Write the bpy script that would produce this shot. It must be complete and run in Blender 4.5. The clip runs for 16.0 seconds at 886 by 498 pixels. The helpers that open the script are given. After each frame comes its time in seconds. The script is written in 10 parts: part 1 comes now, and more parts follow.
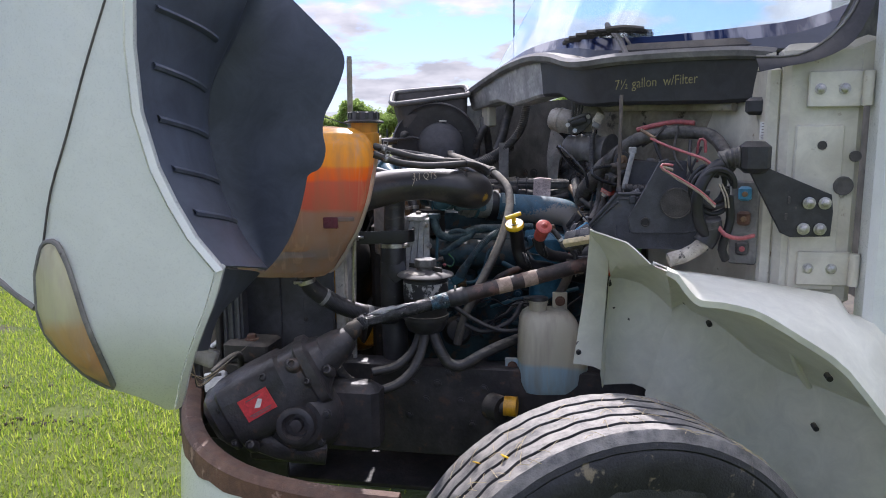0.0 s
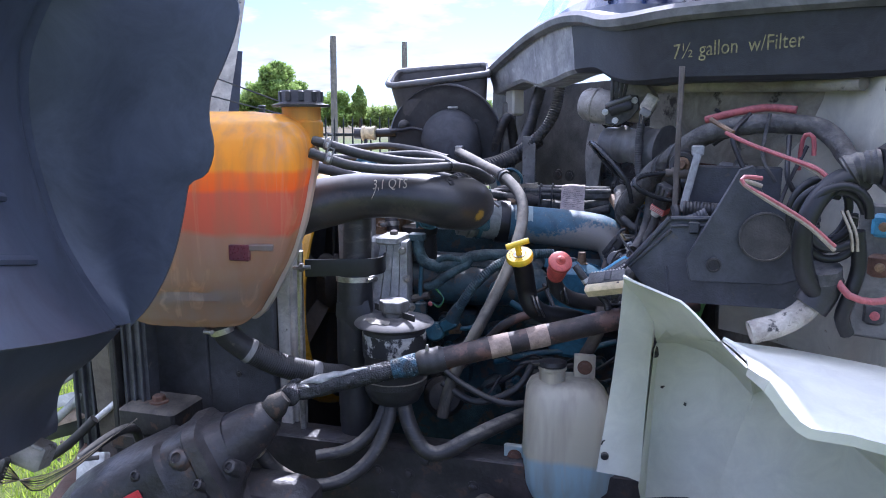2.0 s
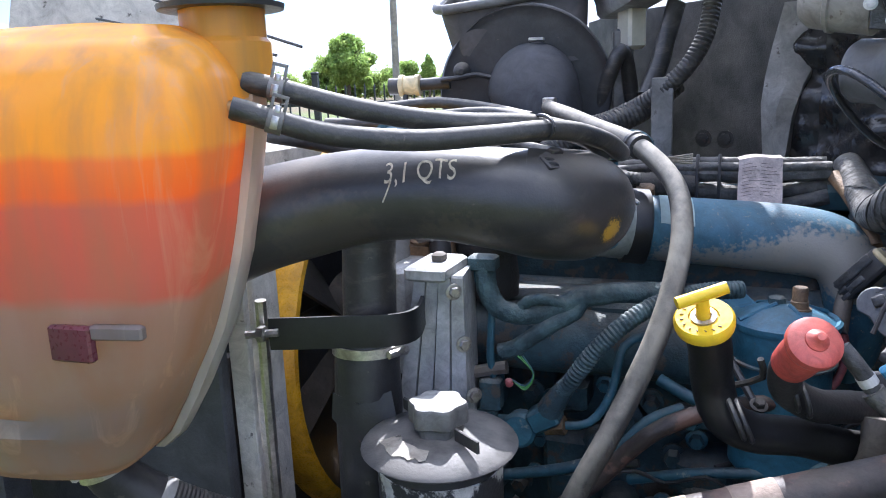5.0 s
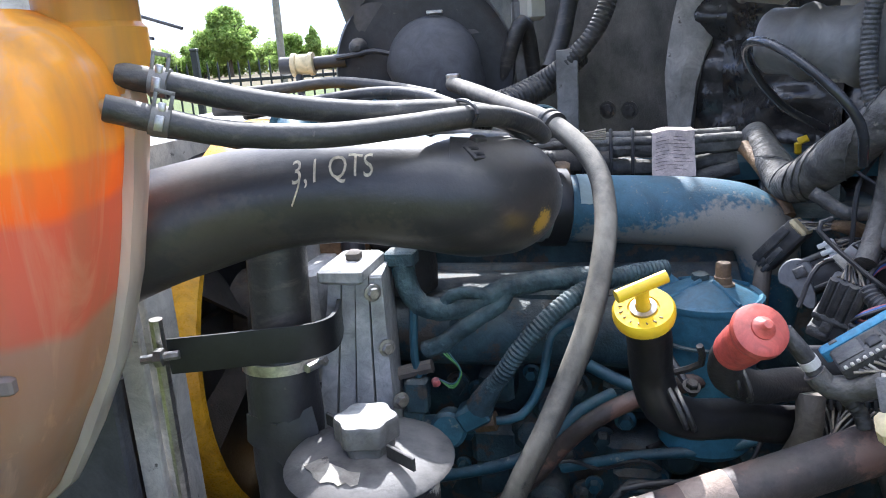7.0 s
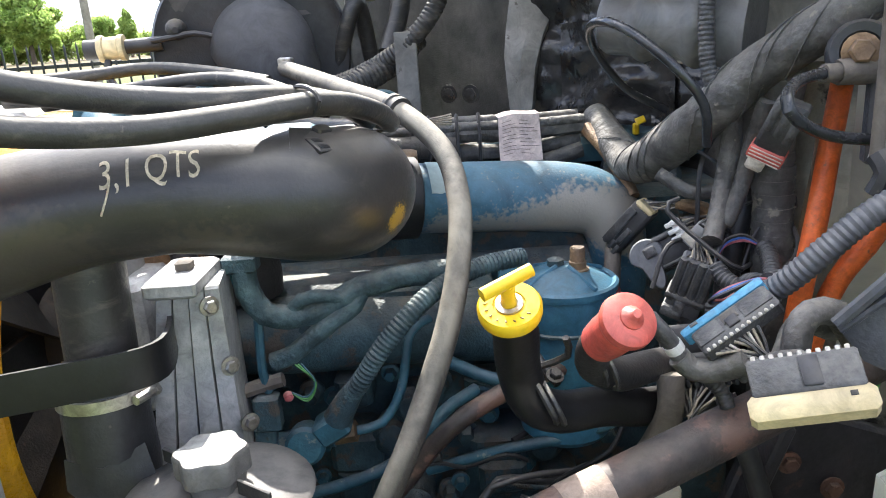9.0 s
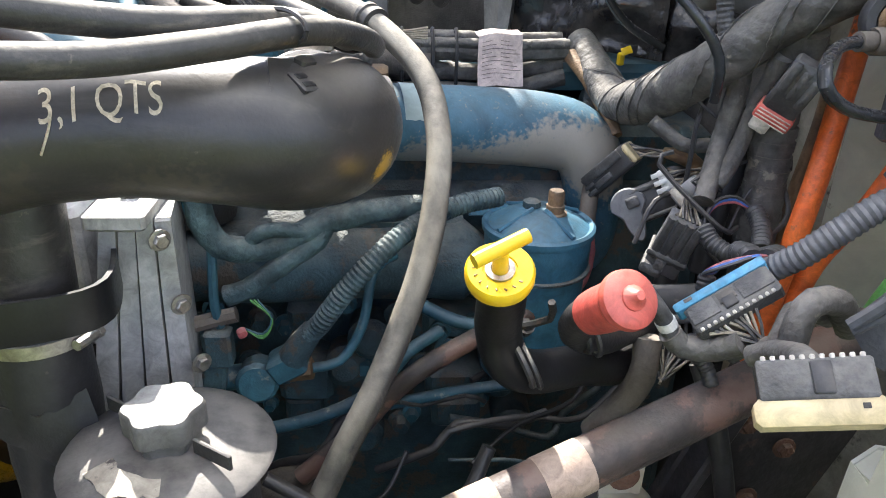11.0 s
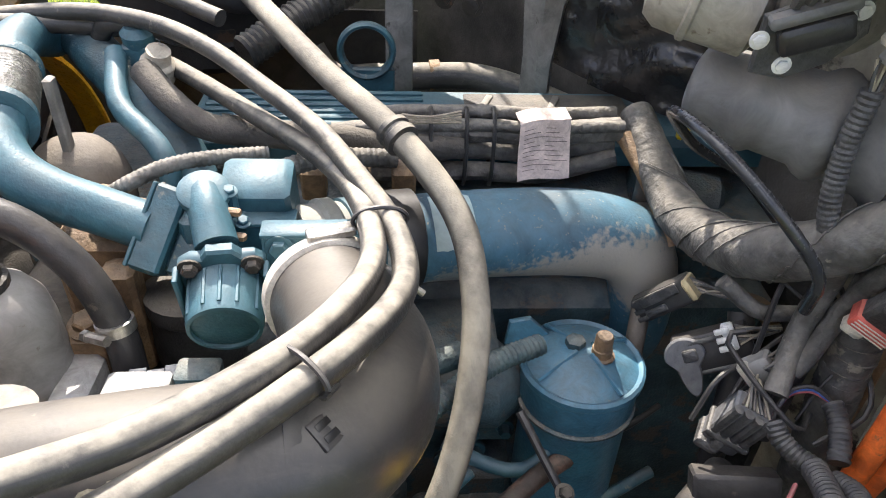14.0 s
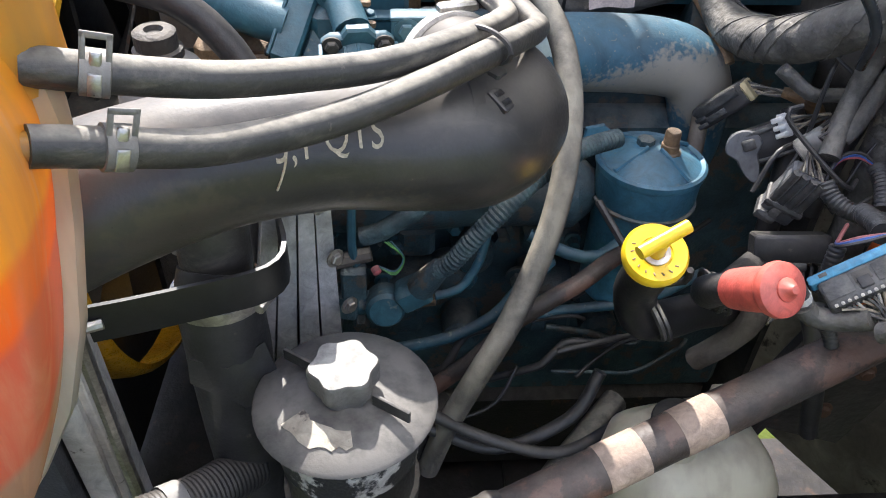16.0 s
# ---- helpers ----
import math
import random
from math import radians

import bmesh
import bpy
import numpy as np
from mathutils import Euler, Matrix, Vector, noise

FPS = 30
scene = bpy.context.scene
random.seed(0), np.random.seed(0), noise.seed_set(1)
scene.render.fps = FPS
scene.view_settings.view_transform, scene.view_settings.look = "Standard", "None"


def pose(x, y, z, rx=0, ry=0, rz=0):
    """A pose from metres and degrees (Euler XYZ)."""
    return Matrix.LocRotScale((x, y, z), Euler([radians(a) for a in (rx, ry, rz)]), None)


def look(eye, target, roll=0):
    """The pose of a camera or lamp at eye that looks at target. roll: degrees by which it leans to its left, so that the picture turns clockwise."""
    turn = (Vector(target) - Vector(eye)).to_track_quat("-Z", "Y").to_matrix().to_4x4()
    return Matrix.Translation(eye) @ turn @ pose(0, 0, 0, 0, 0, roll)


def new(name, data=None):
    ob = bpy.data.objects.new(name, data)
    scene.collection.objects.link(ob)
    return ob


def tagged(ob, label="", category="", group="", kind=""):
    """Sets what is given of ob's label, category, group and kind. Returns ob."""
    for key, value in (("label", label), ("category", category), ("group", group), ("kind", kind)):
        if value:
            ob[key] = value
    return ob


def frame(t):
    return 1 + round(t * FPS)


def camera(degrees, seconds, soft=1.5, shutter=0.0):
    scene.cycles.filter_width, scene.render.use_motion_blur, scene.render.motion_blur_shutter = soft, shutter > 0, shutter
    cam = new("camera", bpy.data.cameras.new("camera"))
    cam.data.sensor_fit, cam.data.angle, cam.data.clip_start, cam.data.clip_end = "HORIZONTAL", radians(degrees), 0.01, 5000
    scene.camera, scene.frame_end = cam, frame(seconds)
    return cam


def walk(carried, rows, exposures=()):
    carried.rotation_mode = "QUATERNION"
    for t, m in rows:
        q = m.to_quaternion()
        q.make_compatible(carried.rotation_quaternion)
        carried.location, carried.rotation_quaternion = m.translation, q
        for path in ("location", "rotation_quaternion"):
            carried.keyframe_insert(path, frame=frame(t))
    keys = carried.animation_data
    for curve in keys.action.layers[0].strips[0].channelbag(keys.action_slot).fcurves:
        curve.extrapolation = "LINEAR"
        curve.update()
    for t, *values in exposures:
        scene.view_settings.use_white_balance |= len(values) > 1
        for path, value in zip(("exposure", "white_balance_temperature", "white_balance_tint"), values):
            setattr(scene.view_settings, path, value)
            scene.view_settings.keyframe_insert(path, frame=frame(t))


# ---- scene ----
cam = camera(62.4, 16.0, soft=1.0)
PATH = [
    (0, (0.037, 0.069, 1.717), (0.009, 2.044, 1.402), -0.4),
    (0.5, (0.141, 0.231, 1.726), (0.109, 2.207, 1.417), 0.3),
    (1, (0.185, 0.421, 1.723), (0.123, 2.395, 1.407), 0.6),
    (1.5, (0.211, 0.656, 1.73), (0.078, 2.625, 1.405), 0.5),
    (2, (0.247, 0.827, 1.713), (0.032, 2.786, 1.374), 0.0),
    (2.5, (0.315, 1.026, 1.713), (-0.001, 2.969, 1.357), -0.5),
    (3, (0.297, 1.206, 1.689), (-0.102, 3.129, 1.311), -1.0),
    (3.5, (0.218, 1.373, 1.675), (-0.223, 3.283, 1.275), -1.5),
    (4, (0.163, 1.502, 1.664), (-0.278, 3.407, 1.244), -2.0),
    (4.2, (0.156, 1.56, 1.645), (-0.301, 3.467, 1.252), -2.3),
    (6.3, (0.098, 1.769, 1.684), (-0.15, 3.696, 1.21), -3.2),
    (6.5, (0.097, 1.768, 1.681), (-0.127, 3.698, 1.208), -3.5),
    (7, (0.094, 1.788, 1.672), (-0.044, 3.718, 1.165), -4.0),
    (7.5, (0.096, 1.832, 1.663), (0.075, 3.758, 1.126), -4.5),
    (8, (0.106, 1.85, 1.661), (0.212, 3.77, 1.109), -4.7),
    (8.5, (0.1, 1.862, 1.669), (0.305, 3.773, 1.116), -4.6),
    (9, (0.086, 1.86, 1.668), (0.371, 3.755, 1.095), -4.0),
    (9.2, (0.075, 1.844, 1.664), (0.385, 3.729, 1.072), -3.8),
    (11.3, (0.052, 2.002, 1.722), (0.495, 3.724, 0.807), 2.3),
    (11.5, (0.055, 2.043, 1.736), (0.473, 3.751, 0.782), 2.5),
    (12, (0.05, 2.145, 1.787), (0.402, 3.809, 0.735), 3.1),
    (12.5, (0.063, 2.215, 1.831), (0.366, 3.844, 0.711), 3.0),
    (13, (0.079, 2.254, 1.88), (0.378, 3.855, 0.72), 2.7),
    (13.5, (0.086, 2.235, 1.928), (0.416, 3.822, 0.756), 2.4),
    (14, (0.078, 2.207, 1.938), (0.453, 3.779, 0.761), 2.4),
    (14.5, (0.031, 2.147, 1.929), (0.44, 3.697, 0.734), 2.7),
    (15, (-0.055, 2.123, 1.905), (0.35, 3.64, 0.666), 2.7),
    (15.5, (-0.084, 2.089, 1.861), (0.3, 3.59, 0.597), 2.5),
    (16, (-0.084, 2.018, 1.846), (0.29, 3.527, 0.588), 2.1),
]
EXPOSURES = [(0.0, 0.70, 6000, 21), (1.5, 1.08, 5250, 25), (3.0, 1.45, 5300, 22), (4.0, 1.60, 5500, 18), (7.0, 1.72, 5650, 14), (8.0, 2.0, 6150, 11), (9.0, 2.10, 6350, 11), (11.5, 2.12, 6550, 12), (12.5, 1.95, 6950, 13), (13.3, 1.82, 6850, 13), (14.5, 1.72, 6650, 13), (16.0, 1.66, 6300, 13)]
walk(cam, [(t, look(eye, target, roll)) for t, eye, target, roll in PATH], EXPOSURES)

# ---- sky and sun ----
SUN_WAY = Vector((-0.03, 0.69, 0.72)).normalized()
world = bpy.data.worlds.new("sky")
scene.world = world
world.use_nodes = True
wn, wl = world.node_tree.nodes, world.node_tree.links
wn.clear()
w_out = wn.new("ShaderNodeOutputWorld")
w_bg = wn.new("ShaderNodeBackground")
w_bg.inputs["Strength"].default_value = 0.14
w_sky = wn.new("ShaderNodeTexSky")
w_sky.sky_type = "NISHITA"
w_sky.sun_disc = False
w_sky.sun_elevation = math.asin(SUN_WAY.z)
w_sky.sun_rotation = math.atan2(SUN_WAY.x, SUN_WAY.y)
w_co = wn.new("ShaderNodeTexCoord")
w_sep = wn.new("ShaderNodeSeparateXYZ")
w_add = wn.new("ShaderNodeMath"); w_add.operation = "ADD"; w_add.inputs[1].default_value = 0.22
w_dx = wn.new("ShaderNodeMath"); w_dx.operation = "DIVIDE"
w_dy = wn.new("ShaderNodeMath"); w_dy.operation = "DIVIDE"
w_com = wn.new("ShaderNodeCombineXYZ")
w_noise = wn.new("ShaderNodeTexNoise")
w_noise.inputs["Scale"].default_value = 1.9
w_noise.inputs["Detail"].default_value = 9.0
w_noise.inputs["Roughness"].default_value = 0.56
w_ramp = wn.new("ShaderNodeValToRGB")
w_ramp.color_ramp.elements[0].position = 0.47
w_ramp.color_ramp.elements[1].position = 0.54
w_n2 = wn.new("ShaderNodeTexNoise")
w_n2.inputs["Scale"].default_value = 6.0
w_n2.inputs["Detail"].default_value = 6.0
w_cc = wn.new("ShaderNodeValToRGB")
w_cc.color_ramp.elements[0].position = 0.32
w_cc.color_ramp.elements[0].color = (3.2, 3.25, 3.4, 1)
w_cc.color_ramp.elements[1].position = 0.62
w_cc.color_ramp.elements[1].color = (4.6, 4.6, 4.6, 1)
w_mix = wn.new("ShaderNodeMixRGB")
# clouds overhead, out of view, are brightened to fill the engine bay's shade
w_gain = wn.new("ShaderNodeMapRange")
w_gain.inputs["From Min"].default_value, w_gain.inputs["From Max"].default_value, w_gain.inputs["To Min"].default_value, w_gain.inputs["To Max"].default_value = 0.10, 0.75, 0.80, 2.5
wl.new(w_sep.outputs["Z"], w_gain.inputs["Value"])
w_cloud = wn.new("ShaderNodeVectorMath"); w_cloud.operation = "SCALE"
wl.new(w_cc.outputs[0], w_cloud.inputs[0]); wl.new(w_gain.outputs[0], w_cloud.inputs["Scale"])
w_blue = wn.new("ShaderNodeMixRGB"); w_blue.blend_type = "MULTIPLY"
w_blue.inputs[0].default_value, w_blue.inputs[2].default_value = 1.0, (0.39, 0.51, 0.72, 1)
wl.new(w_sky.outputs[0], w_blue.inputs[1])
for a, b in ((w_co.outputs["Generated"], w_sep.inputs[0]), (w_sep.outputs["Z"], w_add.inputs[0]), (w_sep.outputs["X"], w_dx.inputs[0]), (w_add.outputs[0], w_dx.inputs[1]),
             (w_sep.outputs["Y"], w_dy.inputs[0]), (w_add.outputs[0], w_dy.inputs[1]), (w_dx.outputs[0], w_com.inputs[0]), (w_dy.outputs[0], w_com.inputs[1]),
             (w_com.outputs[0], w_noise.inputs["Vector"]), (w_com.outputs[0], w_n2.inputs["Vector"]), (w_noise.outputs["Fac"], w_ramp.inputs[0]), (w_n2.outputs["Fac"], w_cc.inputs[0]),
             (w_ramp.outputs[0], w_mix.inputs[0]), (w_blue.outputs[0], w_mix.inputs[1]), (w_cloud.outputs[0], w_mix.inputs[2]), (w_mix.outputs[0], w_bg.inputs["Color"]), (w_bg.outputs[0], w_out.inputs[0])):
    wl.new(a, b)
sun_data = bpy.data.lights.new("sun", "SUN")
sun_data.energy, sun_data.angle, sun_data.color = 3.5, radians(0.55), (1.0, 0.95, 0.87)
sun = new("sun", sun_data)
sun.matrix_world = look(SUN_WAY * 30, (0, 0, 0))

# ---- materials ----
DUST = (0.265, 0.228, 0.178)


def material(name, c1, c2=None, rough=0.55, metal=0.0, scale=14.0, bump=0.15, grain=260.0, dust=0.0, dust_color=DUST, spec=0.5, spots=None, spot_size=30.0, spot_cut=0.62, coat=0.0, blots=(), mottle=0.28, streak=None, lie=(0.22, 0.95)):
    """A procedural surface: two colours over broad noise, fine grain relief, dust (on some surfaces painted light) on
    what faces up, and specks.
    """
    c2 = c2 or tuple(0.75 * c for c in c1)
    m = bpy.data.materials.new(name)
    m.use_nodes = True
    n, l = m.node_tree.nodes, m.node_tree.links
    bsdf = n["Principled BSDF"]
    geo = n.new("ShaderNodeNewGeometry")
    big = n.new("ShaderNodeTexNoise")
    big.inputs["Scale"].default_value, big.inputs["Detail"].default_value = scale, 5.0
    fine = n.new("ShaderNodeTexNoise")
    fine.inputs["Scale"].default_value, fine.inputs["Detail"].default_value = grain, 3.0
    l.new(geo.outputs["Position"], big.inputs["Vector"])
    l.new(geo.outputs["Position"], fine.inputs["Vector"])
    ramp = n.new("ShaderNodeValToRGB")
    ramp.color_ramp.elements[0].position, ramp.color_ramp.elements[1].position = 0.36, 0.64
    ramp.color_ramp.elements[0].color, ramp.color_ramp.elements[1].color = (*c2, 1), (*c1, 1)
    l.new(big.outputs["Fac"], ramp.inputs[0])
    color = ramp.outputs[0]
    rough_map = n.new("ShaderNodeMapRange")
    rough_map.inputs["To Min"].default_value, rough_map.inputs["To Max"].default_value = max(rough - 0.14, 0.02), min(rough + 0.14, 1.0)
    l.new(fine.outputs["Fac"], rough_map.inputs["Value"])
    roughness = rough_map.outputs[0]
    # uneven grime: patches a little paler and darker, with ragged borders
    grime = n.new("ShaderNodeTexNoise")
    grime.inputs["Scale"].default_value, grime.inputs["Detail"].default_value, grime.inputs["Roughness"].default_value, grime.inputs["Distortion"].default_value = scale * 2.6, 12.0, 0.72, 0.8
    l.new(geo.outputs["Position"], grime.inputs["Vector"])
    gm = n.new("ShaderNodeMapRange")
    gm.inputs["From Min"].default_value, gm.inputs["From Max"].default_value, gm.inputs["To Min"].default_value, gm.inputs["To Max"].default_value = 0.34, 0.66, 1.0 - mottle, 1.0 + mottle
    l.new(grime.outputs["Fac"], gm.inputs["Value"])
    tone = n.new("ShaderNodeVectorMath"); tone.operation = "SCALE"
    l.new(color, tone.inputs[0]); l.new(gm.outputs[0], tone.inputs["Scale"])
    color = tone.outputs[0]
    if spots:
        sp = n.new("ShaderNodeTexNoise")
        sp.inputs["Scale"].default_value, sp.inputs["Detail"].default_value, sp.inputs["Roughness"].default_value = spot_size, 7.0, 0.65
        l.new(geo.outputs["Position"], sp.inputs["Vector"])
        cut = n.new("ShaderNodeMapRange")
        cut.inputs["From Min"].default_value, cut.inputs["From Max"].default_value = spot_cut, spot_cut + 0.05
        l.new(sp.outputs["Fac"], cut.inputs["Value"])
        mix = n.new("ShaderNodeMixRGB")
        mix.inputs[2].default_value = (*spots, 1)
        l.new(cut.outputs[0], mix.inputs[0]); l.new(color, mix.inputs[1])
        color = mix.outputs[0]
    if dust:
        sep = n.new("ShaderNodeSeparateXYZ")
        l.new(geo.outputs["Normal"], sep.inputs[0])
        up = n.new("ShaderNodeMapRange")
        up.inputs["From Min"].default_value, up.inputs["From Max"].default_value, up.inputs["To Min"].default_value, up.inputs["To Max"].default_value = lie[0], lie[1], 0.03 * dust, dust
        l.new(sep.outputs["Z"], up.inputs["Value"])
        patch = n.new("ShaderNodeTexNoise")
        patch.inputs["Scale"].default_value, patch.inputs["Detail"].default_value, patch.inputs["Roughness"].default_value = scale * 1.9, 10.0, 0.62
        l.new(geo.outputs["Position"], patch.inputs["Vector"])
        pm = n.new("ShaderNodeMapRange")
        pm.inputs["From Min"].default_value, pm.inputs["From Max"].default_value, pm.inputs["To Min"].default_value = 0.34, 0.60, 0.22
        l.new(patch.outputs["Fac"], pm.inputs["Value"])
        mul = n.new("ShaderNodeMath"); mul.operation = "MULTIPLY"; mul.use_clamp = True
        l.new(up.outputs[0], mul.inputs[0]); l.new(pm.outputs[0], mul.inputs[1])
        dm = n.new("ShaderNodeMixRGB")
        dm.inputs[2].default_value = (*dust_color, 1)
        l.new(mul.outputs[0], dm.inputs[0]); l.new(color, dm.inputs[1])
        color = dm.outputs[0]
        rm = n.new("ShaderNodeMixRGB")
        rm.inputs[2].default_value = (0.9, 0.9, 0.9, 1)
        l.new(mul.outputs[0], rm.inputs[0]); l.new(roughness, rm.inputs[1])
        roughness = rm.outputs[0]
    if streak:
        # fine scuffs and smears drawn out along the thing
        stretch, tint, share, cut_at = streak
        sm = n.new("ShaderNodeMapping")
        sm.inputs["Scale"].default_value = stretch
        l.new(geo.outputs["Position"], sm.inputs["Vector"])
        sn = n.new("ShaderNodeTexNoise")
        sn.inputs["Scale"].default_value, sn.inputs["Detail"].default_value, sn.inputs["Roughness"].default_value, sn.inputs["Distortion"].default_value = 1.0, 9.0, 0.7, 0.4
        l.new(sm.outputs[0], sn.inputs["Vector"])
        sc = n.new("ShaderNodeMapRange")
        sc.inputs["From Min"].default_value, sc.inputs["From Max"].default_value, sc.inputs["To Max"].default_value = cut_at, cut_at + 0.16, share
        l.new(sn.outputs["Fac"], sc.inputs["Value"])
        sx = n.new("ShaderNodeMixRGB")
        sx.inputs[2].default_value = (*tint, 1)
        l.new(sc.outputs[0], sx.inputs[0]); l.new(color, sx.inputs[1])
        color = sx.outputs[0]
    for at, reach, tint, share in blots:
        gap = n.new("ShaderNodeVectorMath"); gap.operation = "DISTANCE"
        gap.inputs[1].default_value = at
        l.new(geo.outputs["Position"], gap.inputs[0])
        ragged = n.new("ShaderNodeTexNoise")
        ragged.inputs["Scale"].default_value, ragged.inputs["Detail"].default_value = 7.0 / reach, 12.0
        l.new(geo.outputs["Position"], ragged.inputs["Vector"])
        sway = n.new("ShaderNodeMath"); sway.operation = "MULTIPLY_ADD"
        sway.inputs[1].default_value = reach * 1.5
        l.new(ragged.outputs["Fac"], sway.inputs[0]); l.new(gap.outputs["Value"], sway.inputs[2])
        fade = n.new("ShaderNodeMapRange")
        fade.inputs["From Min"].default_value, fade.inputs["From Max"].default_value, fade.inputs["To Min"].default_value, fade.inputs["To Max"].default_value = reach * 1.5, reach * 1.8, share, 0.0
        l.new(sway.outputs[0], fade.inputs["Value"])
        bm_mix = n.new("ShaderNodeMixRGB")
        bm_mix.inputs[2].default_value = (*tint, 1)
        l.new(fade.outputs[0], bm_mix.inputs[0]); l.new(color, bm_mix.inputs[1])
        color = bm_mix.outputs[0]
    bp = n.new("ShaderNodeBump")
    bp.inputs["Strength"].default_value, bp.inputs["Distance"].default_value = bump, 0.004
    add = n.new("ShaderNodeMath"); add.operation = "ADD"
    l.new(big.outputs["Fac"], add.inputs[0]); l.new(fine.outputs["Fac"], add.inputs[1])
    l.new(add.outputs[0], bp.inputs["Height"])
    l.new(bp.outputs[0], bsdf.inputs["Normal"])
    l.new(color, bsdf.inputs["Base Color"]); l.new(roughness, bsdf.inputs["Roughness"])
    bsdf.inputs["Metallic"].default_value = metal
    bsdf.inputs["Specular IOR Level"].default_value = spec
    bsdf.inputs["Coat Weight"].default_value = coat
    return m


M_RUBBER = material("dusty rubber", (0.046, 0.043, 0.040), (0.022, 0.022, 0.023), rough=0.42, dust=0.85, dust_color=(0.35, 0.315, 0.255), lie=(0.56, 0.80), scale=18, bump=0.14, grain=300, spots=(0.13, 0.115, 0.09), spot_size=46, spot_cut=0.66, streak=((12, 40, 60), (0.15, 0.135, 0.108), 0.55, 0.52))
M_PIPE = material("black moulded plastic", (0.040, 0.037, 0.036), (0.026, 0.025, 0.025), rough=0.34, dust=0.50, lie=(0.45, 0.97), scale=6, bump=0.05, grain=320, streak=((9, 55, 45), (0.095, 0.086, 0.072), 0.40, 0.55), spots=(0.13, 0.115, 0.09), spot_size=75, spot_cut=0.70, blots=[((0.142, 2.545, 1.500), 0.016, (0.50, 0.30, 0.03), 0.75), ((-0.02, 2.50, 1.49), 0.05, (0.085, 0.072, 0.052), 0.5), ((-0.16, 2.46, 1.50), 0.06, (0.075, 0.064, 0.048), 0.5)])
M_BLACK = material("black plastic", (0.034, 0.033, 0.035), (0.020, 0.020, 0.022), rough=0.42, dust=0.25, scale=14, bump=0.12, spots=(0.08, 0.072, 0.06), spot_size=50, spot_cut=0.66)
M_CLEANBLACK = material("smooth black tube", (0.014, 0.014, 0.016), (0.009, 0.009, 0.010), rough=0.42, dust=0.08, scale=18, bump=0.05)
M_GLOSSBLACK = material("shiny black nylon tube", (0.030, 0.032, 0.036), (0.022, 0.023, 0.026), rough=0.22, dust=0.1, scale=18, bump=0.03)
M_BOX = material("dark box plastic", (0.060, 0.063, 0.072), (0.036, 0.038, 0.045), rough=0.42, dust=0.32, scale=12, bump=0.25, spots=(0.075, 0.068, 0.058), spot_size=40, spot_cut=0.64)
# dark base paints the shade on the cap's sides; its top stays pale
M_CAPSHADE = material("dusty cap with shade in its sides", (0.13, 0.125, 0.12), (0.08, 0.078, 0.075), rough=0.5, dust=0.9, dust_color=(0.47, 0.46, 0.42), scale=20, bump=0.2)
M_BLUEGREASE = material("light blue grease", (0.045, 0.11, 0.16), (0.02, 0.025, 0.03), rough=0.3, scale=50, bump=0.9, spots=(0.45, 0.50, 0.50), spot_size=60, spot_cut=0.62)
M_LINER = material("dark liner plastic", (0.066, 0.076, 0.105), (0.051, 0.061, 0.087), rough=0.45, dust=0.06, scale=3, bump=0.05, grain=700, spots=(0.06, 0.062, 0.068), spot_size=42, spot_cut=0.76)
M_DARKMETAL = material("dirty dark metal", (0.035, 0.032, 0.030), (0.018, 0.018, 0.018), rough=0.6, dust=0.5, scale=12, bump=0.4, spots=(0.09, 0.055, 0.035), spot_size=18, spot_cut=0.6)
M_GEAR = material("oily cast iron", (0.050, 0.045, 0.046), (0.022, 0.021, 0.023), rough=0.42, dust=0.10, scale=11, bump=0.45, grain=90, spots=(0.080, 0.052, 0.040), spot_size=22, spot_cut=0.60)
M_RUST = material("rusty painted steel", (0.17, 0.085, 0.052), (0.09, 0.045, 0.030), rough=0.7, dust=0.25, scale=11, bump=0.5, spots=(0.32, 0.20, 0.15), spot_size=16, spot_cut=0.6)
M_SHAFT = material("worn shaft paint", (0.066, 0.040, 0.033), (0.026, 0.021, 0.021), rough=0.5, dust=0.3, scale=16, bump=0.2, spots=(0.125, 0.066, 0.050), spot_size=16, spot_cut=0.52)
M_BLUE = material("blue-green engine paint", (0.038, 0.125, 0.165), (0.018, 0.066, 0.092), rough=0.45, dust=0.35, scale=13, bump=0.25, spots=(0.19, 0.21, 0.19), spot_size=38, spot_cut=0.62)
M_BLUEDIRT = material("grimy engine paint", (0.048, 0.096, 0.112), (0.018, 0.038, 0.048), rough=0.6, dust=0.45, dust_color=(0.34, 0.32, 0.27), scale=14, bump=0.5, spots=(0.085, 0.072, 0.058), spot_size=20, spot_cut=0.54)
M_TEAL = material("pale teal cast paint", (0.040, 0.120, 0.155), (0.022, 0.074, 0.102), rough=0.42, dust=0.30, dust_color=(0.20, 0.235, 0.235), scale=10, bump=0.12, spots=(0.24, 0.235, 0.20), spot_size=26, spot_cut=0.70)
M_DUSTTEAL = material("dusty pale casting", (0.24, 0.25, 0.23), (0.15, 0.165, 0.16), rough=0.6, dust=0.5, dust_color=(0.36, 0.33, 0.27), scale=14, bump=0.15)
M_MINT = material("pale mint patch", (0.46, 0.56, 0.54), (0.38, 0.48, 0.47), rough=0.5, scale=20, bump=0.05, mottle=0.12)
M_SNOUT = material("brown-black snout plastic", (0.062, 0.056, 0.052), (0.042, 0.038, 0.036), rough=0.6, dust=0.3, scale=9, bump=0.1)
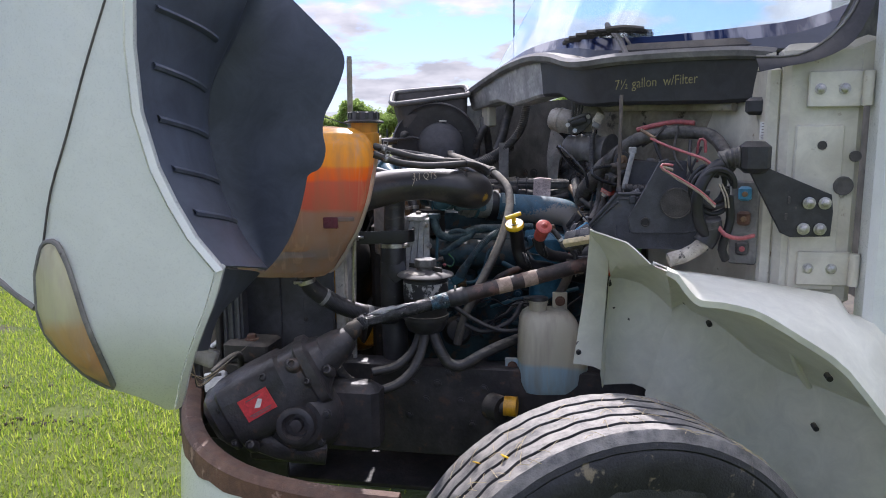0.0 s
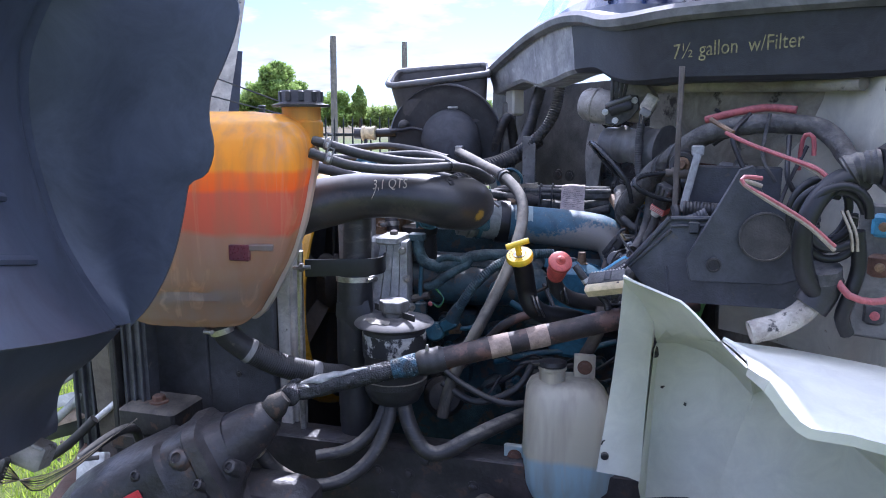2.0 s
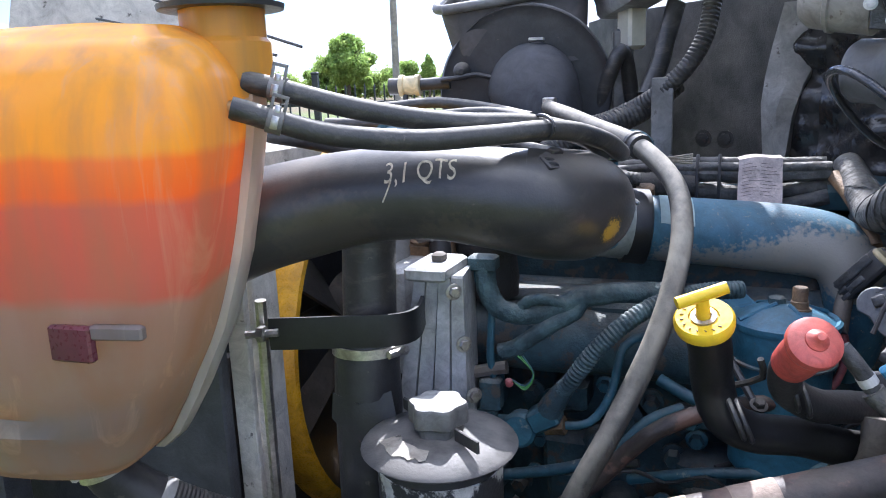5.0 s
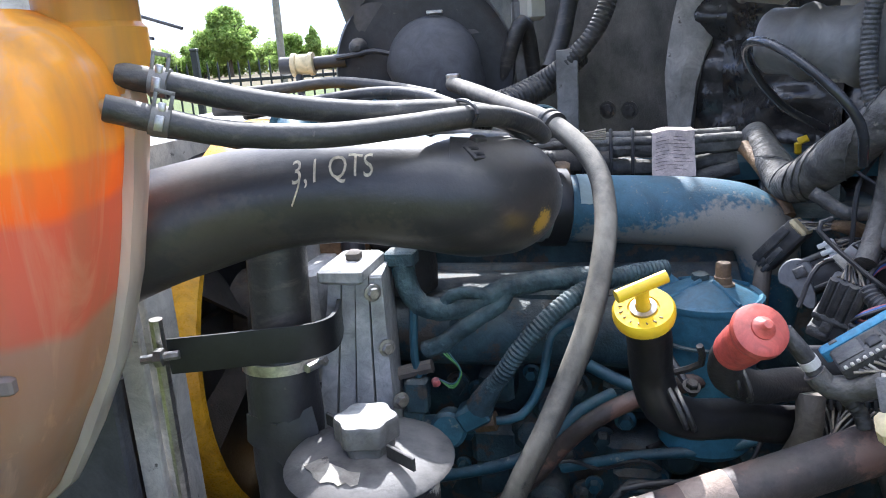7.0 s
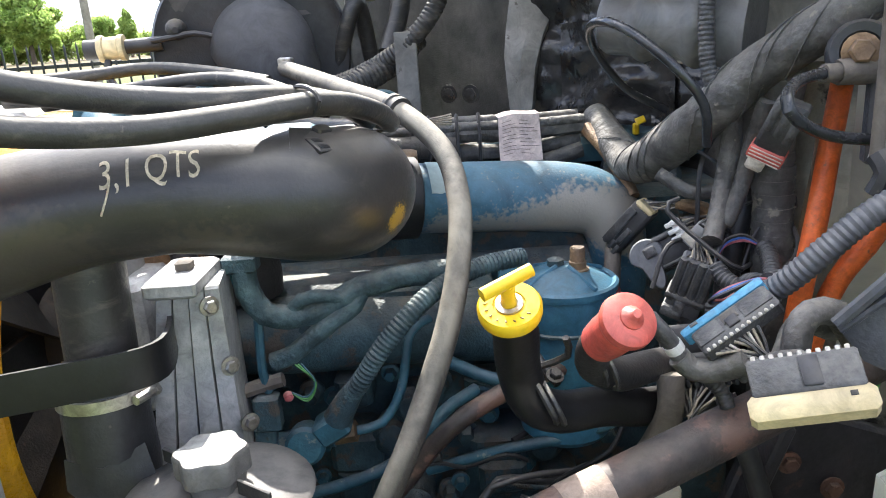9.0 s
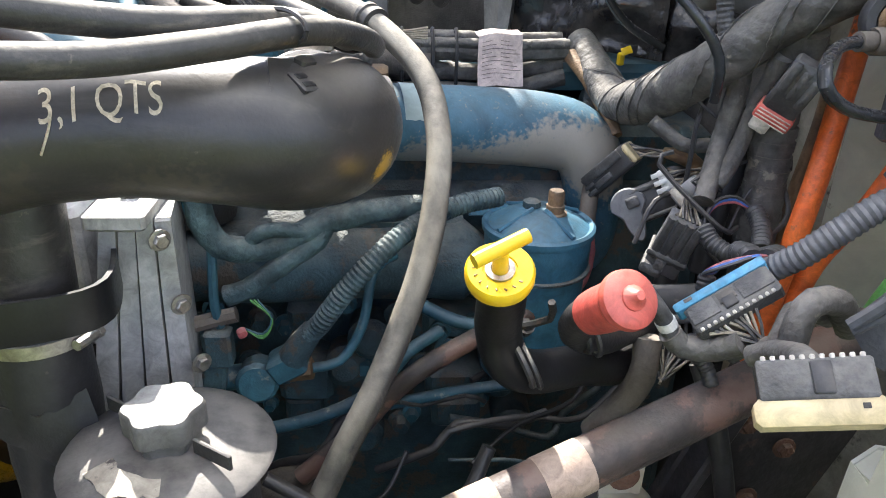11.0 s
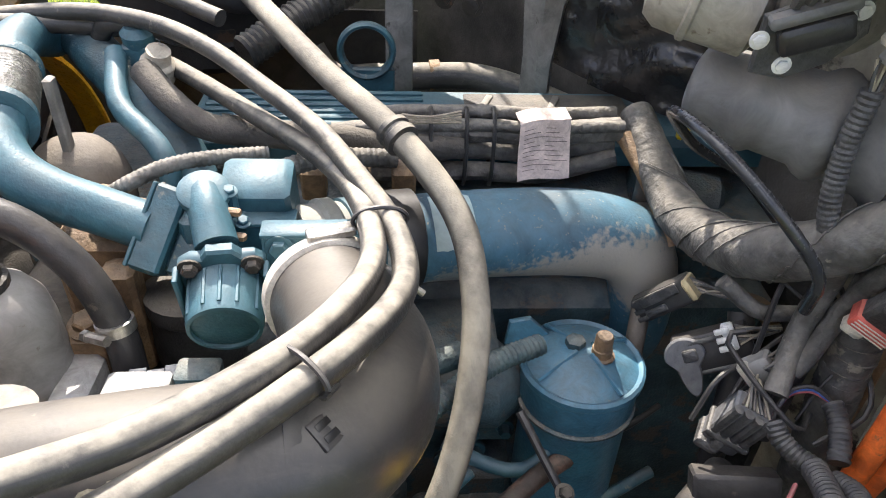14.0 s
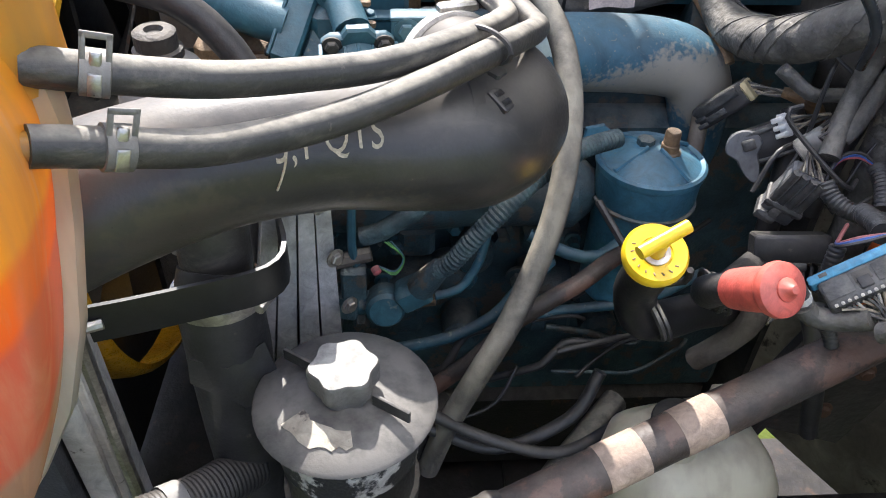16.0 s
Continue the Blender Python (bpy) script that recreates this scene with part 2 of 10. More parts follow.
M_AIRDOME = material("matt grey-black dome plastic", (0.052, 0.053, 0.058), (0.040, 0.041, 0.046), rough=0.72, dust=0.25, dust_color=(0.20, 0.19, 0.175), scale=9, bump=0.06, spec=0.3)
M_FILTER = material("blue filter paint", (0.05, 0.17, 0.25), (0.035, 0.125, 0.19), rough=0.36, dust=0.25, scale=16, bump=0.15, spots=(0.12, 0.15, 0.16), spot_size=44, spot_cut=0.66)
M_BLUEPIPE = material("dusty blue pipe paint", (0.060, 0.165, 0.235), (0.040, 0.115, 0.17), rough=0.45, dust=0.25, scale=9, bump=0.12, spots=(0.27, 0.26, 0.23), spot_size=150, spot_cut=0.62, blots=[((0.44, 2.850, 1.388), 0.060, (0.33, 0.305, 0.26), 0.95), ((0.375, 2.855, 1.372), 0.054, (0.31, 0.29, 0.25), 0.9), ((0.50, 2.835, 1.385), 0.064, (0.33, 0.305, 0.26), 0.95), ((0.31, 2.86, 1.37), 0.046, (0.29, 0.28, 0.24), 0.85), ((0.25, 2.86, 1.385), 0.040, (0.27, 0.26, 0.23), 0.8)])
M_WHITE = material("white body paint", (0.74, 0.76, 0.71), (0.69, 0.71, 0.66), rough=0.3, scale=3, bump=0.02, coat=0.35, mottle=0.04, spots=(0.62, 0.63, 0.56), spot_size=7, spot_cut=0.68)
M_FENDER = material("off-white fibreglass", (0.78, 0.77, 0.66), (0.70, 0.69, 0.58), rough=0.42, scale=5, bump=0.08, mottle=0.08, spots=(0.30, 0.26, 0.18), spot_size=26, spot_cut=0.72)
# darker copy of the tyre rubber: shade on the side turned from the sun
M_SIDEWALL = material("tyre sidewall darkened for shade", (0.024, 0.024, 0.027), (0.012, 0.012, 0.014), rough=0.55, scale=14, bump=0.4, grain=160, spots=(0.20, 0.165, 0.11), spot_size=13, spot_cut=0.60)
M_CABPAINT = material("dirty white cab paint", (0.66, 0.64, 0.54), (0.52, 0.49, 0.39), rough=0.45, scale=5, bump=0.06, mottle=0.12, dust=0.25, dust_color=(0.30, 0.26, 0.19), spots=(0.30, 0.25, 0.17), spot_size=17, spot_cut=0.64)
M_FIREWALL = material("grimy firewall paint", (0.45, 0.42, 0.335), (0.22, 0.20, 0.16), rough=0.7, scale=7, bump=0.3, spots=(0.06, 0.052, 0.045), spot_size=9, spot_cut=0.58)
M_COWL = material("grey cowl plastic", (0.030, 0.031, 0.036), (0.022, 0.023, 0.027), rough=0.5, dust=0.55, dust_color=(0.42, 0.38, 0.32), scale=8, bump=0.2, grain=500)
M_COWLEND = material("scuffed grey plastic", (0.40, 0.40, 0.39), (0.24, 0.24, 0.24), rough=0.6, scale=10, bump=0.2, spots=(0.48, 0.48, 0.46), spot_size=20, spot_cut=0.6)
M_ALU = material("cast aluminium", (0.46, 0.46, 0.45), (0.32, 0.32, 0.31), rough=0.5, metal=0.15, dust=0.3, scale=20, bump=0.25)
M_STEEL = material("steel", (0.50, 0.48, 0.45), (0.36, 0.34, 0.31), rough=0.35, metal=0.9, scale=40, bump=0.15)
M_BRAID = material("braided steel", (0.44, 0.42, 0.37), (0.24, 0.225, 0.20), rough=0.35, metal=0.8, scale=60, bump=0.3)
M_GOLD = material("brown heat-shielded metal", (0.30, 0.19, 0.10), (0.16, 0.10, 0.06), rough=0.55, metal=0.3, dust=0.4, scale=30, bump=0.4)
M_YELLOW = material("bright yellow plastic", (0.83, 0.56, 0.015), (0.74, 0.47, 0.012), rough=0.34, scale=20, bump=0.06, mottle=0.08, spots=(0.45, 0.28, 0.03), spot_size=50, spot_cut=0.70)
M_RED = material("faded red plastic", (0.55, 0.10, 0.075), (0.47, 0.085, 0.07), rough=0.42, dust=0.25, dust_color=(0.62, 0.34, 0.24), scale=22, bump=0.1)
M_ORANGE = material("orange hose", (0.78, 0.16, 0.03), (0.62, 0.11, 0.02), rough=0.5, scale=30, bump=0.15, spots=(0.25, 0.10, 0.05), spot_size=40, spot_cut=0.62)
M_FAN = material("yellow fan plastic", (0.66, 0.36, 0.018), (0.52, 0.26, 0.016), rough=0.30, scale=12, bump=0.1)
M_CREAM = material("cream plastic", (0.66, 0.54, 0.31), (0.50, 0.40, 0.22), rough=0.5, dust=0.3, scale=14, bump=0.1)
M_WIRERED = material("pink-red wire", (0.45, 0.115, 0.115), (0.33, 0.08, 0.085), rough=0.5, scale=60, bump=0.05, dust=0.4, dust_color=(0.40, 0.28, 0.24))
M_WIREWHITE = material("tan wire", (0.36, 0.31, 0.23), (0.26, 0.22, 0.165), rough=0.5, scale=60, bump=0.05)
M_WIREBLUE = material("blue wire", (0.05, 0.14, 0.42), (0.04, 0.10, 0.32), rough=0.45, scale=60, bump=0.05)
M_GREEN = material("green wire", (0.10, 0.30, 0.07), (0.08, 0.22, 0.06), rough=0.5, scale=60, bump=0.05)
M_BLUEPLUG = material("light blue connector plastic", (0.09, 0.34, 0.52), (0.07, 0.27, 0.43), rough=0.5, dust=0.3, scale=40, bump=0.08)
M_TAPE = material("loom tape", (0.125, 0.119, 0.111), (0.048, 0.046, 0.044), rough=0.6, dust=0.58, dust_color=(0.33, 0.295, 0.24), scale=30, bump=0.8, grain=110, spots=(0.20, 0.18, 0.145), spot_size=40, spot_cut=0.62)
M_PLUG = material("grey connector plastic", (0.085, 0.083, 0.082), (0.036, 0.036, 0.038), rough=0.5, dust=0.5, dust_color=(0.27, 0.25, 0.215), scale=45, bump=0.35, spots=(0.035, 0.033, 0.032), spot_size=60, spot_cut=0.60)
M_CORRUGATED = material("black corrugated conduit", (0.050, 0.050, 0.053), (0.030, 0.030, 0.032), rough=0.4, dust=0.35, dust_color=(0.20, 0.19, 0.17), scale=30, bump=0.1)
M_GREYCONDUIT = material("grey corrugated conduit", (0.13, 0.132, 0.138), (0.090, 0.092, 0.098), rough=0.45, dust=0.3, dust_color=(0.26, 0.245, 0.22), scale=24, bump=0.1)
M_PALEPLUG = material("pale connector plastic", (0.62, 0.58, 0.50), (0.46, 0.42, 0.36), rough=0.55, dust=0.3, scale=50, bump=0.2)
M_TAG = material("pink paper tag", (0.60, 0.50, 0.46), (0.50, 0.41, 0.38), rough=0.85, dust=0.2, scale=30, bump=0.2)
M_INK = material("dark ink", (0.16, 0.13, 0.13), rough=0.8)
M_CHALK = material("pale chalk mark", (0.56, 0.50, 0.38), (0.42, 0.37, 0.27), rough=0.9, scale=120, bump=0.3)
M_CHALKY = material("yellow chalk mark", (0.38, 0.35, 0.16), (0.20, 0.18, 0.09), rough=0.9, scale=120, bump=0.3)
M_REDLABEL = material("red warning sticker", (0.62, 0.05, 0.055), (0.52, 0.04, 0.05), rough=0.45, scale=30, bump=0.05)
M_PAPER = material("white paper", (0.72, 0.71, 0.68), rough=0.7)
M_LIDMETAL = material("worn black lid paint", (0.045, 0.044, 0.044), (0.028, 0.027, 0.027), rough=0.42, dust=0.55, dust_color=(0.31, 0.29, 0.26), scale=12, bump=0.12, spots=(0.02, 0.02, 0.02), spot_size=40, spot_cut=0.63)
M_SCUFF = material("scuffed black and white paint", (0.50, 0.49, 0.45), (0.36, 0.35, 0.32), rough=0.55, scale=14, bump=0.2, spots=(0.025, 0.025, 0.027), spot_size=20, spot_cut=0.47)
M_BOTTLE = material("grey bottle", (0.26, 0.255, 0.25), (0.19, 0.185, 0.18), rough=0.45, dust=0.4, dust_color=(0.36, 0.33, 0.28), scale=10, bump=0.06, spots=(0.15, 0.13, 0.11), spot_size=40, spot_cut=0.66)
M_DOME = material("dusty brown casting", (0.14, 0.12, 0.10), (0.09, 0.074, 0.062), rough=0.7, dust=0.6, scale=12, bump=0.2)
M_FOIL = material("crumpled dusty black foil", (0.030, 0.029, 0.029), (0.012, 0.012, 0.013), rough=0.20, dust=0.08, scale=18, bump=0.5, grain=60)
M_DARK = material("black insulation", (0.095, 0.088, 0.080), (0.034, 0.033, 0.032), rough=0.8, dust=0.5, scale=8, bump=0.4)
M_GREYSTEEL = material("dull grey steel", (0.25, 0.24, 0.225), (0.15, 0.145, 0.135), rough=0.55, metal=0.25, dust=0.5, scale=12, bump=0.2, spots=(0.07, 0.06, 0.05), spot_size=24, spot_cut=0.64)
M_RADGREY = material("dusty dark radiator side", (0.064, 0.067, 0.075), (0.036, 0.038, 0.044), rough=0.6, dust=0.18, scale=9, bump=0.3, spots=(0.13, 0.12, 0.105), spot_size=22, spot_cut=0.66)
M_HOODIN = material("speckled grey hood lining", (0.52, 0.50, 0.45), (0.42, 0.40, 0.36), rough=0.75, scale=9, bump=0.3, spots=(0.10, 0.09, 0.08), spot_size=26, spot_cut=0.64)
M_TYRE = material("tyre rubber", (0.050, 0.050, 0.052), (0.022, 0.023, 0.026), rough=0.42, dust=0.68, dust_color=(0.55, 0.51, 0.45), scale=12, bump=0.45, grain=240, spots=(0.15, 0.13, 0.10), spot_size=34, spot_cut=0.66)
# pale specks paint white highlights onto the wet grease
M_GREASE = material("dark grease with painted highlights", (0.045, 0.045, 0.047), (0.016, 0.016, 0.017), rough=0.22, scale=40, bump=1.0, spots=(0.42, 0.42, 0.40), spot_size=34, spot_cut=0.66)
M_PICKET = material("black painted iron", (0.018, 0.018, 0.018), rough=0.5)
M_POST = material("weathered wood post", (0.27, 0.24, 0.20), (0.19, 0.165, 0.135), rough=0.85, scale=6, bump=0.4)
M_BARK = material("bark", (0.10, 0.075, 0.05), rough=0.9, scale=8, bump=0.6)


def leaf_material(name, c1, c2):
    m = bpy.data.materials.new(name)
    m.use_nodes = True
    n, l = m.node_tree.nodes, m.node_tree.links
    b = n["Principled BSDF"]
    g = n.new("ShaderNodeNewGeometry")
    r = n.new("ShaderNodeValToRGB")
    r.color_ramp.elements[0].color, r.color_ramp.elements[1].color = (*c1, 1), (*c2, 1)
    l.new(g.outputs["Random Per Island"], r.inputs[0])
    l.new(r.outputs[0], b.inputs["Base Color"])
    b.inputs["Roughness"].default_value = 0.6
    t = n.new("ShaderNodeBsdfTranslucent")
    l.new(r.outputs[0], t.inputs["Color"])
    mix = n.new("ShaderNodeMixShader")
    mix.inputs[0].default_value = 0.65
    l.new(b.outputs[0], mix.inputs[1]); l.new(t.outputs[0], mix.inputs[2])
    l.new(mix.outputs[0], n["Material Output"].inputs[0])
    return m


M_LEAF = leaf_material("tree leaves", (0.24, 0.36, 0.085), (0.44, 0.55, 0.17))
M_LEAFDARK = leaf_material("hedge leaves", (0.27, 0.37, 0.10), (0.47, 0.55, 0.19))
M_GRASS = leaf_material("grass blades", (0.16, 0.29, 0.018), (0.52, 0.57, 0.085))


def translucent(name, bands, share, rough=0.3, soft=0.006):
    """Moulded translucent plastic: colours by height above the ground, as the fluid inside has stained it."""
    m = bpy.data.materials.new(name)
    m.use_nodes = True
    n, l = m.node_tree.nodes, m.node_tree.links
    b = n["Principled BSDF"]
    g = n.new("ShaderNodeNewGeometry")
    sep = n.new("ShaderNodeSeparateXYZ")
    l.new(g.outputs["Position"], sep.inputs[0])
    noi = n.new("ShaderNodeTexNoise")
    noi.inputs["Scale"].default_value, noi.inputs["Detail"].default_value = 7.0, 4.0
    l.new(g.outputs["Position"], noi.inputs["Vector"])
    wob = n.new("ShaderNodeMath"); wob.operation = "MULTIPLY_ADD"
    wob.inputs[1].default_value = 0.05
    l.new(noi.outputs["Fac"], wob.inputs[0]); l.new(sep.outputs["Z"], wob.inputs[2])
    lo, hi = bands[0][0], bands[-1][0]
    mr = n.new("ShaderNodeMapRange")
    mr.inputs["From Min"].default_value, mr.inputs["From Max"].default_value = lo + 0.025, hi + 0.025
    l.new(wob.outputs[0], mr.inputs["Value"])
    ramp = n.new("ShaderNodeValToRGB")
    for i, (z, c) in enumerate(bands):
        e = ramp.color_ramp.elements[i] if i < 2 else ramp.color_ramp.elements.new(1.0)
        e.position, e.color = (z - lo) / (hi - lo), (*c, 1)
    l.new(mr.outputs[0], ramp.inputs[0])
    st = n.new("ShaderNodeTexNoise")
    st.inputs["Scale"].default_value, st.inputs["Detail"].default_value = 16.0, 8.0
    drawn = n.new("ShaderNodeMapping")
    drawn.inputs["Scale"].default_value = (1.9, 1.9, 0.22)
    l.new(g.outputs["Position"], drawn.inputs["Vector"])
    l.new(drawn.outputs[0], st.inputs["Vector"])
    bmp = n.new("ShaderNodeBump")
    bmp.inputs["Strength"].default_value, bmp.inputs["Distance"].default_value = 0.45, 0.012
    l.new(noi.outputs["Fac"], bmp.inputs["Height"])
    l.new(bmp.outputs[0], b.inputs["Normal"])
    sm = n.new("ShaderNodeMapRange")
    sm.inputs["From Min"].default_value, sm.inputs["From Max"].default_value, sm.inputs["To Min"].default_value, sm.inputs["To Max"].default_value = 0.42, 0.66, 0.0, 0.42
    l.new(st.outputs["Fac"], sm.inputs["Value"])
    mx = n.new("ShaderNodeMixRGB")
    mx.inputs[2].default_value = (0.34, 0.26, 0.19, 1)
    l.new(sm.outputs[0], mx.inputs[0]); l.new(ramp.outputs[0], mx.inputs[1])
    scuff = n.new("ShaderNodeTexNoise")
    scuff.inputs["Scale"].default_value, scuff.inputs["Detail"].default_value, scuff.inputs["Roughness"].default_value, scuff.inputs["Distortion"].default_value = 9.0, 9.0, 0.62, 1.2
    l.new(drawn.outputs[0], scuff.inputs["Vector"])
    sf = n.new("ShaderNodeMapRange")
    sf.inputs["From Min"].default_value, sf.inputs["From Max"].default_value, sf.inputs["To Max"].default_value = 0.56, 0.66, 0.34
    l.new(scuff.outputs["Fac"], sf.inputs["Value"])
    pale = n.new("ShaderNodeMixRGB")
    pale.inputs[2].default_value = (0.60, 0.52, 0.42, 1)
    l.new(sf.outputs[0], pale.inputs[0]); l.new(mx.outputs[0], pale.inputs[1])
    mx = pale
    l.new(mx.outputs[0], b.inputs["Base Color"])
    b.inputs["Roughness"].default_value = rough
    t = n.new("ShaderNodeBsdfTranslucent")
    l.new(mx.outputs[0], t.inputs["Color"])
    ms = n.new("ShaderNodeMixShader")
    ms.inputs[0].default_value = share
    l.new(b.outputs[0], ms.inputs[1]); l.new(t.outputs[0], ms.inputs[2])
    l.new(ms.outputs[0], n["Material Output"].inputs[0])
    return m


M_TANK = translucent("amber stained tank plastic", [(1.26, (0.35, 0.345, 0.325)), (1.34, (0.26, 0.25, 0.235)), (1.40, (0.35, 0.335, 0.315)), (1.478, (0.38, 0.325, 0.30)), (1.490, (0.56, 0.20, 0.165)), (1.570, (0.64, 0.19, 0.145)), (1.580, (0.88, 0.22, 0.05)), (1.612, (0.90, 0.28, 0.05)), (1.622, (0.91, 0.50, 0.06)), (1.70, (0.90, 0.53, 0.08)), (1.80, (0.86, 0.57, 0.14))], 0.60, rough=0.2)
M_SEAM = translucent("pale tank flange plastic", [(1.26, (0.62, 0.59, 0.51)), (1.42, (0.66, 0.62, 0.53)), (1.58, (0.72, 0.60, 0.48)), (1.64, (0.76, 0.60, 0.36)), (1.80, (0.78, 0.60, 0.32))], 0.4, rough=0.3)
M_JUG = translucent("milky washer jug plastic", [(0.82, (0.42, 0.60, 0.66)), (0.935, (0.45, 0.62, 0.68)), (0.95, (0.70, 0.66, 0.52)), (1.2, (0.74, 0.69, 0.55))], 0.35)


def glass_material():
    m = bpy.data.materials.new("windscreen glass")
    m.use_nodes = True
    b = m.node_tree.nodes["Principled BSDF"]
    b.inputs["Base Color"].default_value = (0.82, 0.93, 0.95, 1)
    b.inputs["Roughness"].default_value = 0.02
    b.inputs["Transmission Weight"].default_value = 0.9
    b.inputs["IOR"].default_value = 1.5
    return m


M_GLASS = glass_material()
M_LENS = translucent("yellowed headlamp lens", [(1.1, (0.62, 0.60, 0.34)), (1.25, (0.72, 0.40, 0.16)), (1.33, (0.70, 0.48, 0.22)), (1.36, (0.66, 0.64, 0.40)), (1.6, (0.68, 0.66, 0.44))], 0.3, rough=0.12)


def ground_material():
    m = bpy.data.materials.new("meadow ground")
    m.use_nodes = True
    n, l = m.node_tree.nodes, m.node_tree.links
    b = n["Principled BSDF"]
    b.inputs["Roughness"].default_value = 0.95
    g = n.new("ShaderNodeNewGeometry")
    a = n.new("ShaderNodeTexNoise"); a.inputs["Scale"].default_value, a.inputs["Detail"].default_value = 0.9, 8.0
    c = n.new("ShaderNodeTexNoise"); c.inputs["Scale"].default_value, c.inputs["Detail"].default_value = 22.0, 6.0
    l.new(g.outputs["Position"], a.inputs["Vector"]); l.new(g.outputs["Position"], c.inputs["Vector"])
    r = n.new("ShaderNodeValToRGB")
    r.color_ramp.elements[0].position, r.color_ramp.elements[0].color = 0.32, (0.075, 0.062, 0.036, 1)
    r.color_ramp.elements[1].position, r.color_ramp.elements[1].color = 0.42, (0.075, 0.105, 0.012, 1)
    e = r.color_ramp.elements.new(0.75); e.color = (0.125, 0.145, 0.020, 1)
    l.new(a.outputs["Fac"], r.inputs[0])
    # the mown strip gives way to dry hay beyond the fence
    sep = n.new("ShaderNodeSeparateXYZ"); l.new(g.outputs["Position"], sep.inputs[0])
    mr = n.new("ShaderNodeMapRange")
    mr.inputs["From Min"].default_value, mr.inputs["From Max"].default_value = 70.0, 95.0
    l.new(sep.outputs["Y"], mr.inputs["Value"])
    hay = n.new("ShaderNodeValToRGB")
    hay.color_ramp.elements[0].position, hay.color_ramp.elements[0].color = 0.35, (0.092, 0.068, 0.024, 1)
    hay.color_ramp.elements[1].position, hay.color_ramp.elements[1].color = 0.62, (0.125, 0.094, 0.034, 1)
    l.new(c.outputs["Fac"], hay.inputs[0])
    m1 = n.new("ShaderNodeMixRGB"); l.new(mr.outputs[0], m1.inputs[0]); l.new(r.outputs[0], m1.inputs[1]); l.new(hay.outputs[0], m1.inputs[2])
    l.new(m1.outputs[0], b.inputs["Base Color"])
    bp = n.new("ShaderNodeBump"); bp.inputs["Strength"].default_value, bp.inputs["Distance"].default_value = 0.6, 0.03
    l.new(c.outputs["Fac"], bp.inputs["Height"]); l.new(bp.outputs[0], b.inputs["Normal"])
    return m


M_GROUND = ground_material()
M_SOIL = material("bare dark soil", (0.085, 0.065, 0.045), (0.05, 0.038, 0.028), rough=0.95, scale=12, bump=0.8)
M_TEALTAPE = material("overpainted loom tape", (0.070, 0.120, 0.128), (0.022, 0.046, 0.055), rough=0.65, dust=0.4, dust_color=(0.34, 0.33, 0.28), scale=30, bump=0.8, grain=150)
M_CAP = material("weathered pale cap", (0.32, 0.315, 0.30), (0.24, 0.235, 0.225), rough=0.5, metal=0.1, dust=0.2, scale=30, bump=0.15, spots=(0.22, 0.21, 0.19), spot_size=60, spot_cut=0.64)
# the lighter grey paints the sky's highlight along the cowl lip
M_COWLIP = material("cowl edge grey with painted sky highlight", (0.17, 0.165, 0.16), (0.10, 0.098, 0.096), rough=0.4, dust=0.5, scale=12, bump=0.1)
# the pale upper side paints in sunlight as well as dust
M_OLDHOSE = material("dusty rubber paled by painted sun", (0.080, 0.071, 0.060), (0.046, 0.042, 0.038), rough=0.62, dust=0.82, dust_color=(0.40, 0.36, 0.285), lie=(0.04, 0.45), scale=9, bump=0.16, grain=420, spots=(0.035, 0.033, 0.032), spot_size=60, spot_cut=0.60, streak=((50, 14, 14), (0.20, 0.18, 0.145), 0.6, 0.50))
M_DUCT = material("dusty grey duct metal", (0.15, 0.15, 0.148), (0.095, 0.094, 0.093), rough=0.5, dust=0.65, scale=9, bump=0.15, spots=(0.09, 0.085, 0.075), spot_size=30, spot_cut=0.64)
M_MOTOR = material("stained cream motor case", (0.36, 0.335, 0.29), (0.22, 0.20, 0.17), rough=0.45, dust=0.3, scale=14, bump=0.12, spots=(0.16, 0.13, 0.10), spot_size=28, spot_cut=0.62)
M_SLOT = material("dark red moulded plastic", (0.13, 0.035, 0.045), (0.075, 0.02, 0.03), rough=0.3, scale=20, bump=0.05)
M_TANBAND = material("pale pinkish tan", (0.41, 0.305, 0.235), (0.31, 0.225, 0.17), rough=0.7, dust=0.2, scale=30, bump=0.2)
M_SLEEVE = material("dirty cream sleeve", (0.47, 0.43, 0.35), (0.30, 0.265, 0.21), rough=0.6, dust=0.2, scale=24, bump=0.25, spots=(0.05, 0.045, 0.04), spot_size=34, spot_cut=0.58)


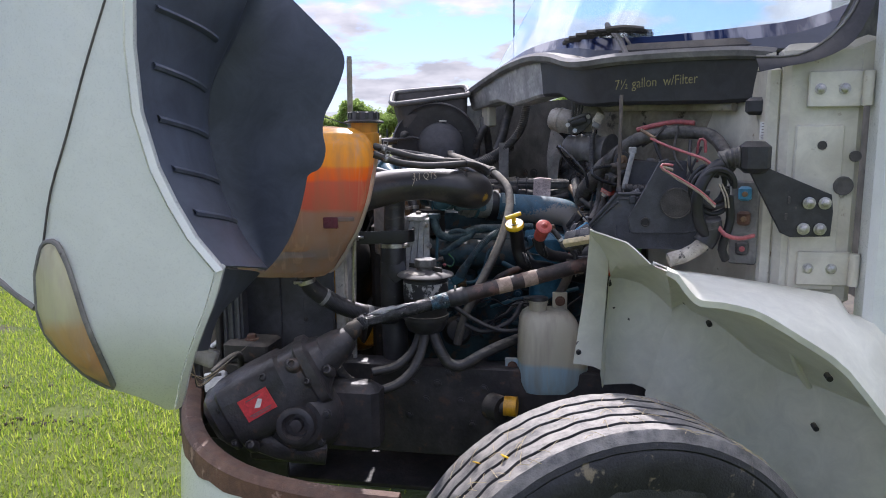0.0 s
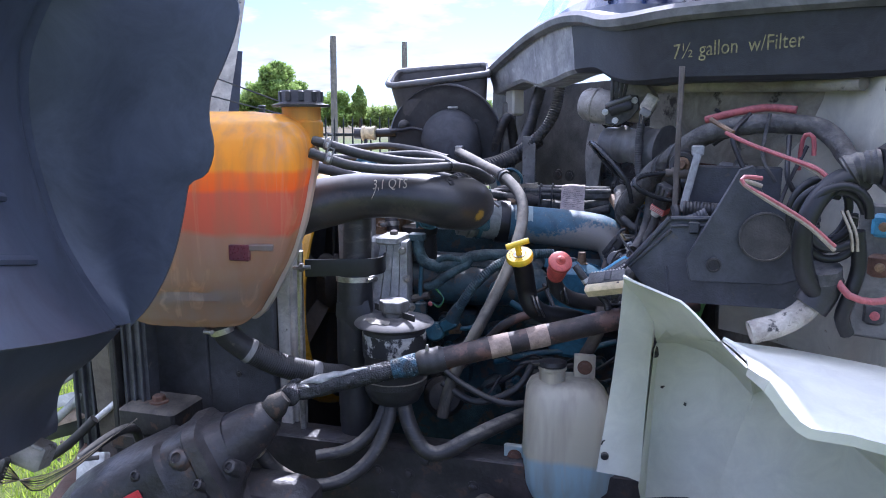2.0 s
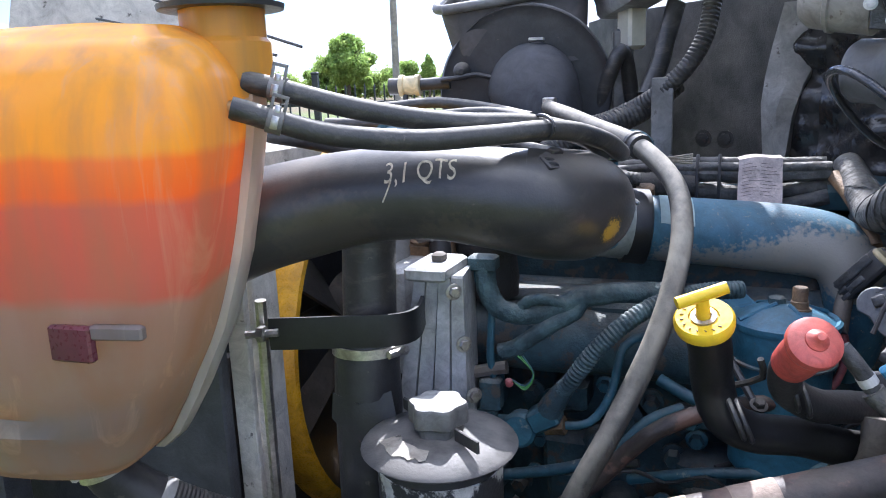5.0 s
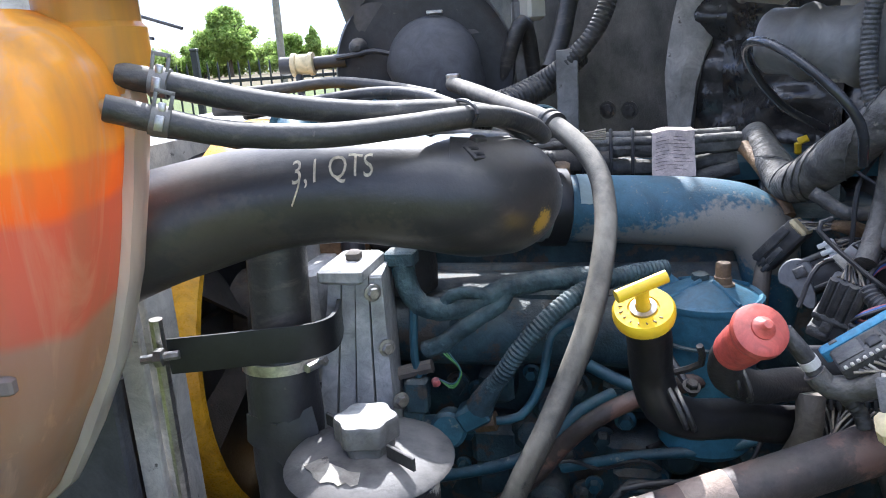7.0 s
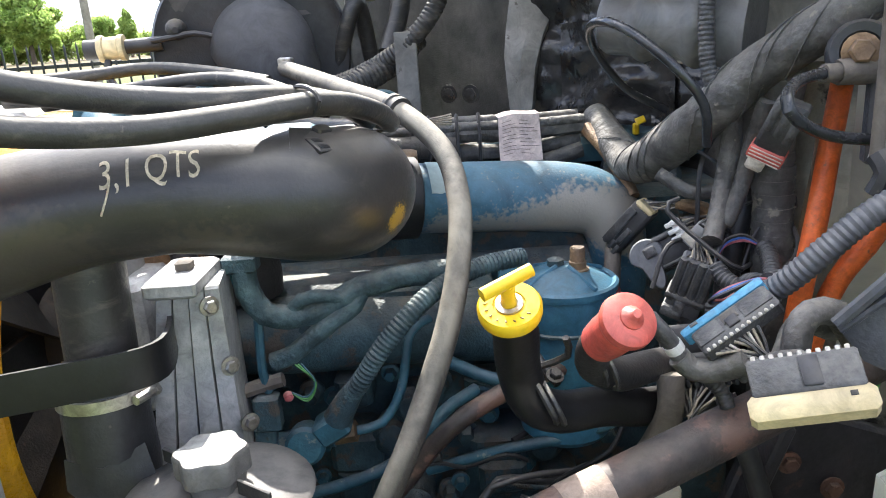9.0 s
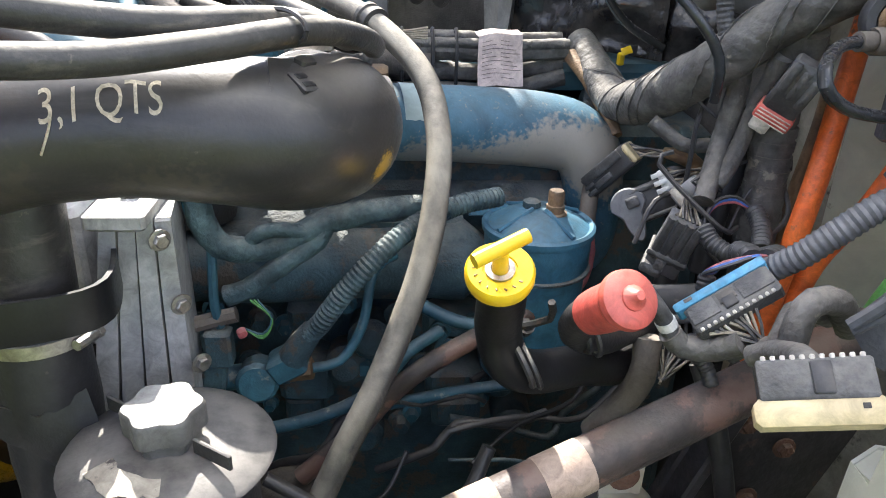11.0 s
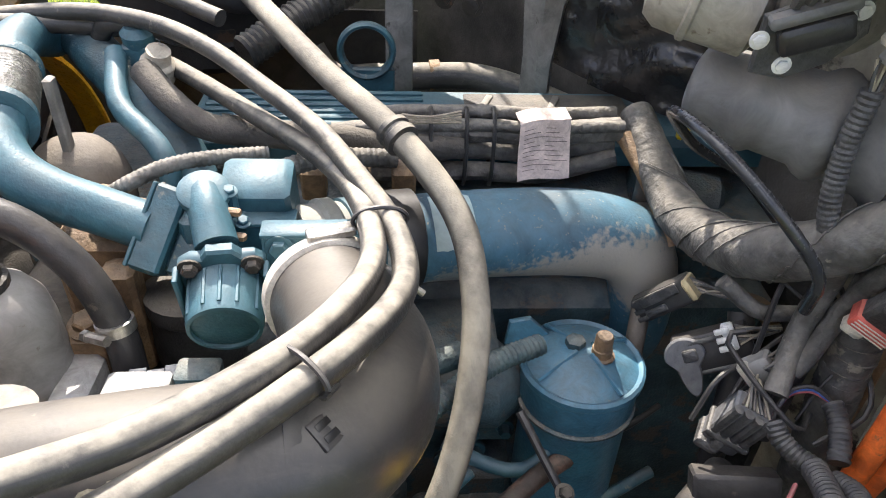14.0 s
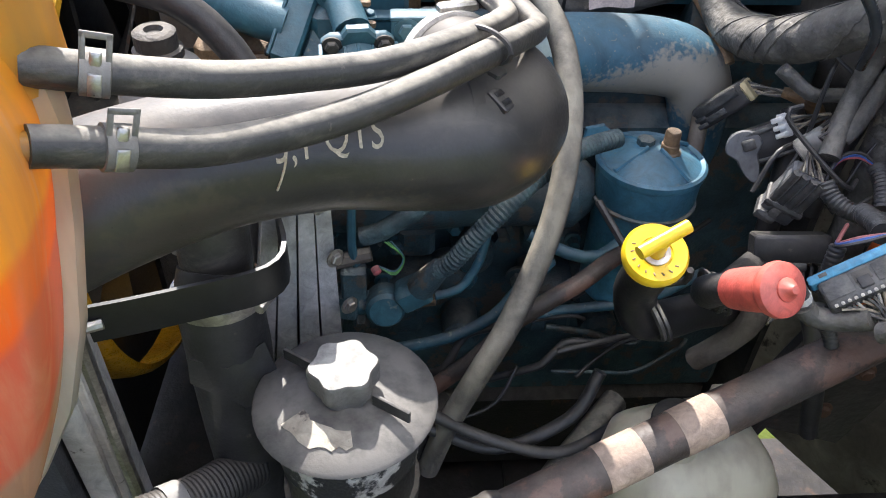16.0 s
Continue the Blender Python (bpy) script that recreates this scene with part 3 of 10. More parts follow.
def reflection_material():
    m = bpy.data.materials.new("dark band with painted reflections")
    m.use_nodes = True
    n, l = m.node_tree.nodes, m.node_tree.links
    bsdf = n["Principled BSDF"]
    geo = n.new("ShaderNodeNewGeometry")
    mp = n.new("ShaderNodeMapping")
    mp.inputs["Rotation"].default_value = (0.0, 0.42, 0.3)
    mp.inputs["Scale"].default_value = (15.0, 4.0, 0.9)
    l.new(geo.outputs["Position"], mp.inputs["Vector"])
    # stretched noise paints pale slanting reflections into the dark band's colour
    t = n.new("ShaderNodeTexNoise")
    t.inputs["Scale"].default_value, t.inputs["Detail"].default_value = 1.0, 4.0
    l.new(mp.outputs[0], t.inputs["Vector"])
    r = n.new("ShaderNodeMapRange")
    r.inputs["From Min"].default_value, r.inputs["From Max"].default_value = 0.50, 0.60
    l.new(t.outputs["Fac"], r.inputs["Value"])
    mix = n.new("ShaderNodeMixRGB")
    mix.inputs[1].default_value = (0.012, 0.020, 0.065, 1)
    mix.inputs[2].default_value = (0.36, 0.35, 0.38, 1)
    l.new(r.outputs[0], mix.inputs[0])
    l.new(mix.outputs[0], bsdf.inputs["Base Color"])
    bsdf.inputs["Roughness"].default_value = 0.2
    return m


M_REFLECTION = reflection_material()

# ---- shape helpers ----
REARWARD = Vector((0.986, -0.165, 0.0))   # the truck's length, towards its rear
ACROSS = Vector((0.165, 0.986, 0.0))      # across the truck, to its far side
UP = Vector((0, 0, 1))
YAW = -9.5


def spline(pts, step):
    """Points along a smooth curve through pts, about step apart."""
    p = [Vector(q) for q in pts]
    if len(p) == 2:
        k = max(1, int((p[1] - p[0]).length / step))
        return [p[0].lerp(p[1], i / k) for i in range(k + 1)]
    p = [2 * p[0] - p[1]] + p + [2 * p[-1] - p[-2]]
    out = []
    for i in range(1, len(p) - 2):
        a, b, c, d = p[i - 1:i + 3]
        k = max(2, int((c - b).length / step))
        for j in range(k):
            t = j / k
            out.append(0.5 * (2 * b + (c - a) * t + (2 * a - 5 * b + 4 * c - d) * t * t + (3 * b - a - 3 * c + d) * t ** 3))
    out.append(p[-2])
    return out


class Shape:
    """Vertices and faces in world metres, gathered piece by piece."""

    def __init__(self):
        self.v, self.f = [], []

    def add(self, verts, faces):
        k = len(self.v)
        self.v += [tuple(q) for q in verts]
        self.f += [tuple(i + k for i in q) for q in faces]
        return self

    def rings(self, rings, close=False, caps=True):
        n, m = len(rings[0]), len(rings)
        verts = [q for r in rings for q in r]
        faces = []
        for i in range(m if close else m - 1):
            a, b = i * n, ((i + 1) % m) * n
            faces += [(a + j, a + (j + 1) % n, b + (j + 1) % n, b + j) for j in range(n)]
        if caps and not close:
            faces += [tuple(range(n - 1, -1, -1)), tuple(range((m - 1) * n, m * n))]
        return self.add(verts, faces)

    def tube(self, pts, r, sides=12, step=0.015, ribs=0.0, depth=0.12, caps=True, squash=1.0, wobble=0.0, close=False):
        """A round tube along a smooth curve. r: one radius, or one for each of pts. ribs: the pitch of its corrugations."""
        if close:
            pts = list(pts) + [pts[0]]
        path = spline(pts, min(step, ribs / 4) if ribs else step)
        dist = [0.0]
        for a, b in zip(path, path[1:]):
            dist.append(dist[-1] + (b - a).length)
        if isinstance(r, (int, float)):
            radii = [r] * len(path)
        else:
            keys, total = [0.0], 0.0
            for a, b in zip(pts, pts[1:]):
                total += (Vector(b) - Vector(a)).length
                keys.append(total)
            radii = [float(np.interp(d / max(dist[-1], 1e-6) * total, keys, r)) for d in dist]
        t0 = (path[1] - path[0]).normalized()
        u = t0.cross(UP if abs(t0.z) < 0.9 else Vector((1, 0, 0))).normalized()
        rings = []
        for i, q in enumerate(path):
            t = (path[min(i + 1, len(path) - 1)] - path[max(i - 1, 0)]).normalized()
            u = (u - t * u.dot(t)).normalized()
            w = t.cross(u)
            k = radii[i]
            if ribs:
                k *= 1 + depth * (0.5 - 0.5 * math.cos(2 * math.pi * dist[i] / ribs)) - depth / 2
            ring = []
            for j in range(sides):
                a = 2 * math.pi * j / sides
                kk = k * (1 + wobble * noise.noise((q + u * math.cos(a) * k + w * math.sin(a) * k) * 55)) if wobble else k
                ring.append(q + u * (kk * math.cos(a)) + w * (kk * squash * math.sin(a)))
            rings.append(ring)
        return self.rings(rings, caps=caps and not close)

    def lathe(self, base, axis, profile, sides=24, sx=1.0):
        """A turned body. profile: pairs of radius and height along the axis from base."""
        base, axis = Vector(base), Vector(axis).normalized()
        u = axis.cross(UP if abs(axis.z) < 0.9 else Vector((1, 0, 0))).normalized()
        w = axis.cross(u)
        rings = [[base + axis * h + (u * math.cos(2 * math.pi * j / sides) * sx + w * math.sin(2 * math.pi * j / sides)) * max(r, 1e-4) for j in range(sides)] for r, h in profile]
        return self.rings(rings)

    def box(self, centre, size, rz=YAW, rx=0.0, ry=0.0, bevel=0.004, taper=1.0):
        """A block with chamfered edges, turned by rx, ry, rz degrees; taper narrows its top."""
        m = pose(*centre, rx, ry, rz)
        h = [s / 2 for s in size]
        b = min(bevel, min(h) * 0.45)
        rings = []
        for z, inset in ((-h[2], b), (-h[2] + b, 0.0), (h[2] - b, 0.0), (h[2], b)):
            k = 1.0 if z < 0 else taper
            x, y = h[0] * k - inset, h[1] * k - inset
            c = b * 0.9
            ring = [(x - c, -y), (x, -y + c), (x, y - c), (x - c, y), (-x + c, y), (-x, y - c), (-x, -y + c), (-x + c, -y)]
            rings.append([m @ Vector((p, q, z)) for p, q in ring])
        return self.rings(rings)

    def prism(self, outline, m, thick, bevel=0.002):
        """A flat plate: outline in the x-y plane of the pose m, thick along its z, with softened edges."""
        c = Vector((sum(p[0] for p in outline) / len(outline), sum(p[1] for p in outline) / len(outline)))
        rings = []
        for z, s in ((0, bevel), (bevel, 0), (thick - bevel, 0), (thick, bevel)):
            ring = []
            for p in outline:
                d = Vector(p) - c
                q = Vector(p) - d.normalized() * s
                ring.append(m @ Vector((q.x, q.y, z)))
            rings.append(ring)
        return self.rings(rings)

    def sheet(self, grid, thick=0.004, push=None):
        """A thin shell over a grid of points (rows of equal length), given thickness along its normals."""
        rows, cols = len(grid), len(grid[0])
        g = [[Vector(q) for q in r] for r in grid]
        back = []
        for i in range(rows):
            line = []
            for j in range(cols):
                du = g[i][min(j + 1, cols - 1)] - g[i][max(j - 1, 0)]
                dv = g[min(i + 1, rows - 1)][j] - g[max(i - 1, 0)][j]
                nrm = du.cross(dv)
                nrm = nrm.normalized() if nrm.length > 1e-9 else Vector((0, 1, 0))
                line.append(g[i][j] + (Vector(push) if push else nrm) * thick)
            back.append(line)
        verts = [q for r in g for q in r] + [q for r in back for q in r]
        o = rows * cols
        faces = []
        for i in range(rows - 1):
            for j in range(cols - 1):
                a = i * cols + j
                faces.append((a, a + 1, a + cols + 1, a + cols))
                faces.append((o + a, o + a + cols, o + a + cols + 1, o + a + 1))
        edge = [j for j in range(cols)] + [i * cols + cols - 1 for i in range(1, rows)] + [(rows - 1) * cols + j for j in range(cols - 2, -1, -1)] + [i * cols for i in range(rows - 2, 0, -1)]
        for a, b in zip(edge, edge[1:] + edge[:1]):
            faces.append((a, o + a, o + b, b))
        return self.add(verts, faces)

    def hexbolt(self, at, axis, r=0.008, h=0.007, washer=True):
        at, axis = Vector(at), Vector(axis).normalized()
        if washer:
            self.lathe(at, axis, [(r * 1.45, 0), (r * 1.45, h * 0.25), (r * 1.2, h * 0.3)], 14)
        self.lathe(at, axis, [(r, 0), (r, h * 0.85), (r * 0.82, h)], 6)
        return self


HOME = {}


def mesh_object(name, shape, mat, angle=38):
    me = bpy.data.meshes.new(name)
    arr = np.array(shape.v)
    lo, hi = arr.min(0), arr.max(0)
    c = Vector(((lo[0] + hi[0]) / 2, (lo[1] + hi[1]) / 2, lo[2]))
    me.from_pydata([tuple(Vector(q) - c) for q in shape.v], [], shape.f)
    me.update()
    bm = bmesh.new()
    bm.from_mesh(me)
    bmesh.ops.recalc_face_normals(bm, faces=bm.faces)
    bm.to_mesh(me)
    bm.free()
    me.polygons.foreach_set("use_smooth", [True] * len(me.polygons))
    me.set_sharp_from_angle(angle=radians(angle))
    me.materials.append(mat)
    ob = new(name, me)
    ob.location = c
    HOME[ob.name] = c
    return ob


def thing(name, shape, mat, label, category, group="", kind=""):
    return tagged(mesh_object(name, shape, mat), label, category, group, kind)


def holder(name, at, label, category, group="", kind=""):
    ob = new(name)
    ob.location = at
    ob.empty_display_size = 0.05
    HOME[ob.name] = Vector(at)
    return tagged(ob, label, category, group, kind)


def part(name, shape, mat, parent, label=""):
    ob = mesh_object(name, shape, mat)
    ob.parent = parent
    ob.location = HOME[ob.name] - HOME[parent.name]
    return tagged(ob, label)


def letters(words, size):
    """Outlines of words in the built-in font, as flat faces: points and faces, from the lower left."""
    cu = bpy.data.curves.new("writing", "FONT")
    cu.body, cu.size, cu.resolution_u = words, size, 3
    tmp = bpy.data.objects.new("writing", cu)
    scene.collection.objects.link(tmp)
    bpy.context.view_layer.update()
    me = bpy.data.meshes.new_from_object(tmp.evaluated_get(bpy.context.evaluated_depsgraph_get()))
    bm = bmesh.new()
    bm.from_mesh(me)
    bmesh.ops.triangulate(bm, faces=bm.faces)
    for _ in range(3):
        bmesh.ops.subdivide_edges(bm, edges=[e for e in bm.edges if e.calc_length() > size * 0.1], cuts=1)
    bmesh.ops.triangulate(bm, faces=bm.faces)
    bm.to_mesh(me)
    bm.free()
    v, f = [tuple(q.co) for q in me.vertices], [tuple(p.vertices) for p in me.polygons]
    bpy.data.objects.remove(tmp)
    bpy.data.meshes.remove(me)
    return v, f


def hose(name, pts, r, mat, label, category="hose", **more):
    return thing(name, Shape().tube(pts, r, **more), mat, label, category)


def band_clamp(at, axis, r, width, screw, parent, label="steel hose clamp"):
    """A worm-drive band round a hose: a thin ring and its screw housing."""
    at, axis, screw = Vector(at), Vector(axis).normalized(), Vector(screw).normalized()
    s = Shape().lathe(at - axis * width / 2, axis, [(r, 0), (r + 0.0018, 0.0004), (r + 0.0018, width - 0.0004), (r, width)], 28)
    side = axis.cross(screw).normalized()
    c = at + screw * (r + 0.006)
    s.tube([c - side * 0.013, c + side * 0.013], 0.0055, 8, 0.02)
    s.lathe(c + side * 0.013, side, [(0.0065, 0), (0.0065, 0.006), (0.004, 0.0065)], 6)
    return part("clamp", s, M_STEEL, parent, label)


def along(a, b, face):
    """A pose at the middle of a-b: x along it, z turned towards face."""
    a, b = Vector(a), Vector(b)
    x = (b - a).normalized()
    z = Vector(face)
    z = (z - x * z.dot(x)).normalized()
    y = z.cross(x)
    m = Matrix((x, y, z)).transposed().to_4x4()
    m.translation = (a + b) / 2
    return m


def block(m, c, size, bevel=0.002):
    """A chamfered block in the axes of the pose m."""
    sh = Shape().box(c, size, 0, 0, 0, bevel)
    sh.v = [tuple(m @ Vector(q)) for q in sh.v]
    return sh


def wires(m, start, span, count, ends, mat_list, parent, r=0.0016):
    """Thin wires leaving a connector side by side and gathering at a point."""
    for i in range(count):
        q = m @ (Vector(start) + Vector(span) * ((i + 0.5) / count - 0.5))
        e = Vector(ends) + Vector((0.003 * math.sin(i * 2.1), 0.003 * math.cos(i * 1.7), 0.003 * math.sin(i * 3.3)))
        mid = q.lerp(e, 0.5) + Vector((0.002 * math.sin(i), 0.0, 0.005 * math.cos(i * 1.3)))
        part("wire", Shape().tube([q, mid, e], r, 5, 0.012), mat_list[i % len(mat_list)], parent)



# ---- meadow, fence and trees ----
ground = Shape()
xs = [-900, -200, -60, -25] + [-12 + 0.75 * i for i in range(33)] + [25, 60, 200, 900]
ys = [-300, -60, -20] + [-6 + 0.75 * i for i in range(33)] + [25, 40, 70, 95, 200, 900]
verts = [(x, y, 0.025 * noise.noise(Vector((x * 0.8, y * 0.8, 0))) if abs(x) < 14 and -8 < y < 20 else 0.0) for y in ys for x in xs]
w = len(xs)
ground.add(verts, [(j * w + i, j * w + i + 1, (j + 1) * w + i + 1, (j + 1) * w + i) for j in range(len(ys) - 1) for i in range(w - 1)])
thing("ground", ground, M_GROUND, "mown green meadow turning to dry hay further off", "ground", kind="structure")

rng = random.Random(4)
blades = Shape()
bv, bf = [], []
for i in range(170000):
    if i % 5:
        x, y = rng.uniform(-7.5, -0.7), rng.uniform(2.4, 9.3)
    else:
        x, y = rng.uniform(-9, 3.0), rng.uniform(1.5, 16.0)
    bare = noise.noise(Vector((x * 0.9, y * 2.4, 3.0)))
    if bare > 0.34 and rng.random() < 0.85:
        continue
    h = rng.uniform(0.02, 0.065) * (1.3 if rng.random() < 0.15 else 1)
    a, lean = rng.uniform(0, 6.28), rng.uniform(0.0, 0.06)
    c, s = math.cos(a), math.sin(a)
    wd = rng.uniform(0.0022, 0.006)
    z = -0.01 + 0.025 * noise.noise(Vector((x * 0.8, y * 0.8, 0)))
    k = len(bv)
    bv += [(x - c * wd, y - s * wd, z), (x + c * wd, y + s * wd, z), (x - s * lean, y + c * lean, z + h)]
    bf.append((k, k + 1, k + 2))
blades.add(bv, bf)
thing("grass", blades, M_GRASS, "short bright green grass in full sun", "grass", kind="stuff")

soil = Shape()
cr = random.Random(31)
for cx, cy, rx, ry, n_clods in ((-2.5, 4.25, 0.45, 0.10, 60), (-1.85, 4.05, 0.36, 0.07, 45), (-3.3, 4.9, 0.4, 0.09, 30), (-2.2, 3.2, 0.3, 0.06, 20)):
    for _ in range(n_clods):
        x, y, r = cx + rx * cr.gauss(0, 0.5), cy + ry * cr.gauss(0, 0.6), cr.uniform(0.006, 0.017)
        tilt = Vector((cr.gauss(0, 0.3), cr.gauss(0, 0.3), 1)).normalized()
        soil.lathe((x, y, 0.0), tilt, [(r * cr.uniform(0.9, 1.3), -0.01), (r, r * 0.35), (r * cr.uniform(0.4, 0.8), r * 0.7), (0.001, r * 0.8)], 6)
thing("bare_soil", soil, M_SOIL, "dark bare soil showing through the grass", "soil", kind="stuff")

fence = holder("fence", (-4.0, 9.4, 0.0), "black iron picket fence across the meadow", "fence")
rails = Shape()
for z in (0.28, 1.58):
    rails.box((-2.8, 9.4, z), (15.6, 0.022, 0.035), rz=0, bevel=0.003)
part("rail", rails, M_PICKET, fence)
post_shape = Shape().box((0, 0, 0.94), (0.065, 0.065, 1.9), rz=0, bevel=0.006)
post_shape.box((0, 0, 1.90), (0.075, 0.075, 0.03), rz=0, bevel=0.006)
p0 = part("post", post_shape, M_PICKET, fence)
p0.location = Vector((-2.86, 9.4, 0)) - HOME[fence.name]
for i, x in enumerate((-10.5, -8.0, -5.4, -0.3, 2.2, 4.7)):
    q = p0.copy(); scene.collection.objects.link(q)
    q.location = Vector((x, 9.4, 0)) - HOME[fence.name]
k0 = None
picket = Shape().box((0, 0, 0.89), (0.017, 0.017, 1.74), rz=0, bevel=0.002)
picket.lathe((0, 0, 1.76), (0, 0, 1), [(0.011, 0), (0.004, 0.03), (0.001, 0.05)], 6)
for i in range(140):
    x = -10.4 + i * 0.108
    if k0 is None:
        k0 = part("picket", picket, M_PICKET, fence)
        q = k0
    else:
        q = k0.copy(); scene.collection.objects.link(q)
    q.location = Vector((x, 9.372, 0)) - HOME[fence.name]

for x, y, h, r in ((-2.70, 12.1, 3.02, 0.055), (-1.87, 13.8, 3.10, 0.055), (-9.2, 12.5, 3.0, 0.06)):
    thing("wooden_post", Shape().lathe((x, y, -0.05), (rng.uniform(-0.01, 0.01), 0, 1), [(r, 0), (r * 0.97, h * 0.5), (r * 0.9, h - 0.03), (r * 0.8, h + 0.05)], 12), M_POST, "tall weathered grey wooden post standing in the field", "post", group="field posts")


def leaves(shape, centre, radii, count, size, rnd):
    """Small bent leaf clumps scattered through an uneven crown."""
    v, f = [], []
    c = Vector(centre)
    for _ in range(count):
        d = Vector((rnd.gauss(0, 1), rnd.gauss(0, 1), rnd.gauss(0, 1))).normalized()
        rr = rnd.random() ** 0.4 * (0.78 + 0.42 * noise.noise(d * 2.1 + c))
        q = c + Vector((d.x * radii[0], d.y * radii[1], d.z * radii[2])) * rr
        a = Vector((rnd.gauss(0, 1), rnd.gauss(0, 1), rnd.gauss(0, 1))).normalized() * size * rnd.uniform(0.5, 1.2)
        b = a.cross(Vector((rnd.gauss(0, 1), rnd.gauss(0, 1), rnd.gauss(0, 1)))).normalized() * size * rnd.uniform(0.35, 0.8)
        k = len(v)
        v += [q - a, q + b, q + a, q - b]
        f += [(k, k + 1, k + 2), (k, k + 2, k + 3)]
    shape.add(v, f)


def tree(x, y, h, spread, seed, count=24000):
    rnd = random.Random(seed)
    t = holder("tree", (x, y, 0), "leafy green broadleaf tree beyond the field", "tree", group="far trees")
    trunk = Shape().tube([(x, y, -0.1), (x + 0.1, y, h * 0.25), (x - 0.05, y, h * 0.5), (x, y, h * 0.75)], [h * 0.035, h * 0.028, h * 0.02, h * 0.008], 8, 0.6)
    for i in range(7):
        a, z = rnd.uniform(0, 6.28), h * rnd.uniform(0.25, 0.6)
        L = spread * rnd.uniform(0.4, 0.8)
        trunk.tube([(x, y, z), (x + 0.5 * L * math.cos(a), y + 0.5 * L * math.sin(a), z + 0.3 * L), (x + L * math.cos(a), y + L * math.sin(a), z + 0.55 * L)], [h * 0.014, h * 0.009, h * 0.003], 6, 0.6)
    part("trunk", trunk, M_BARK, t)
    crown = Shape()
    for i in range(22):
        a, k = rnd.uniform(0, 6.28), rnd.uniform(0.05, 0.85) ** 0.7
        z = h * rnd.uniform(0.22, 0.86)
        k *= 1.05 - 0.75 * max(z / h - 0.45, 0) / 0.5
        s = spread * rnd.uniform(0.26, 0.44)
        leaves(crown, (x + spread * k * math.cos(a), y + spread * k * math.sin(a), z), (s, s, s * 0.9), count // 22, 0.026 * h, rnd)
    leaves(crown, (x, y, h * 0.55), (spread * 0.75, spread * 0.75, h * 0.36), count // 3, 0.030 * h, rnd)
    leaves(crown, (x, y, h * 0.84), (spread * 0.36, spread * 0.36, h * 0.16), count // 8, 0.026 * h, rnd)
    part("crown", crown, M_LEAF, t)


for i, (x, y, h, wd) in enumerate(((-81, 240, 22.5, 10.5), (-53, 238, 14.0, 3.4), (-118, 236, 20.0, 11.0), (-135, 250, 24.0, 12.0), (-98, 262, 15.5, 9.0), (-66, 258, 13.0, 8.0), (-34, 262, 13.5, 8.0), (-18, 255, 12.5, 8.0), (14, 250, 13.5, 8.5), (-160, 240, 21.0, 12.0), (40, 245, 15.0, 9.0))):
    tree(x, y, h, wd, 20 + i)
hedge = Shape()
hr = random.Random(9)
for i in range(120):
    x = -240 + i * 2.9 + hr.uniform(-1.2, 1.2)
    tall = 4.4 + 2.6 * noise.noise(Vector((x * 0.045, 3.0, 0))) + hr.uniform(-0.7, 1.1)
    leaves(hedge, (x, 268 + hr.uniform(-5, 5), tall), (4.2, 4.0, tall + 1.0), 1300, 0.55, hr)
thing("hedgerow", hedge, M_LEAFDARK, "long uneven green hedgerow along the field's far edge", "hedge", kind="stuff")

# ---- frame, bumper and steering ----
chassis = holder("frame_rail", (0.15, 2.47, 0.6), "oily dark brown steel chassis rail under the engine", "frame rail")
part("web", Shape().box((-0.13, 2.517, 0.76), (1.74, 0.012, 0.32), bevel=0.003), M_GEAR, chassis)
for z in (0.918, 0.602):
    part("flange", Shape().box((-0.13, 2.557, z), (1.74, 0.085, 0.010), bevel=0.003), M_GEAR, chassis)
for x, z in ((-0.10, 0.86), (-0.02, 0.86), (-0.06, 0.80), (0.06, 0.80), (0.14, 0.85), (-0.12, 0.74), (0.10, 0.72), (0.02, 0.90)):
    c = Vector((x, 2.43 - 0.167 * (x - 0.15) * 0 + 0.0, z))
    y = 2.47 - 0.167 * (x - 0.15) - 0.006
    part("rail_bolt", Shape().hexbolt((x, y, z), (-0.165, -0.986, 0), 0.010, 0.008), M_GEAR, chassis)
far_rail = Shape().box((0.30, 3.42, 0.76), (2.3, 0.05, 0.32), bevel=0.003)
thing("frame_rail", far_rail, M_GEAR, "far dark chassis rail behind the engine", "frame rail")
thing("crossmember", Shape().box((-0.55, 2.98, 0.62), (0.16, 0.9, 0.14), bevel=0.01), M_GEAR, "dirty steel crossmember between the rails", "crossmember")
axle = Shape().tube([(0.42, 1.75, 0.50), (0.46, 2.1, 0.46), (0.52, 2.5, 0.40), (0.60, 3.0, 0.38), (0.7, 3.9, 0.42)], 0.055, 12, 0.05)
thing("front_axle", axle, M_GEAR, "greasy front axle beam behind the wheel", "axle")

bumper = holder("bumper", (-0.6, 2.0, 0.4), "white bumper corner with a rusty brown top edge", "bumper")
lip = [(-1.15, 3.5, 0.86), (-1.02, 2.85, 0.86), (-0.88, 2.45, 0.865), (-0.79, 2.18, 0.87), (-0.68, 1.97, 0.87), (-0.53, 1.82, 0.865), (-0.33, 1.735, 0.855), (-0.10, 1.71, 0.84)]
path = spline(lip, 0.035)
cols = []
for i, q in enumerate(path):
    t = (path[min(i + 1, len(path) - 1)] - path[max(i - 1, 0)]).normalized()
    out = Vector((t.y, -t.x, 0)).normalized()
    if out.y > 0 and q.y < 2.2:
        out = -out
    if q.y >= 2.2 and out.x > 0:
        out = -out
    cols.append((q, out))
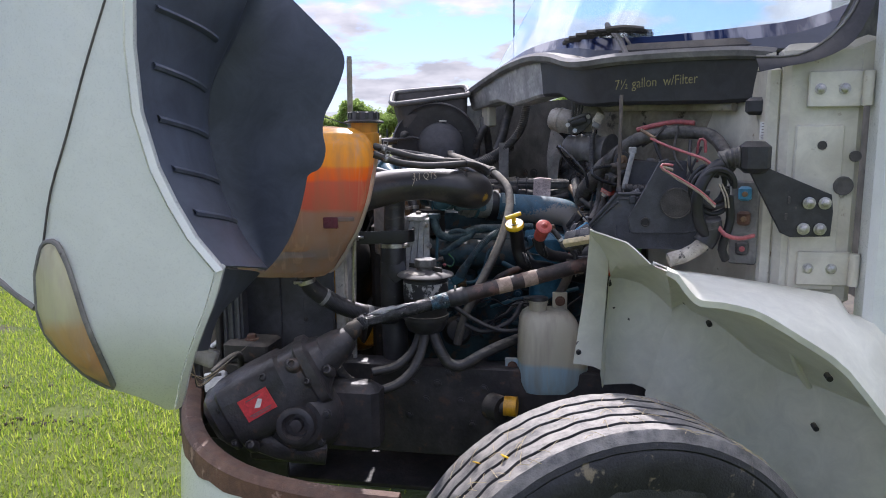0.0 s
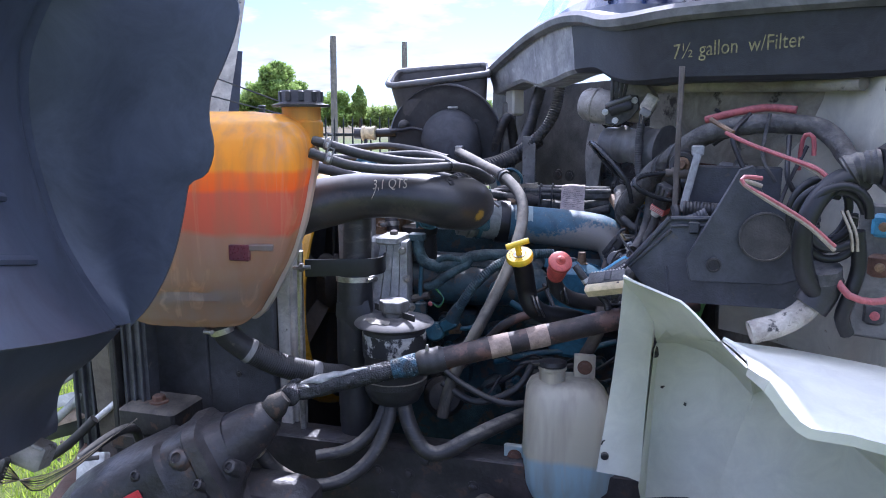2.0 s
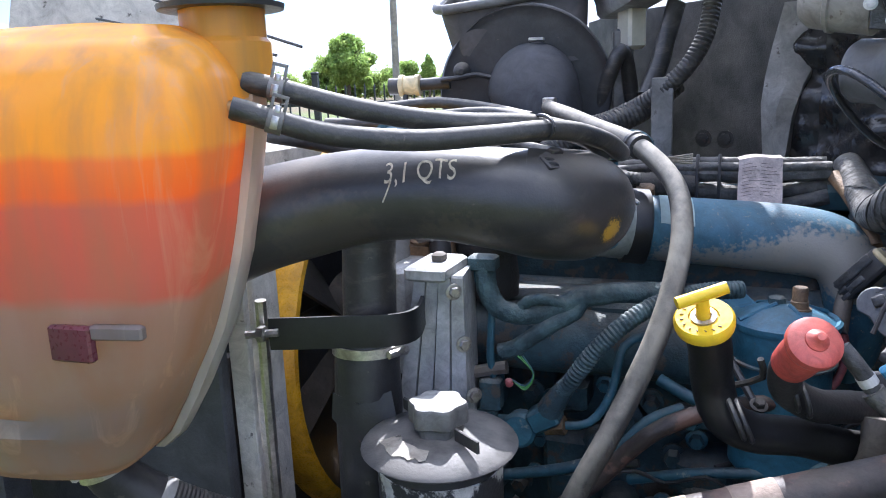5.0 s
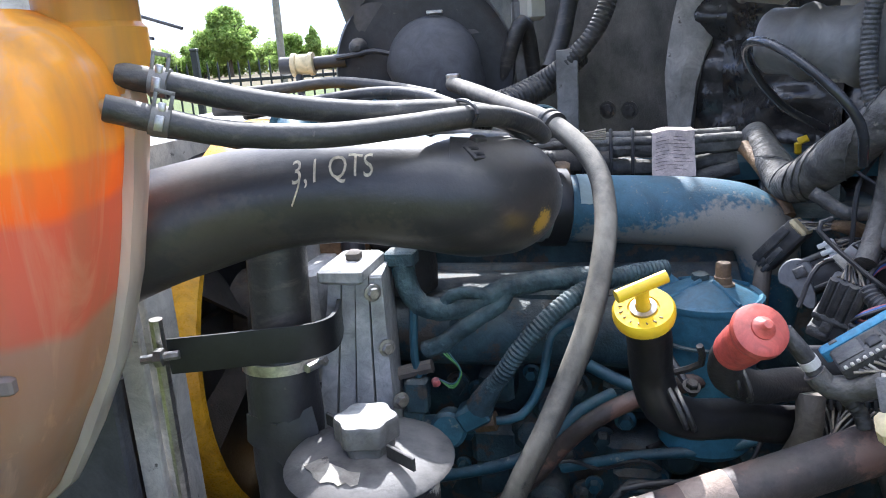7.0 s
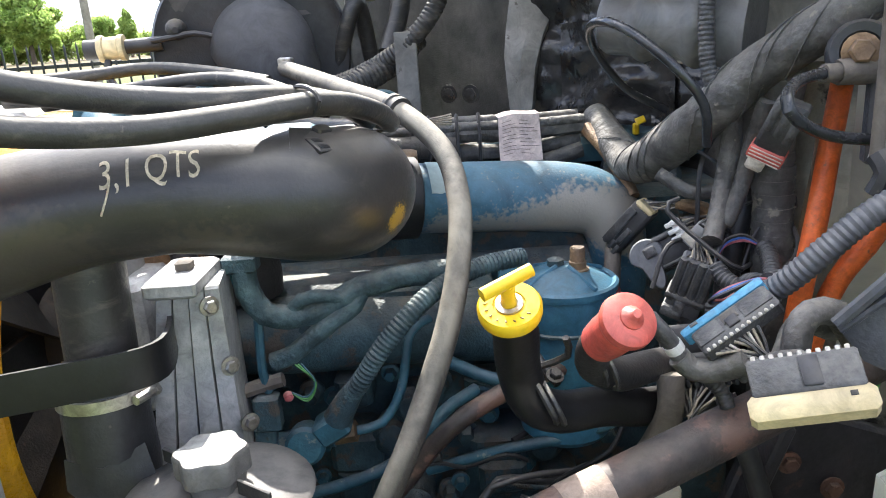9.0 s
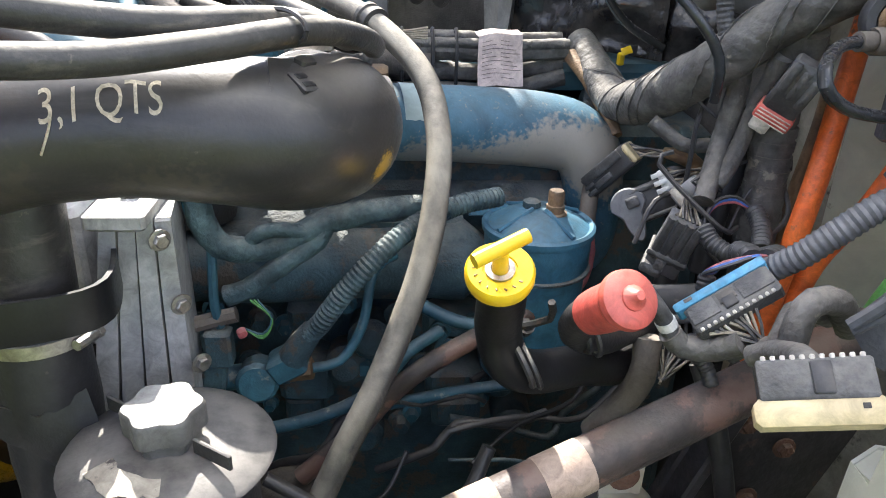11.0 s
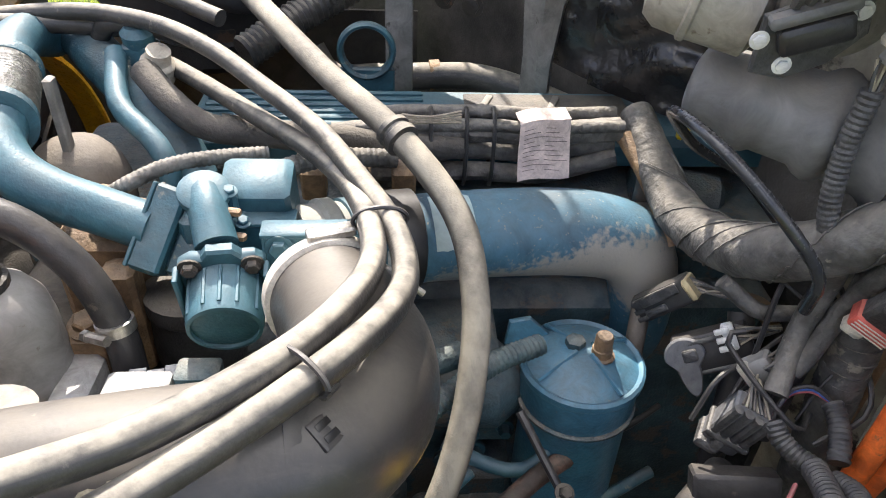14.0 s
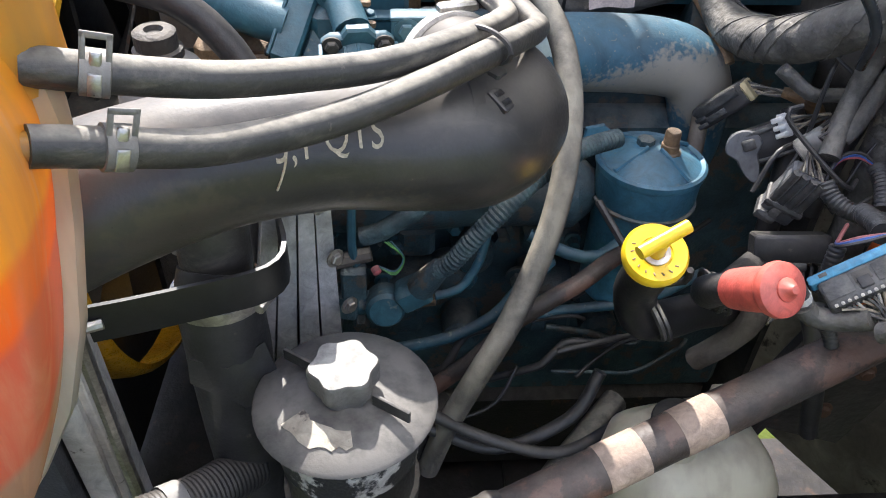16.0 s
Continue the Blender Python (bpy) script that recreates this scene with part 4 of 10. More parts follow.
top = [[q - o * 0.055 + UP * -0.045, q - o * 0.050 + UP * -0.006, q - o * 0.038, q - o * 0.012 + UP * 0.001, q + UP * -0.012, q + o * 0.003 + UP * (-0.075 - 0.03 * noise.noise(q * 9))] for q, o in cols]
part("top_edge", Shape().sheet(top, 0.004), M_RUST, bumper, "rusty brown worn top edge")
face = [[q + o * 0.001 + UP * -0.06, q + o * 0.012 + UP * -0.14, q + o * 0.02 + UP * -0.26, q + o * 0.01 + UP * -0.42, q - o * 0.03 + UP * -0.5] for q, o in cols]
part("face", Shape().sheet(face, -0.006), M_WHITE, bumper)

gear = holder("steering_gearbox", (-0.45, 2.25, 0.7), "oily black cast steering gearbox with a red sticker", "steering gearbox")
g_axis = Vector((0.34, 0.052, 0.175)).normalized()
g_up = Vector((-0.175, 0.0, 0.34)).normalized()
g_out = g_axis.cross(g_up).normalized()
g_rings = []
for d, wide, tall, dip in ((-0.02, 0.035, 0.050, 0.02), (0.0, 0.070, 0.080, 0.02), (0.015, 0.088, 0.096, 0.02), (0.045, 0.092, 0.100, 0.02), (0.055, 0.104, 0.108, 0.022), (0.16, 0.106, 0.112, 0.022), (0.25, 0.104, 0.110, 0.022), (0.26, 0.096, 0.100, 0.02), (0.31, 0.094, 0.098, 0.02), (0.318, 0.102, 0.106, 0.02), (0.345, 0.100, 0.104, 0.02), (0.355, 0.078, 0.080, 0.01), (0.385, 0.062, 0.062, 0.0)):
    c = Vector((-0.70, 2.215, 0.86)) + g_axis * d - g_up * dip
    ring = []
    for k in range(36):
        a = 2 * math.pi * k / 36
        ca, sa = math.cos(a), math.sin(a)
        q = c + g_out * (wide * math.copysign(abs(ca) ** 0.6, ca)) + g_up * (tall * math.copysign(abs(sa) ** 0.6, sa))
        ring.append(q + (q - c).normalized() * 0.007 * noise.noise(q * 22))
    g_rings.append(ring)
g = Shape().rings(g_rings)
g.tube([(-0.37, 2.26, 1.03), (-0.315, 2.275, 1.07), (-0.29, 2.285, 1.09)], [0.062, 0.05, 0.034], 16, 0.02)
part("housing", g, M_GEAR, gear)
g2 = Shape().lathe((-0.43, 2.29, 0.84), (-0.05, -0.99, 0.08), [(0.13, 0), (0.125, 0.06), (0.105, 0.10), (0.075, 0.125)], 26)
g2.box((-0.34, 2.30, 0.83), (0.30, 0.10, 0.22), bevel=0.03)
g2.tube([(-0.60, 2.22, 0.80), (-0.50, 2.21, 0.76), (-0.36, 2.22, 0.74)], 0.045, 12, 0.04, wobble=0.1)
part("sector_housing", g2, M_GEAR, gear)
part("cap_ring", Shape().lathe((-0.436, 2.165, 0.85), (-0.05, -0.99, 0.08), [(0.060, 0), (0.058, 0.03), (0.050, 0.036), (0.040, 0.036), (0.036, 0.010), (0.022, 0.010), (0.018, 0.022), (0.002, 0.024)], 24), M_GEAR, gear)
for i in range(6):
    a = i * math.pi / 3 + 0.3
    part("housing_bolt", Shape().hexbolt((-0.434 + 0.088 * math.cos(a), 2.178, 0.85 + 0.088 * math.sin(a)), (-0.05, -0.99, 0.08), 0.011, 0.012), M_GEAR, gear)
for (a, b) in (((-0.53, 2.15, 1.00), 0.013), ((-0.445, 2.165, 1.035), 0.022), ((-0.40, 2.155, 0.985), 0.012), ((-0.345, 2.19, 1.01), 0.016), ((-0.62, 2.135, 0.80), 0.012), ((-0.57, 2.125, 0.80), 0.016), ((-0.66, 2.14, 0.90), 0.010)):
    part("boss", Shape().lathe(a, (-0.1, -0.75, 0.5), [(b * 1.2, -0.03), (b, 0.004), (b * 0.8, 0.010), (b * 0.5, 0.012), (b * 0.4, 0.006)], 14), M_GEAR, gear)
lm = Matrix.Translation((-0.545, 2.128, 0.925)) @ Matrix(((0.86, -0.46, -0.10), (0.14, 0.0, -0.98), (0.46, 0.86, 0.14))).to_4x4()
part("sticker", Shape().prism([(-0.048, -0.036), (0.048, -0.036), (0.048, 0.036), (-0.048, 0.036)], lm, 0.003, 0.0005), M_REDLABEL, gear, "red warning sticker")
part("sticker_mark", Shape().prism([(-0.012, -0.006), (0.004, -0.012), (0.022, 0.008), (0.012, 0.016), (-0.002, 0.004)], lm @ Matrix.Translation((0, 0, 0.0035)), 0.001, 0.0002), M_PAPER, gear, "small white symbol")
bars = Shape()
for i, (u, w0) in enumerate(((-0.022, 0.07), (-0.028, 0.06), (0.024, 0.05))):
    bars.prism([(-w0 / 2, u - 0.0016), (w0 / 2, u - 0.0016), (w0 / 2, u + 0.0016), (-w0 / 2, u + 0.0016)], lm @ Matrix.Translation((0, 0, 0.0035)), 0.0008, 0.0001)
part("sticker_lines", bars, M_INK, gear, "lines of small print")

shaft = holder("steering_shaft", (0.1, 2.36, 1.1), "dark worn steering shaft with pale tan bands and greasy joint", "steering shaft")
A, B = Vector((-0.252, 2.330, 1.124)), Vector((0.652, 2.472, 1.325))
way = (B - A).normalized()


def on_shaft(d):
    return A + way * d


part("tube", Shape().tube([on_shaft(0.325), on_shaft(0.92)], 0.0245, 20, 0.03), M_SHAFT, shaft)
part("slip_tube", Shape().tube([on_shaft(0.05), on_shaft(0.09), on_shaft(0.32)], [0.023, 0.022, 0.021], 16, 0.012, wobble=0.10), M_GREASE, shaft, "greased slip joint")
part("grease_ridge", Shape().tube([on_shaft(0.02) + Vector((0, -0.006, 0.017)), on_shaft(0.06) + Vector((0, -0.010, 0.020)), on_shaft(0.10) + Vector((0, -0.008, 0.020)), on_shaft(0.17) + Vector((0, -0.006, 0.018))], [0.006, 0.010, 0.008, 0.003], 10, 0.005, wobble=0.45), M_ALU, shaft, "pale smeared grease")
part("blue_grease", Shape().tube([on_shaft(0.225), on_shaft(0.25), on_shaft(0.282)], [0.0222, 0.0245, 0.0260], 16, 0.005, wobble=0.16), M_BLUEGREASE, shaft, "light blue grease collar")
part("boot", Shape().tube([on_shaft(0.283), on_shaft(0.30), on_shaft(0.335), on_shaft(0.345)], [0.026, 0.0295, 0.0290, 0.026], 18, 0.01, ribs=0.020, depth=0.05), M_BLACK, shaft, "rubber boot")
for d in (0.470, 0.557):
    part("tan_band", Shape().tube([on_shaft(d - 0.023), on_shaft(d + 0.023)], 0.0252, 20, 0.03, caps=False), M_TANBAND, shaft, "pale tan band")
j = Shape().lathe(on_shaft(0.0) + Vector((0, -0.034, 0)), (0, 1, 0), [(0.016, 0), (0.022, 0.004), (0.022, 0.064), (0.016, 0.068)], 16)
j.box(on_shaft(0.035), (0.06, 0.05, 0.036), rz=9, ry=-11, bevel=0.008)
part("universal_joint", j, M_GREASE, shaft, "greasy universal joint")
yk = Shape().tube([(-0.295, 2.285, 1.088), (-0.275, 2.28, 1.112), (-0.255, 2.285, 1.13)], [0.026, 0.028, 0.016], 12, 0.01)
yk.tube([(-0.295, 2.325, 1.075), (-0.285, 2.355, 1.10), (-0.25, 2.36, 1.125)], [0.020, 0.022, 0.014], 12, 0.01)
part("yoke", yk, M_DARKMETAL, shaft)
part("boot_nipple", Shape().lathe(on_shaft(0.305) + Vector((0, -0.005, 0.026)), (0, 0, 1), [(0.004, 0), (0.004, 0.012), (0.002, 0.016)], 8), M_STEEL, shaft)

# ---- front wheel ----
WHEEL, RADIUS, HEAD = Vector((0.42, 1.735, 0.53)), 0.53, 0.22
w_ax = Vector((math.sin(HEAD), -math.cos(HEAD), 0))
wheel = holder("truck_tyre", (WHEEL.x, WHEEL.y, 0.0), "dusty black front truck tyre with straight grooves, turned outwards", "wheel")
prof = [(0.29, -0.10), (0.40, -0.135), (0.47, -0.145), (0.505, -0.138), (0.522, -0.122)]
for k in range(5):
    a = -0.118 + k * 0.0495
    prof += [(RADIUS - 0.002, a), (RADIUS, a + 0.006), (RADIUS, a + 0.034), (RADIUS - 0.001, a + 0.039)]
    if k < 4:
        prof += [(RADIUS - 0.014, a + 0.041), (RADIUS - 0.014, a + 0.0475)]
prof += [(0.522, 0.124), (0.507, 0.137)]
side = [(0.5065, 0.1365), (0.493, 0.142), (0.488, 0.139), (0.478, 0.145), (0.44, 0.148), (0.40, 0.138), (0.36, 0.128), (0.30, 0.108)]
carcass = Shape().lathe(WHEEL, w_ax, prof, 240)
for k, q in enumerate(carcass.v):
    q = Vector(q)
    r = q - WHEEL
    flat = r - w_ax * r.dot(w_ax)
    if flat.length > 0.5 and abs(r.dot(w_ax)) < 0.115:
        turn = math.atan2(flat.z, flat.dot(w_ax.cross(UP)))
        carcass.v[k] = tuple(q + w_ax * (0.0028 * math.sin(turn * 40) + 0.003 * noise.noise(q * 14)))
    else:
        carcass.v[k] = tuple(q + r.normalized() * 0.002 * noise.noise(q * 60))
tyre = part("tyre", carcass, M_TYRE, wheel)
wall_ = Shape().lathe(WHEEL, w_ax, side, 200)
wall_.v = [tuple(Vector(q) + w_ax * 0.003 * noise.noise(Vector(q) * 45)) for q in wall_.v]
part("sidewall", wall_, M_SIDEWALL, tyre, "dirty sidewall with painted-in shade")
part("rim", Shape().lathe(WHEEL, w_ax, [(0.30, 0.105), (0.31, 0.115), (0.30, 0.12), (0.285, 0.10), (0.27, 0.05), (0.20, 0.03), (0.12, 0.05), (0.10, 0.09), (0.02, 0.10)], 48), M_GREYSTEEL, tyre)
for i in range(2):
    a = (1.02, 0.90)[i]
    fwd = Vector((-math.cos(HEAD), -math.sin(HEAD), 0))
    c = WHEEL + w_ax * 0.03 * (1 - 2 * i) + (fwd * math.cos(a) + UP * math.sin(a)) * (RADIUS + 0.004)
    part("leaf_scrap", Shape().box(c, (0.022, 0.012, 0.003), rz=20 + 40 * i, ry=30, bevel=0.001), M_YELLOW, wheel, "yellow-green leaf scrap")
stems = Shape()
sr = random.Random(3)
fwd = Vector((-math.cos(HEAD), -math.sin(HEAD), 0))
for i in range(90):
    a = sr.uniform(0.7, 2.3)
    c = WHEEL + w_ax * sr.uniform(-0.10, 0.142) + (fwd * math.cos(a) + UP * math.sin(a)) * (RADIUS + 0.001)
    d = (w_ax * sr.uniform(-1, 1) + (fwd * -math.sin(a) + UP * math.cos(a)) * sr.uniform(-1, 1)).normalized() * sr.uniform(0.008, 0.03)
    stems.tube([c - d, c + d * 0.2 + (fwd * math.cos(a) + UP * math.sin(a)) * 0.003, c + d], 0.0007, 3, 0.02)
part("dry_grass_scraps", stems, M_CREAM, wheel, "scraps of dry grass")

# ---- opened hood with its wheel-arch liner ----
hood = holder("hood", (-1.1, 1.6, 1.06), "white truck hood tipped forward, with a dark ribbed wheel-arch liner", "hood")
Z = [1.094, 1.139, 1.172, 1.212, 1.267, 1.317, 1.367, 1.400, 1.445, 1.511, 1.58, 1.65, 1.758, 1.884, 1.97, 2.15, 2.35]
RIGHT = [-0.606, -0.578, -0.560, -0.540, -0.513, -0.487, -0.464, -0.452, -0.438, -0.489, -0.525, -0.555, -0.581, -0.586, -0.580, -0.56, -0.53]
LEFT = [-0.622, -0.649, -0.695, -0.732, -0.768, -0.793, -0.807, -0.860, -0.94, -1.08, -1.25, -1.40, -1.52, -1.58, -1.60, -1.62, -1.6]


def hood_y(x, z):
    return 1.49 + 0.85 * max(0.0, 1.33 - z) ** 1.3 + 0.7 * max(0.0, 1.2 - z) ** 1.3 + 0.9 * max(0.0, -0.72 - x) ** 1.7 + 0.03 * math.exp(-((x + 0.86) / 0.1) ** 2) * (z - 1.0) * 0.2


rows = []
for z, r, l0 in zip(Z, RIGHT, LEFT):
    rows.append([Vector((r + (l0 - r) * (i / 22), 0, z)) for i in range(23)])
    for q in rows[-1]:
        q.y = hood_y(q.x, q.z)
part("outer_skin", Shape().sheet(rows, 0.010, push=(0.02, 0.99, 0)), M_WHITE, hood)
edge = [Vector((r, hood_y(r, z) + 0.004, z)) for z, r in zip(Z[8:], RIGHT[8:])]
rim = [[q + Vector((0.004, -0.006, 0)), q + Vector((0.014, 0.0, 0.003)), q + Vector((0.012, 0.02, 0.003)), q + Vector((0.004, 0.035, 0))] for q in edge]
part("arch_rim", Shape().sheet(rim, 0.003), M_WHITE, hood, "bright white arch edge")
lip = [Vector((r, hood_y(r, z) + 0.006, z)) for z, r in zip(Z[:9], RIGHT[:9])]
part("lower_flange", Shape().sheet([[q + Vector((0.002, -0.004, 0)), q + Vector((0.012, 0.004, 0.004)), q + Vector((0.008, 0.035, 0.006)), q + Vector((-0.01, 0.06, 0.01))] for q in lip], 0.003), M_WHITE, hood, "white turned-in lower edge")
part("seam", Shape().tube([(x, hood_y(x, z) - 0.001, z) for x, z in ((-0.58, 2.05), (-0.615, 1.964), (-0.663, 1.843), (-0.709, 1.716), (-0.752, 1.607), (-0.778, 1.508))], 0.0022, 6, 0.03), M_DARK, hood, "dark panel seam")
lens_out = [(-0.800, 1.444), (-0.781, 1.496), (-0.765, 1.508), (-0.747, 1.504), (-0.729, 1.461), (-0.715, 1.402), (-0.699, 1.336), (-0.690, 1.270), (-0.688, 1.222), (-0.694, 1.182), (-0.730, 1.214), (-0.765, 1.269), (-0.790, 1.319), (-0.803, 1.372)]
cx, cz = -0.745, 1.36
lamp_rings = []
for s, d in ((1.0, 0.004), (1.0, -0.006), (0.9, -0.016), (0.66, -0.024), (0.3, -0.028), (0.02, -0.029)):
    lamp_rings.append([Vector((cx + (x - cx) * s, 0, cz + (z - cz) * s)) for x, z in lens_out])
    for q in lamp_rings[-1]:
        q.y = hood_y(q.x, q.z) + d
lamp = part("headlamp", Shape().rings(lamp_rings), M_LENS, hood, "yellowed headlamp lens with an orange indicator")
part("gasket", Shape().tube([(x, hood_y(x, z) - 0.004, z) for x, z in lens_out], 0.006, 8, 0.015, close=True), M_GREYSTEEL, lamp, "grey lamp surround")
part("nose_trim", Shape().tube([(x, hood_y(x, z) + 0.004, z - 0.004) for x, z in ((-1.06, 1.50), (-0.93, 1.438), (-0.86, 1.398), (-0.815, 1.374))], 0.008, 8, 0.03), M_GREYSTEEL, hood)

crease = [(-0.47, 2.05, 2.10), (-0.53, 2.05, 1.975), (-0.605, 2.05, 1.84), (-0.628, 2.06, 1.72), (-0.618, 2.07, 1.60), (-0.595, 2.08, 1.50), (-0.555, 2.09, 1.41), (-0.505, 2.092, 1.335)]
arch = [(-0.555, 1.53, 2.15), (-0.578, 1.53, 1.97), (-0.586, 1.53, 1.884), (-0.583, 1.53, 1.758), (-0.557, 1.53, 1.65), (-0.526, 1.53, 1.58), (-0.491, 1.53, 1.511), (-0.442, 1.53, 1.450)]
pc, pa = spline(crease, 0.01), spline(arch, 0.01)


def sample(pts, u):
    """A point at share u of the way along a finely stepped line."""
    k = min(max(u, 0.0), 1.0) * (len(pts) - 1)
    i = min(int(k), len(pts) - 2)
    return pts[i].lerp(pts[i + 1], k - i)


def liner_at(u, t):
    p = sample(pa, u).lerp(sample(pc, u), t)
    return p + Vector((0.05 * math.sin(math.pi * t) - 0.012 * math.exp(-((t - 0.95) / 0.035) ** 2), 0, 0))


part("liner_wall", Shape().sheet([[liner_at(i / 60, q / 32) for q in range(33)] for i in range(61)], -0.004), M_LINER, hood, "dark smooth arch liner")
for z in (2.05, 1.955, 1.84, 1.735, 1.63, 1.535):
    u = min((abs(liner_at(k / 200, 0.3).z - z), k / 200) for k in range(201))[1]
    bar = [[liner_at(u + du, t) + Vector((0.010 * h, 0, 0)) for t in [0.10 + 0.5 * j / 10 for j in range(11)]] for du, h in ((-0.011, -0.4), (-0.006, 0.8), (0.0, 1.0), (0.006, 0.8), (0.011, -0.4))]
    part("rib", Shape().sheet(bar, -0.002), M_LINER, hood)
outline = [(-0.46, 2.14), (-0.29, 1.97), (-0.268, 1.945), (-0.258, 1.915), (-0.268, 1.87), (-0.295, 1.81), (-0.318, 1.765), (-0.325, 1.72), (-0.318, 1.675), (-0.325, 1.64), (-0.340, 1.615), (-0.370, 1.603), (-0.378, 1.57), (-0.40, 1.49), (-0.43, 1.42), (-0.47, 1.36), (-0.505, 1.325)]
panel = []
rp = spline([(x, 2.125, z) for x, z in outline], 0.012)
lp = spline(crease, 0.012)
for i in range(71):
    a, b = sample(lp, i / 70), sample(rp, i / 70)
    panel.append([a.lerp(b, t / 8) + Vector((0, 0.035 * math.sin(min(1, t / 3) * math.pi / 2) * (1 - t / 8), 0)) for t in range(9)])
part("liner_panel", Shape().sheet(panel, 0.005, push=(0, 1, 0)), M_LINER, hood, "smooth dark liner panel with a cut-out for the tank")
foot_far = spline([(-0.512, 2.105, 1.325), (-0.569, 2.095, 1.267), (-0.640, 2.11, 1.215), (-0.672, 2.125, 1.16), (-0.690, 2.145, 1.10), (-0.717, 2.156, 1.058)], 0.01)
foot_near = spline([(-0.444, 1.545, 1.443), (-0.480, 1.555, 1.342), (-0.514, 1.57, 1.276), (-0.552, 1.61, 1.19), (-0.606, 1.69, 1.105)], 0.01)
low = [[sample(foot_near, 0.50 * i / 20).lerp(sample(foot_far, 0.88 * i / 20), t / 10) + Vector((0.02 * math.sin(math.pi * t / 10), 0, 0)) for t in range(11)] for i in range(21)]
part("liner_foot", Shape().sheet(low, 0.004), M_LINER, hood)
part("inner_side", Shape().sheet([[(-1.15, 3.10, 1.35), (-1.12, 3.12, 1.75), (-1.08, 3.15, 2.0), (-1.0, 3.2, 2.4)], [(-0.98, 3.28, 1.35), (-0.95, 3.30, 1.75), (-0.90, 3.33, 2.0), (-0.82, 3.36, 2.4)], [(-0.86, 3.40, 1.35), (-0.82, 3.42, 1.75), (-0.775, 3.44, 2.0), (-0.70, 3.46, 2.4)]], 0.01), M_HOODIN, hood, "speckled grey inner hood wall")
part("inner_flap", Shape().sheet([[(-0.88, 3.42, 1.60), (-0.83, 3.44, 1.78), (-0.785, 3.45, 1.97)], [(-0.845, 3.46, 1.58), (-0.80, 3.47, 1.75), (-0.775, 3.47, 1.97)]], 0.008), M_LINER, hood)
for k, (a, b) in enumerate((((-0.80, 3.0, 1.89), (-0.29, 2.75, 1.73)), ((-0.80, 3.0, 1.82), (-0.33, 2.75, 1.72)))):
    part("stay_cable", Shape().tube([a, b], 0.0022, 5, 0.3), M_PICKET, hood)

lampback = holder("lamp_wiring", (-0.70, 2.0, 1.05), "grey lamp bracket with a four-slot connector and thin wires", "wiring")
m = along((-0.757, 2.0, 1.152), (-0.622, 2.0, 1.104), (0, -1, 0.25))
part("lamp_bracket", block(m, (0, 0, -0.01), (0.150, 0.048, 0.050), 0.005), M_GREYSTEEL, lampback)
part("bracket_edge", block(m, (0, 0.022, 0.016), (0.146, 0.006, 0.006), 0.002), M_CAP, lampback, "bright bare edge")
m = along((-0.742, 1.960, 1.116), (-0.672, 1.960, 1.094), (0, -1, 0.35))
part("connector", block(m, (0, 0, 0), (0.074, 0.052, 0.026), 0.004), M_PLUG, lampback)
for i in range(4):
    part("slot", block(m, (-0.027 + 0.011 * i, -0.004, 0.0135), (0.007, 0.036, 0.003), 0.001), M_CAP, lampback)
part("latch", block(m, (0.026, 0.002, 0.014), (0.016, 0.020, 0.006), 0.002), M_BLACK, lampback)
for i in range(7):
    q = m @ Vector((0.038, -0.02 + 0.006 * i, 0.0))
    part("wire", Shape().tube([q, (-0.685 - 0.002 * i, 2.06, 1.035 - 0.005 * i), (-0.698, 2.12, 1.012 - 0.004 * i), (-0.689, 2.2, 1.003 - 0.002 * i), (-0.66, 2.28, 1.02), (-0.63, 2.34, 1.04)], 0.0014, 5, 0.03), (M_WIREWHITE, M_CREAM, M_BLACK, M_DOME)[i % 4], lampback)
part("cable", Shape().tube([(-0.712, 2.24, 0.985), (-0.69, 2.27, 1.003), (-0.672, 2.32, 1.012), (-0.668, 2.38, 0.998), (-0.676, 2.42, 0.955), (-0.69, 2.44, 0.86)], 0.011, 10, 0.02), M_RUBBER, lampback)
grille = holder("grille_bars", (-0.80, 2.45, 0.88), "white and silver grille brackets beside the radiator", "grille")
part("plate", block(along((-0.945, 2.60, 0.945), (-0.82, 2.60, 1.095), (0.1, -1, 0.2)), (0, 0, 0), (0.20, 0.050, 0.012), 0.003), M_CAP, grille, "pale slotted plate")
part("plate", block(along((-0.99, 2.62, 0.94), (-0.86, 2.62, 1.10), (0.1, -1, 0.2)), (0, 0, -0.01), (0.22, 0.020, 0.012), 0.003), M_BLACK, grille)
part("bar", Shape().tube([(-0.915, 2.50, 0.895), (-0.84, 2.50, 0.957), (-0.765, 2.50, 1.020)], 0.0085, 10, 0.03), M_PAPER, grille, "white rod")
part("bar", Shape().tube([(-1.02, 2.55, 0.90), (-0.92, 2.56, 0.99), (-0.86, 2.57, 1.06)], 0.012, 10, 0.03), M_ALU, grille)
part("bar", Shape().tube([(-0.95, 2.40, 0.87), (-0.86, 2.42, 0.93), (-0.80, 2.44, 0.99)], 0.012, 10, 0.03), M_DARKMETAL, grille)
part("clip_block", block(along((-0.758, 2.30, 0.930), (-0.686, 2.30, 0.942), (0, -1, 0.5)), (0, 0, 0), (0.068, 0.060, 0.030), 0.004), M_PAPER, grille, "white plastic block")
part("clip_gap", block(along((-0.758, 2.30, 0.930), (-0.686, 2.30, 0.942), (0, -1, 0.5)), (0.004, 0.018, 0.0155), (0.040, 0.010, 0.002), 0.0005), M_DARK, grille)

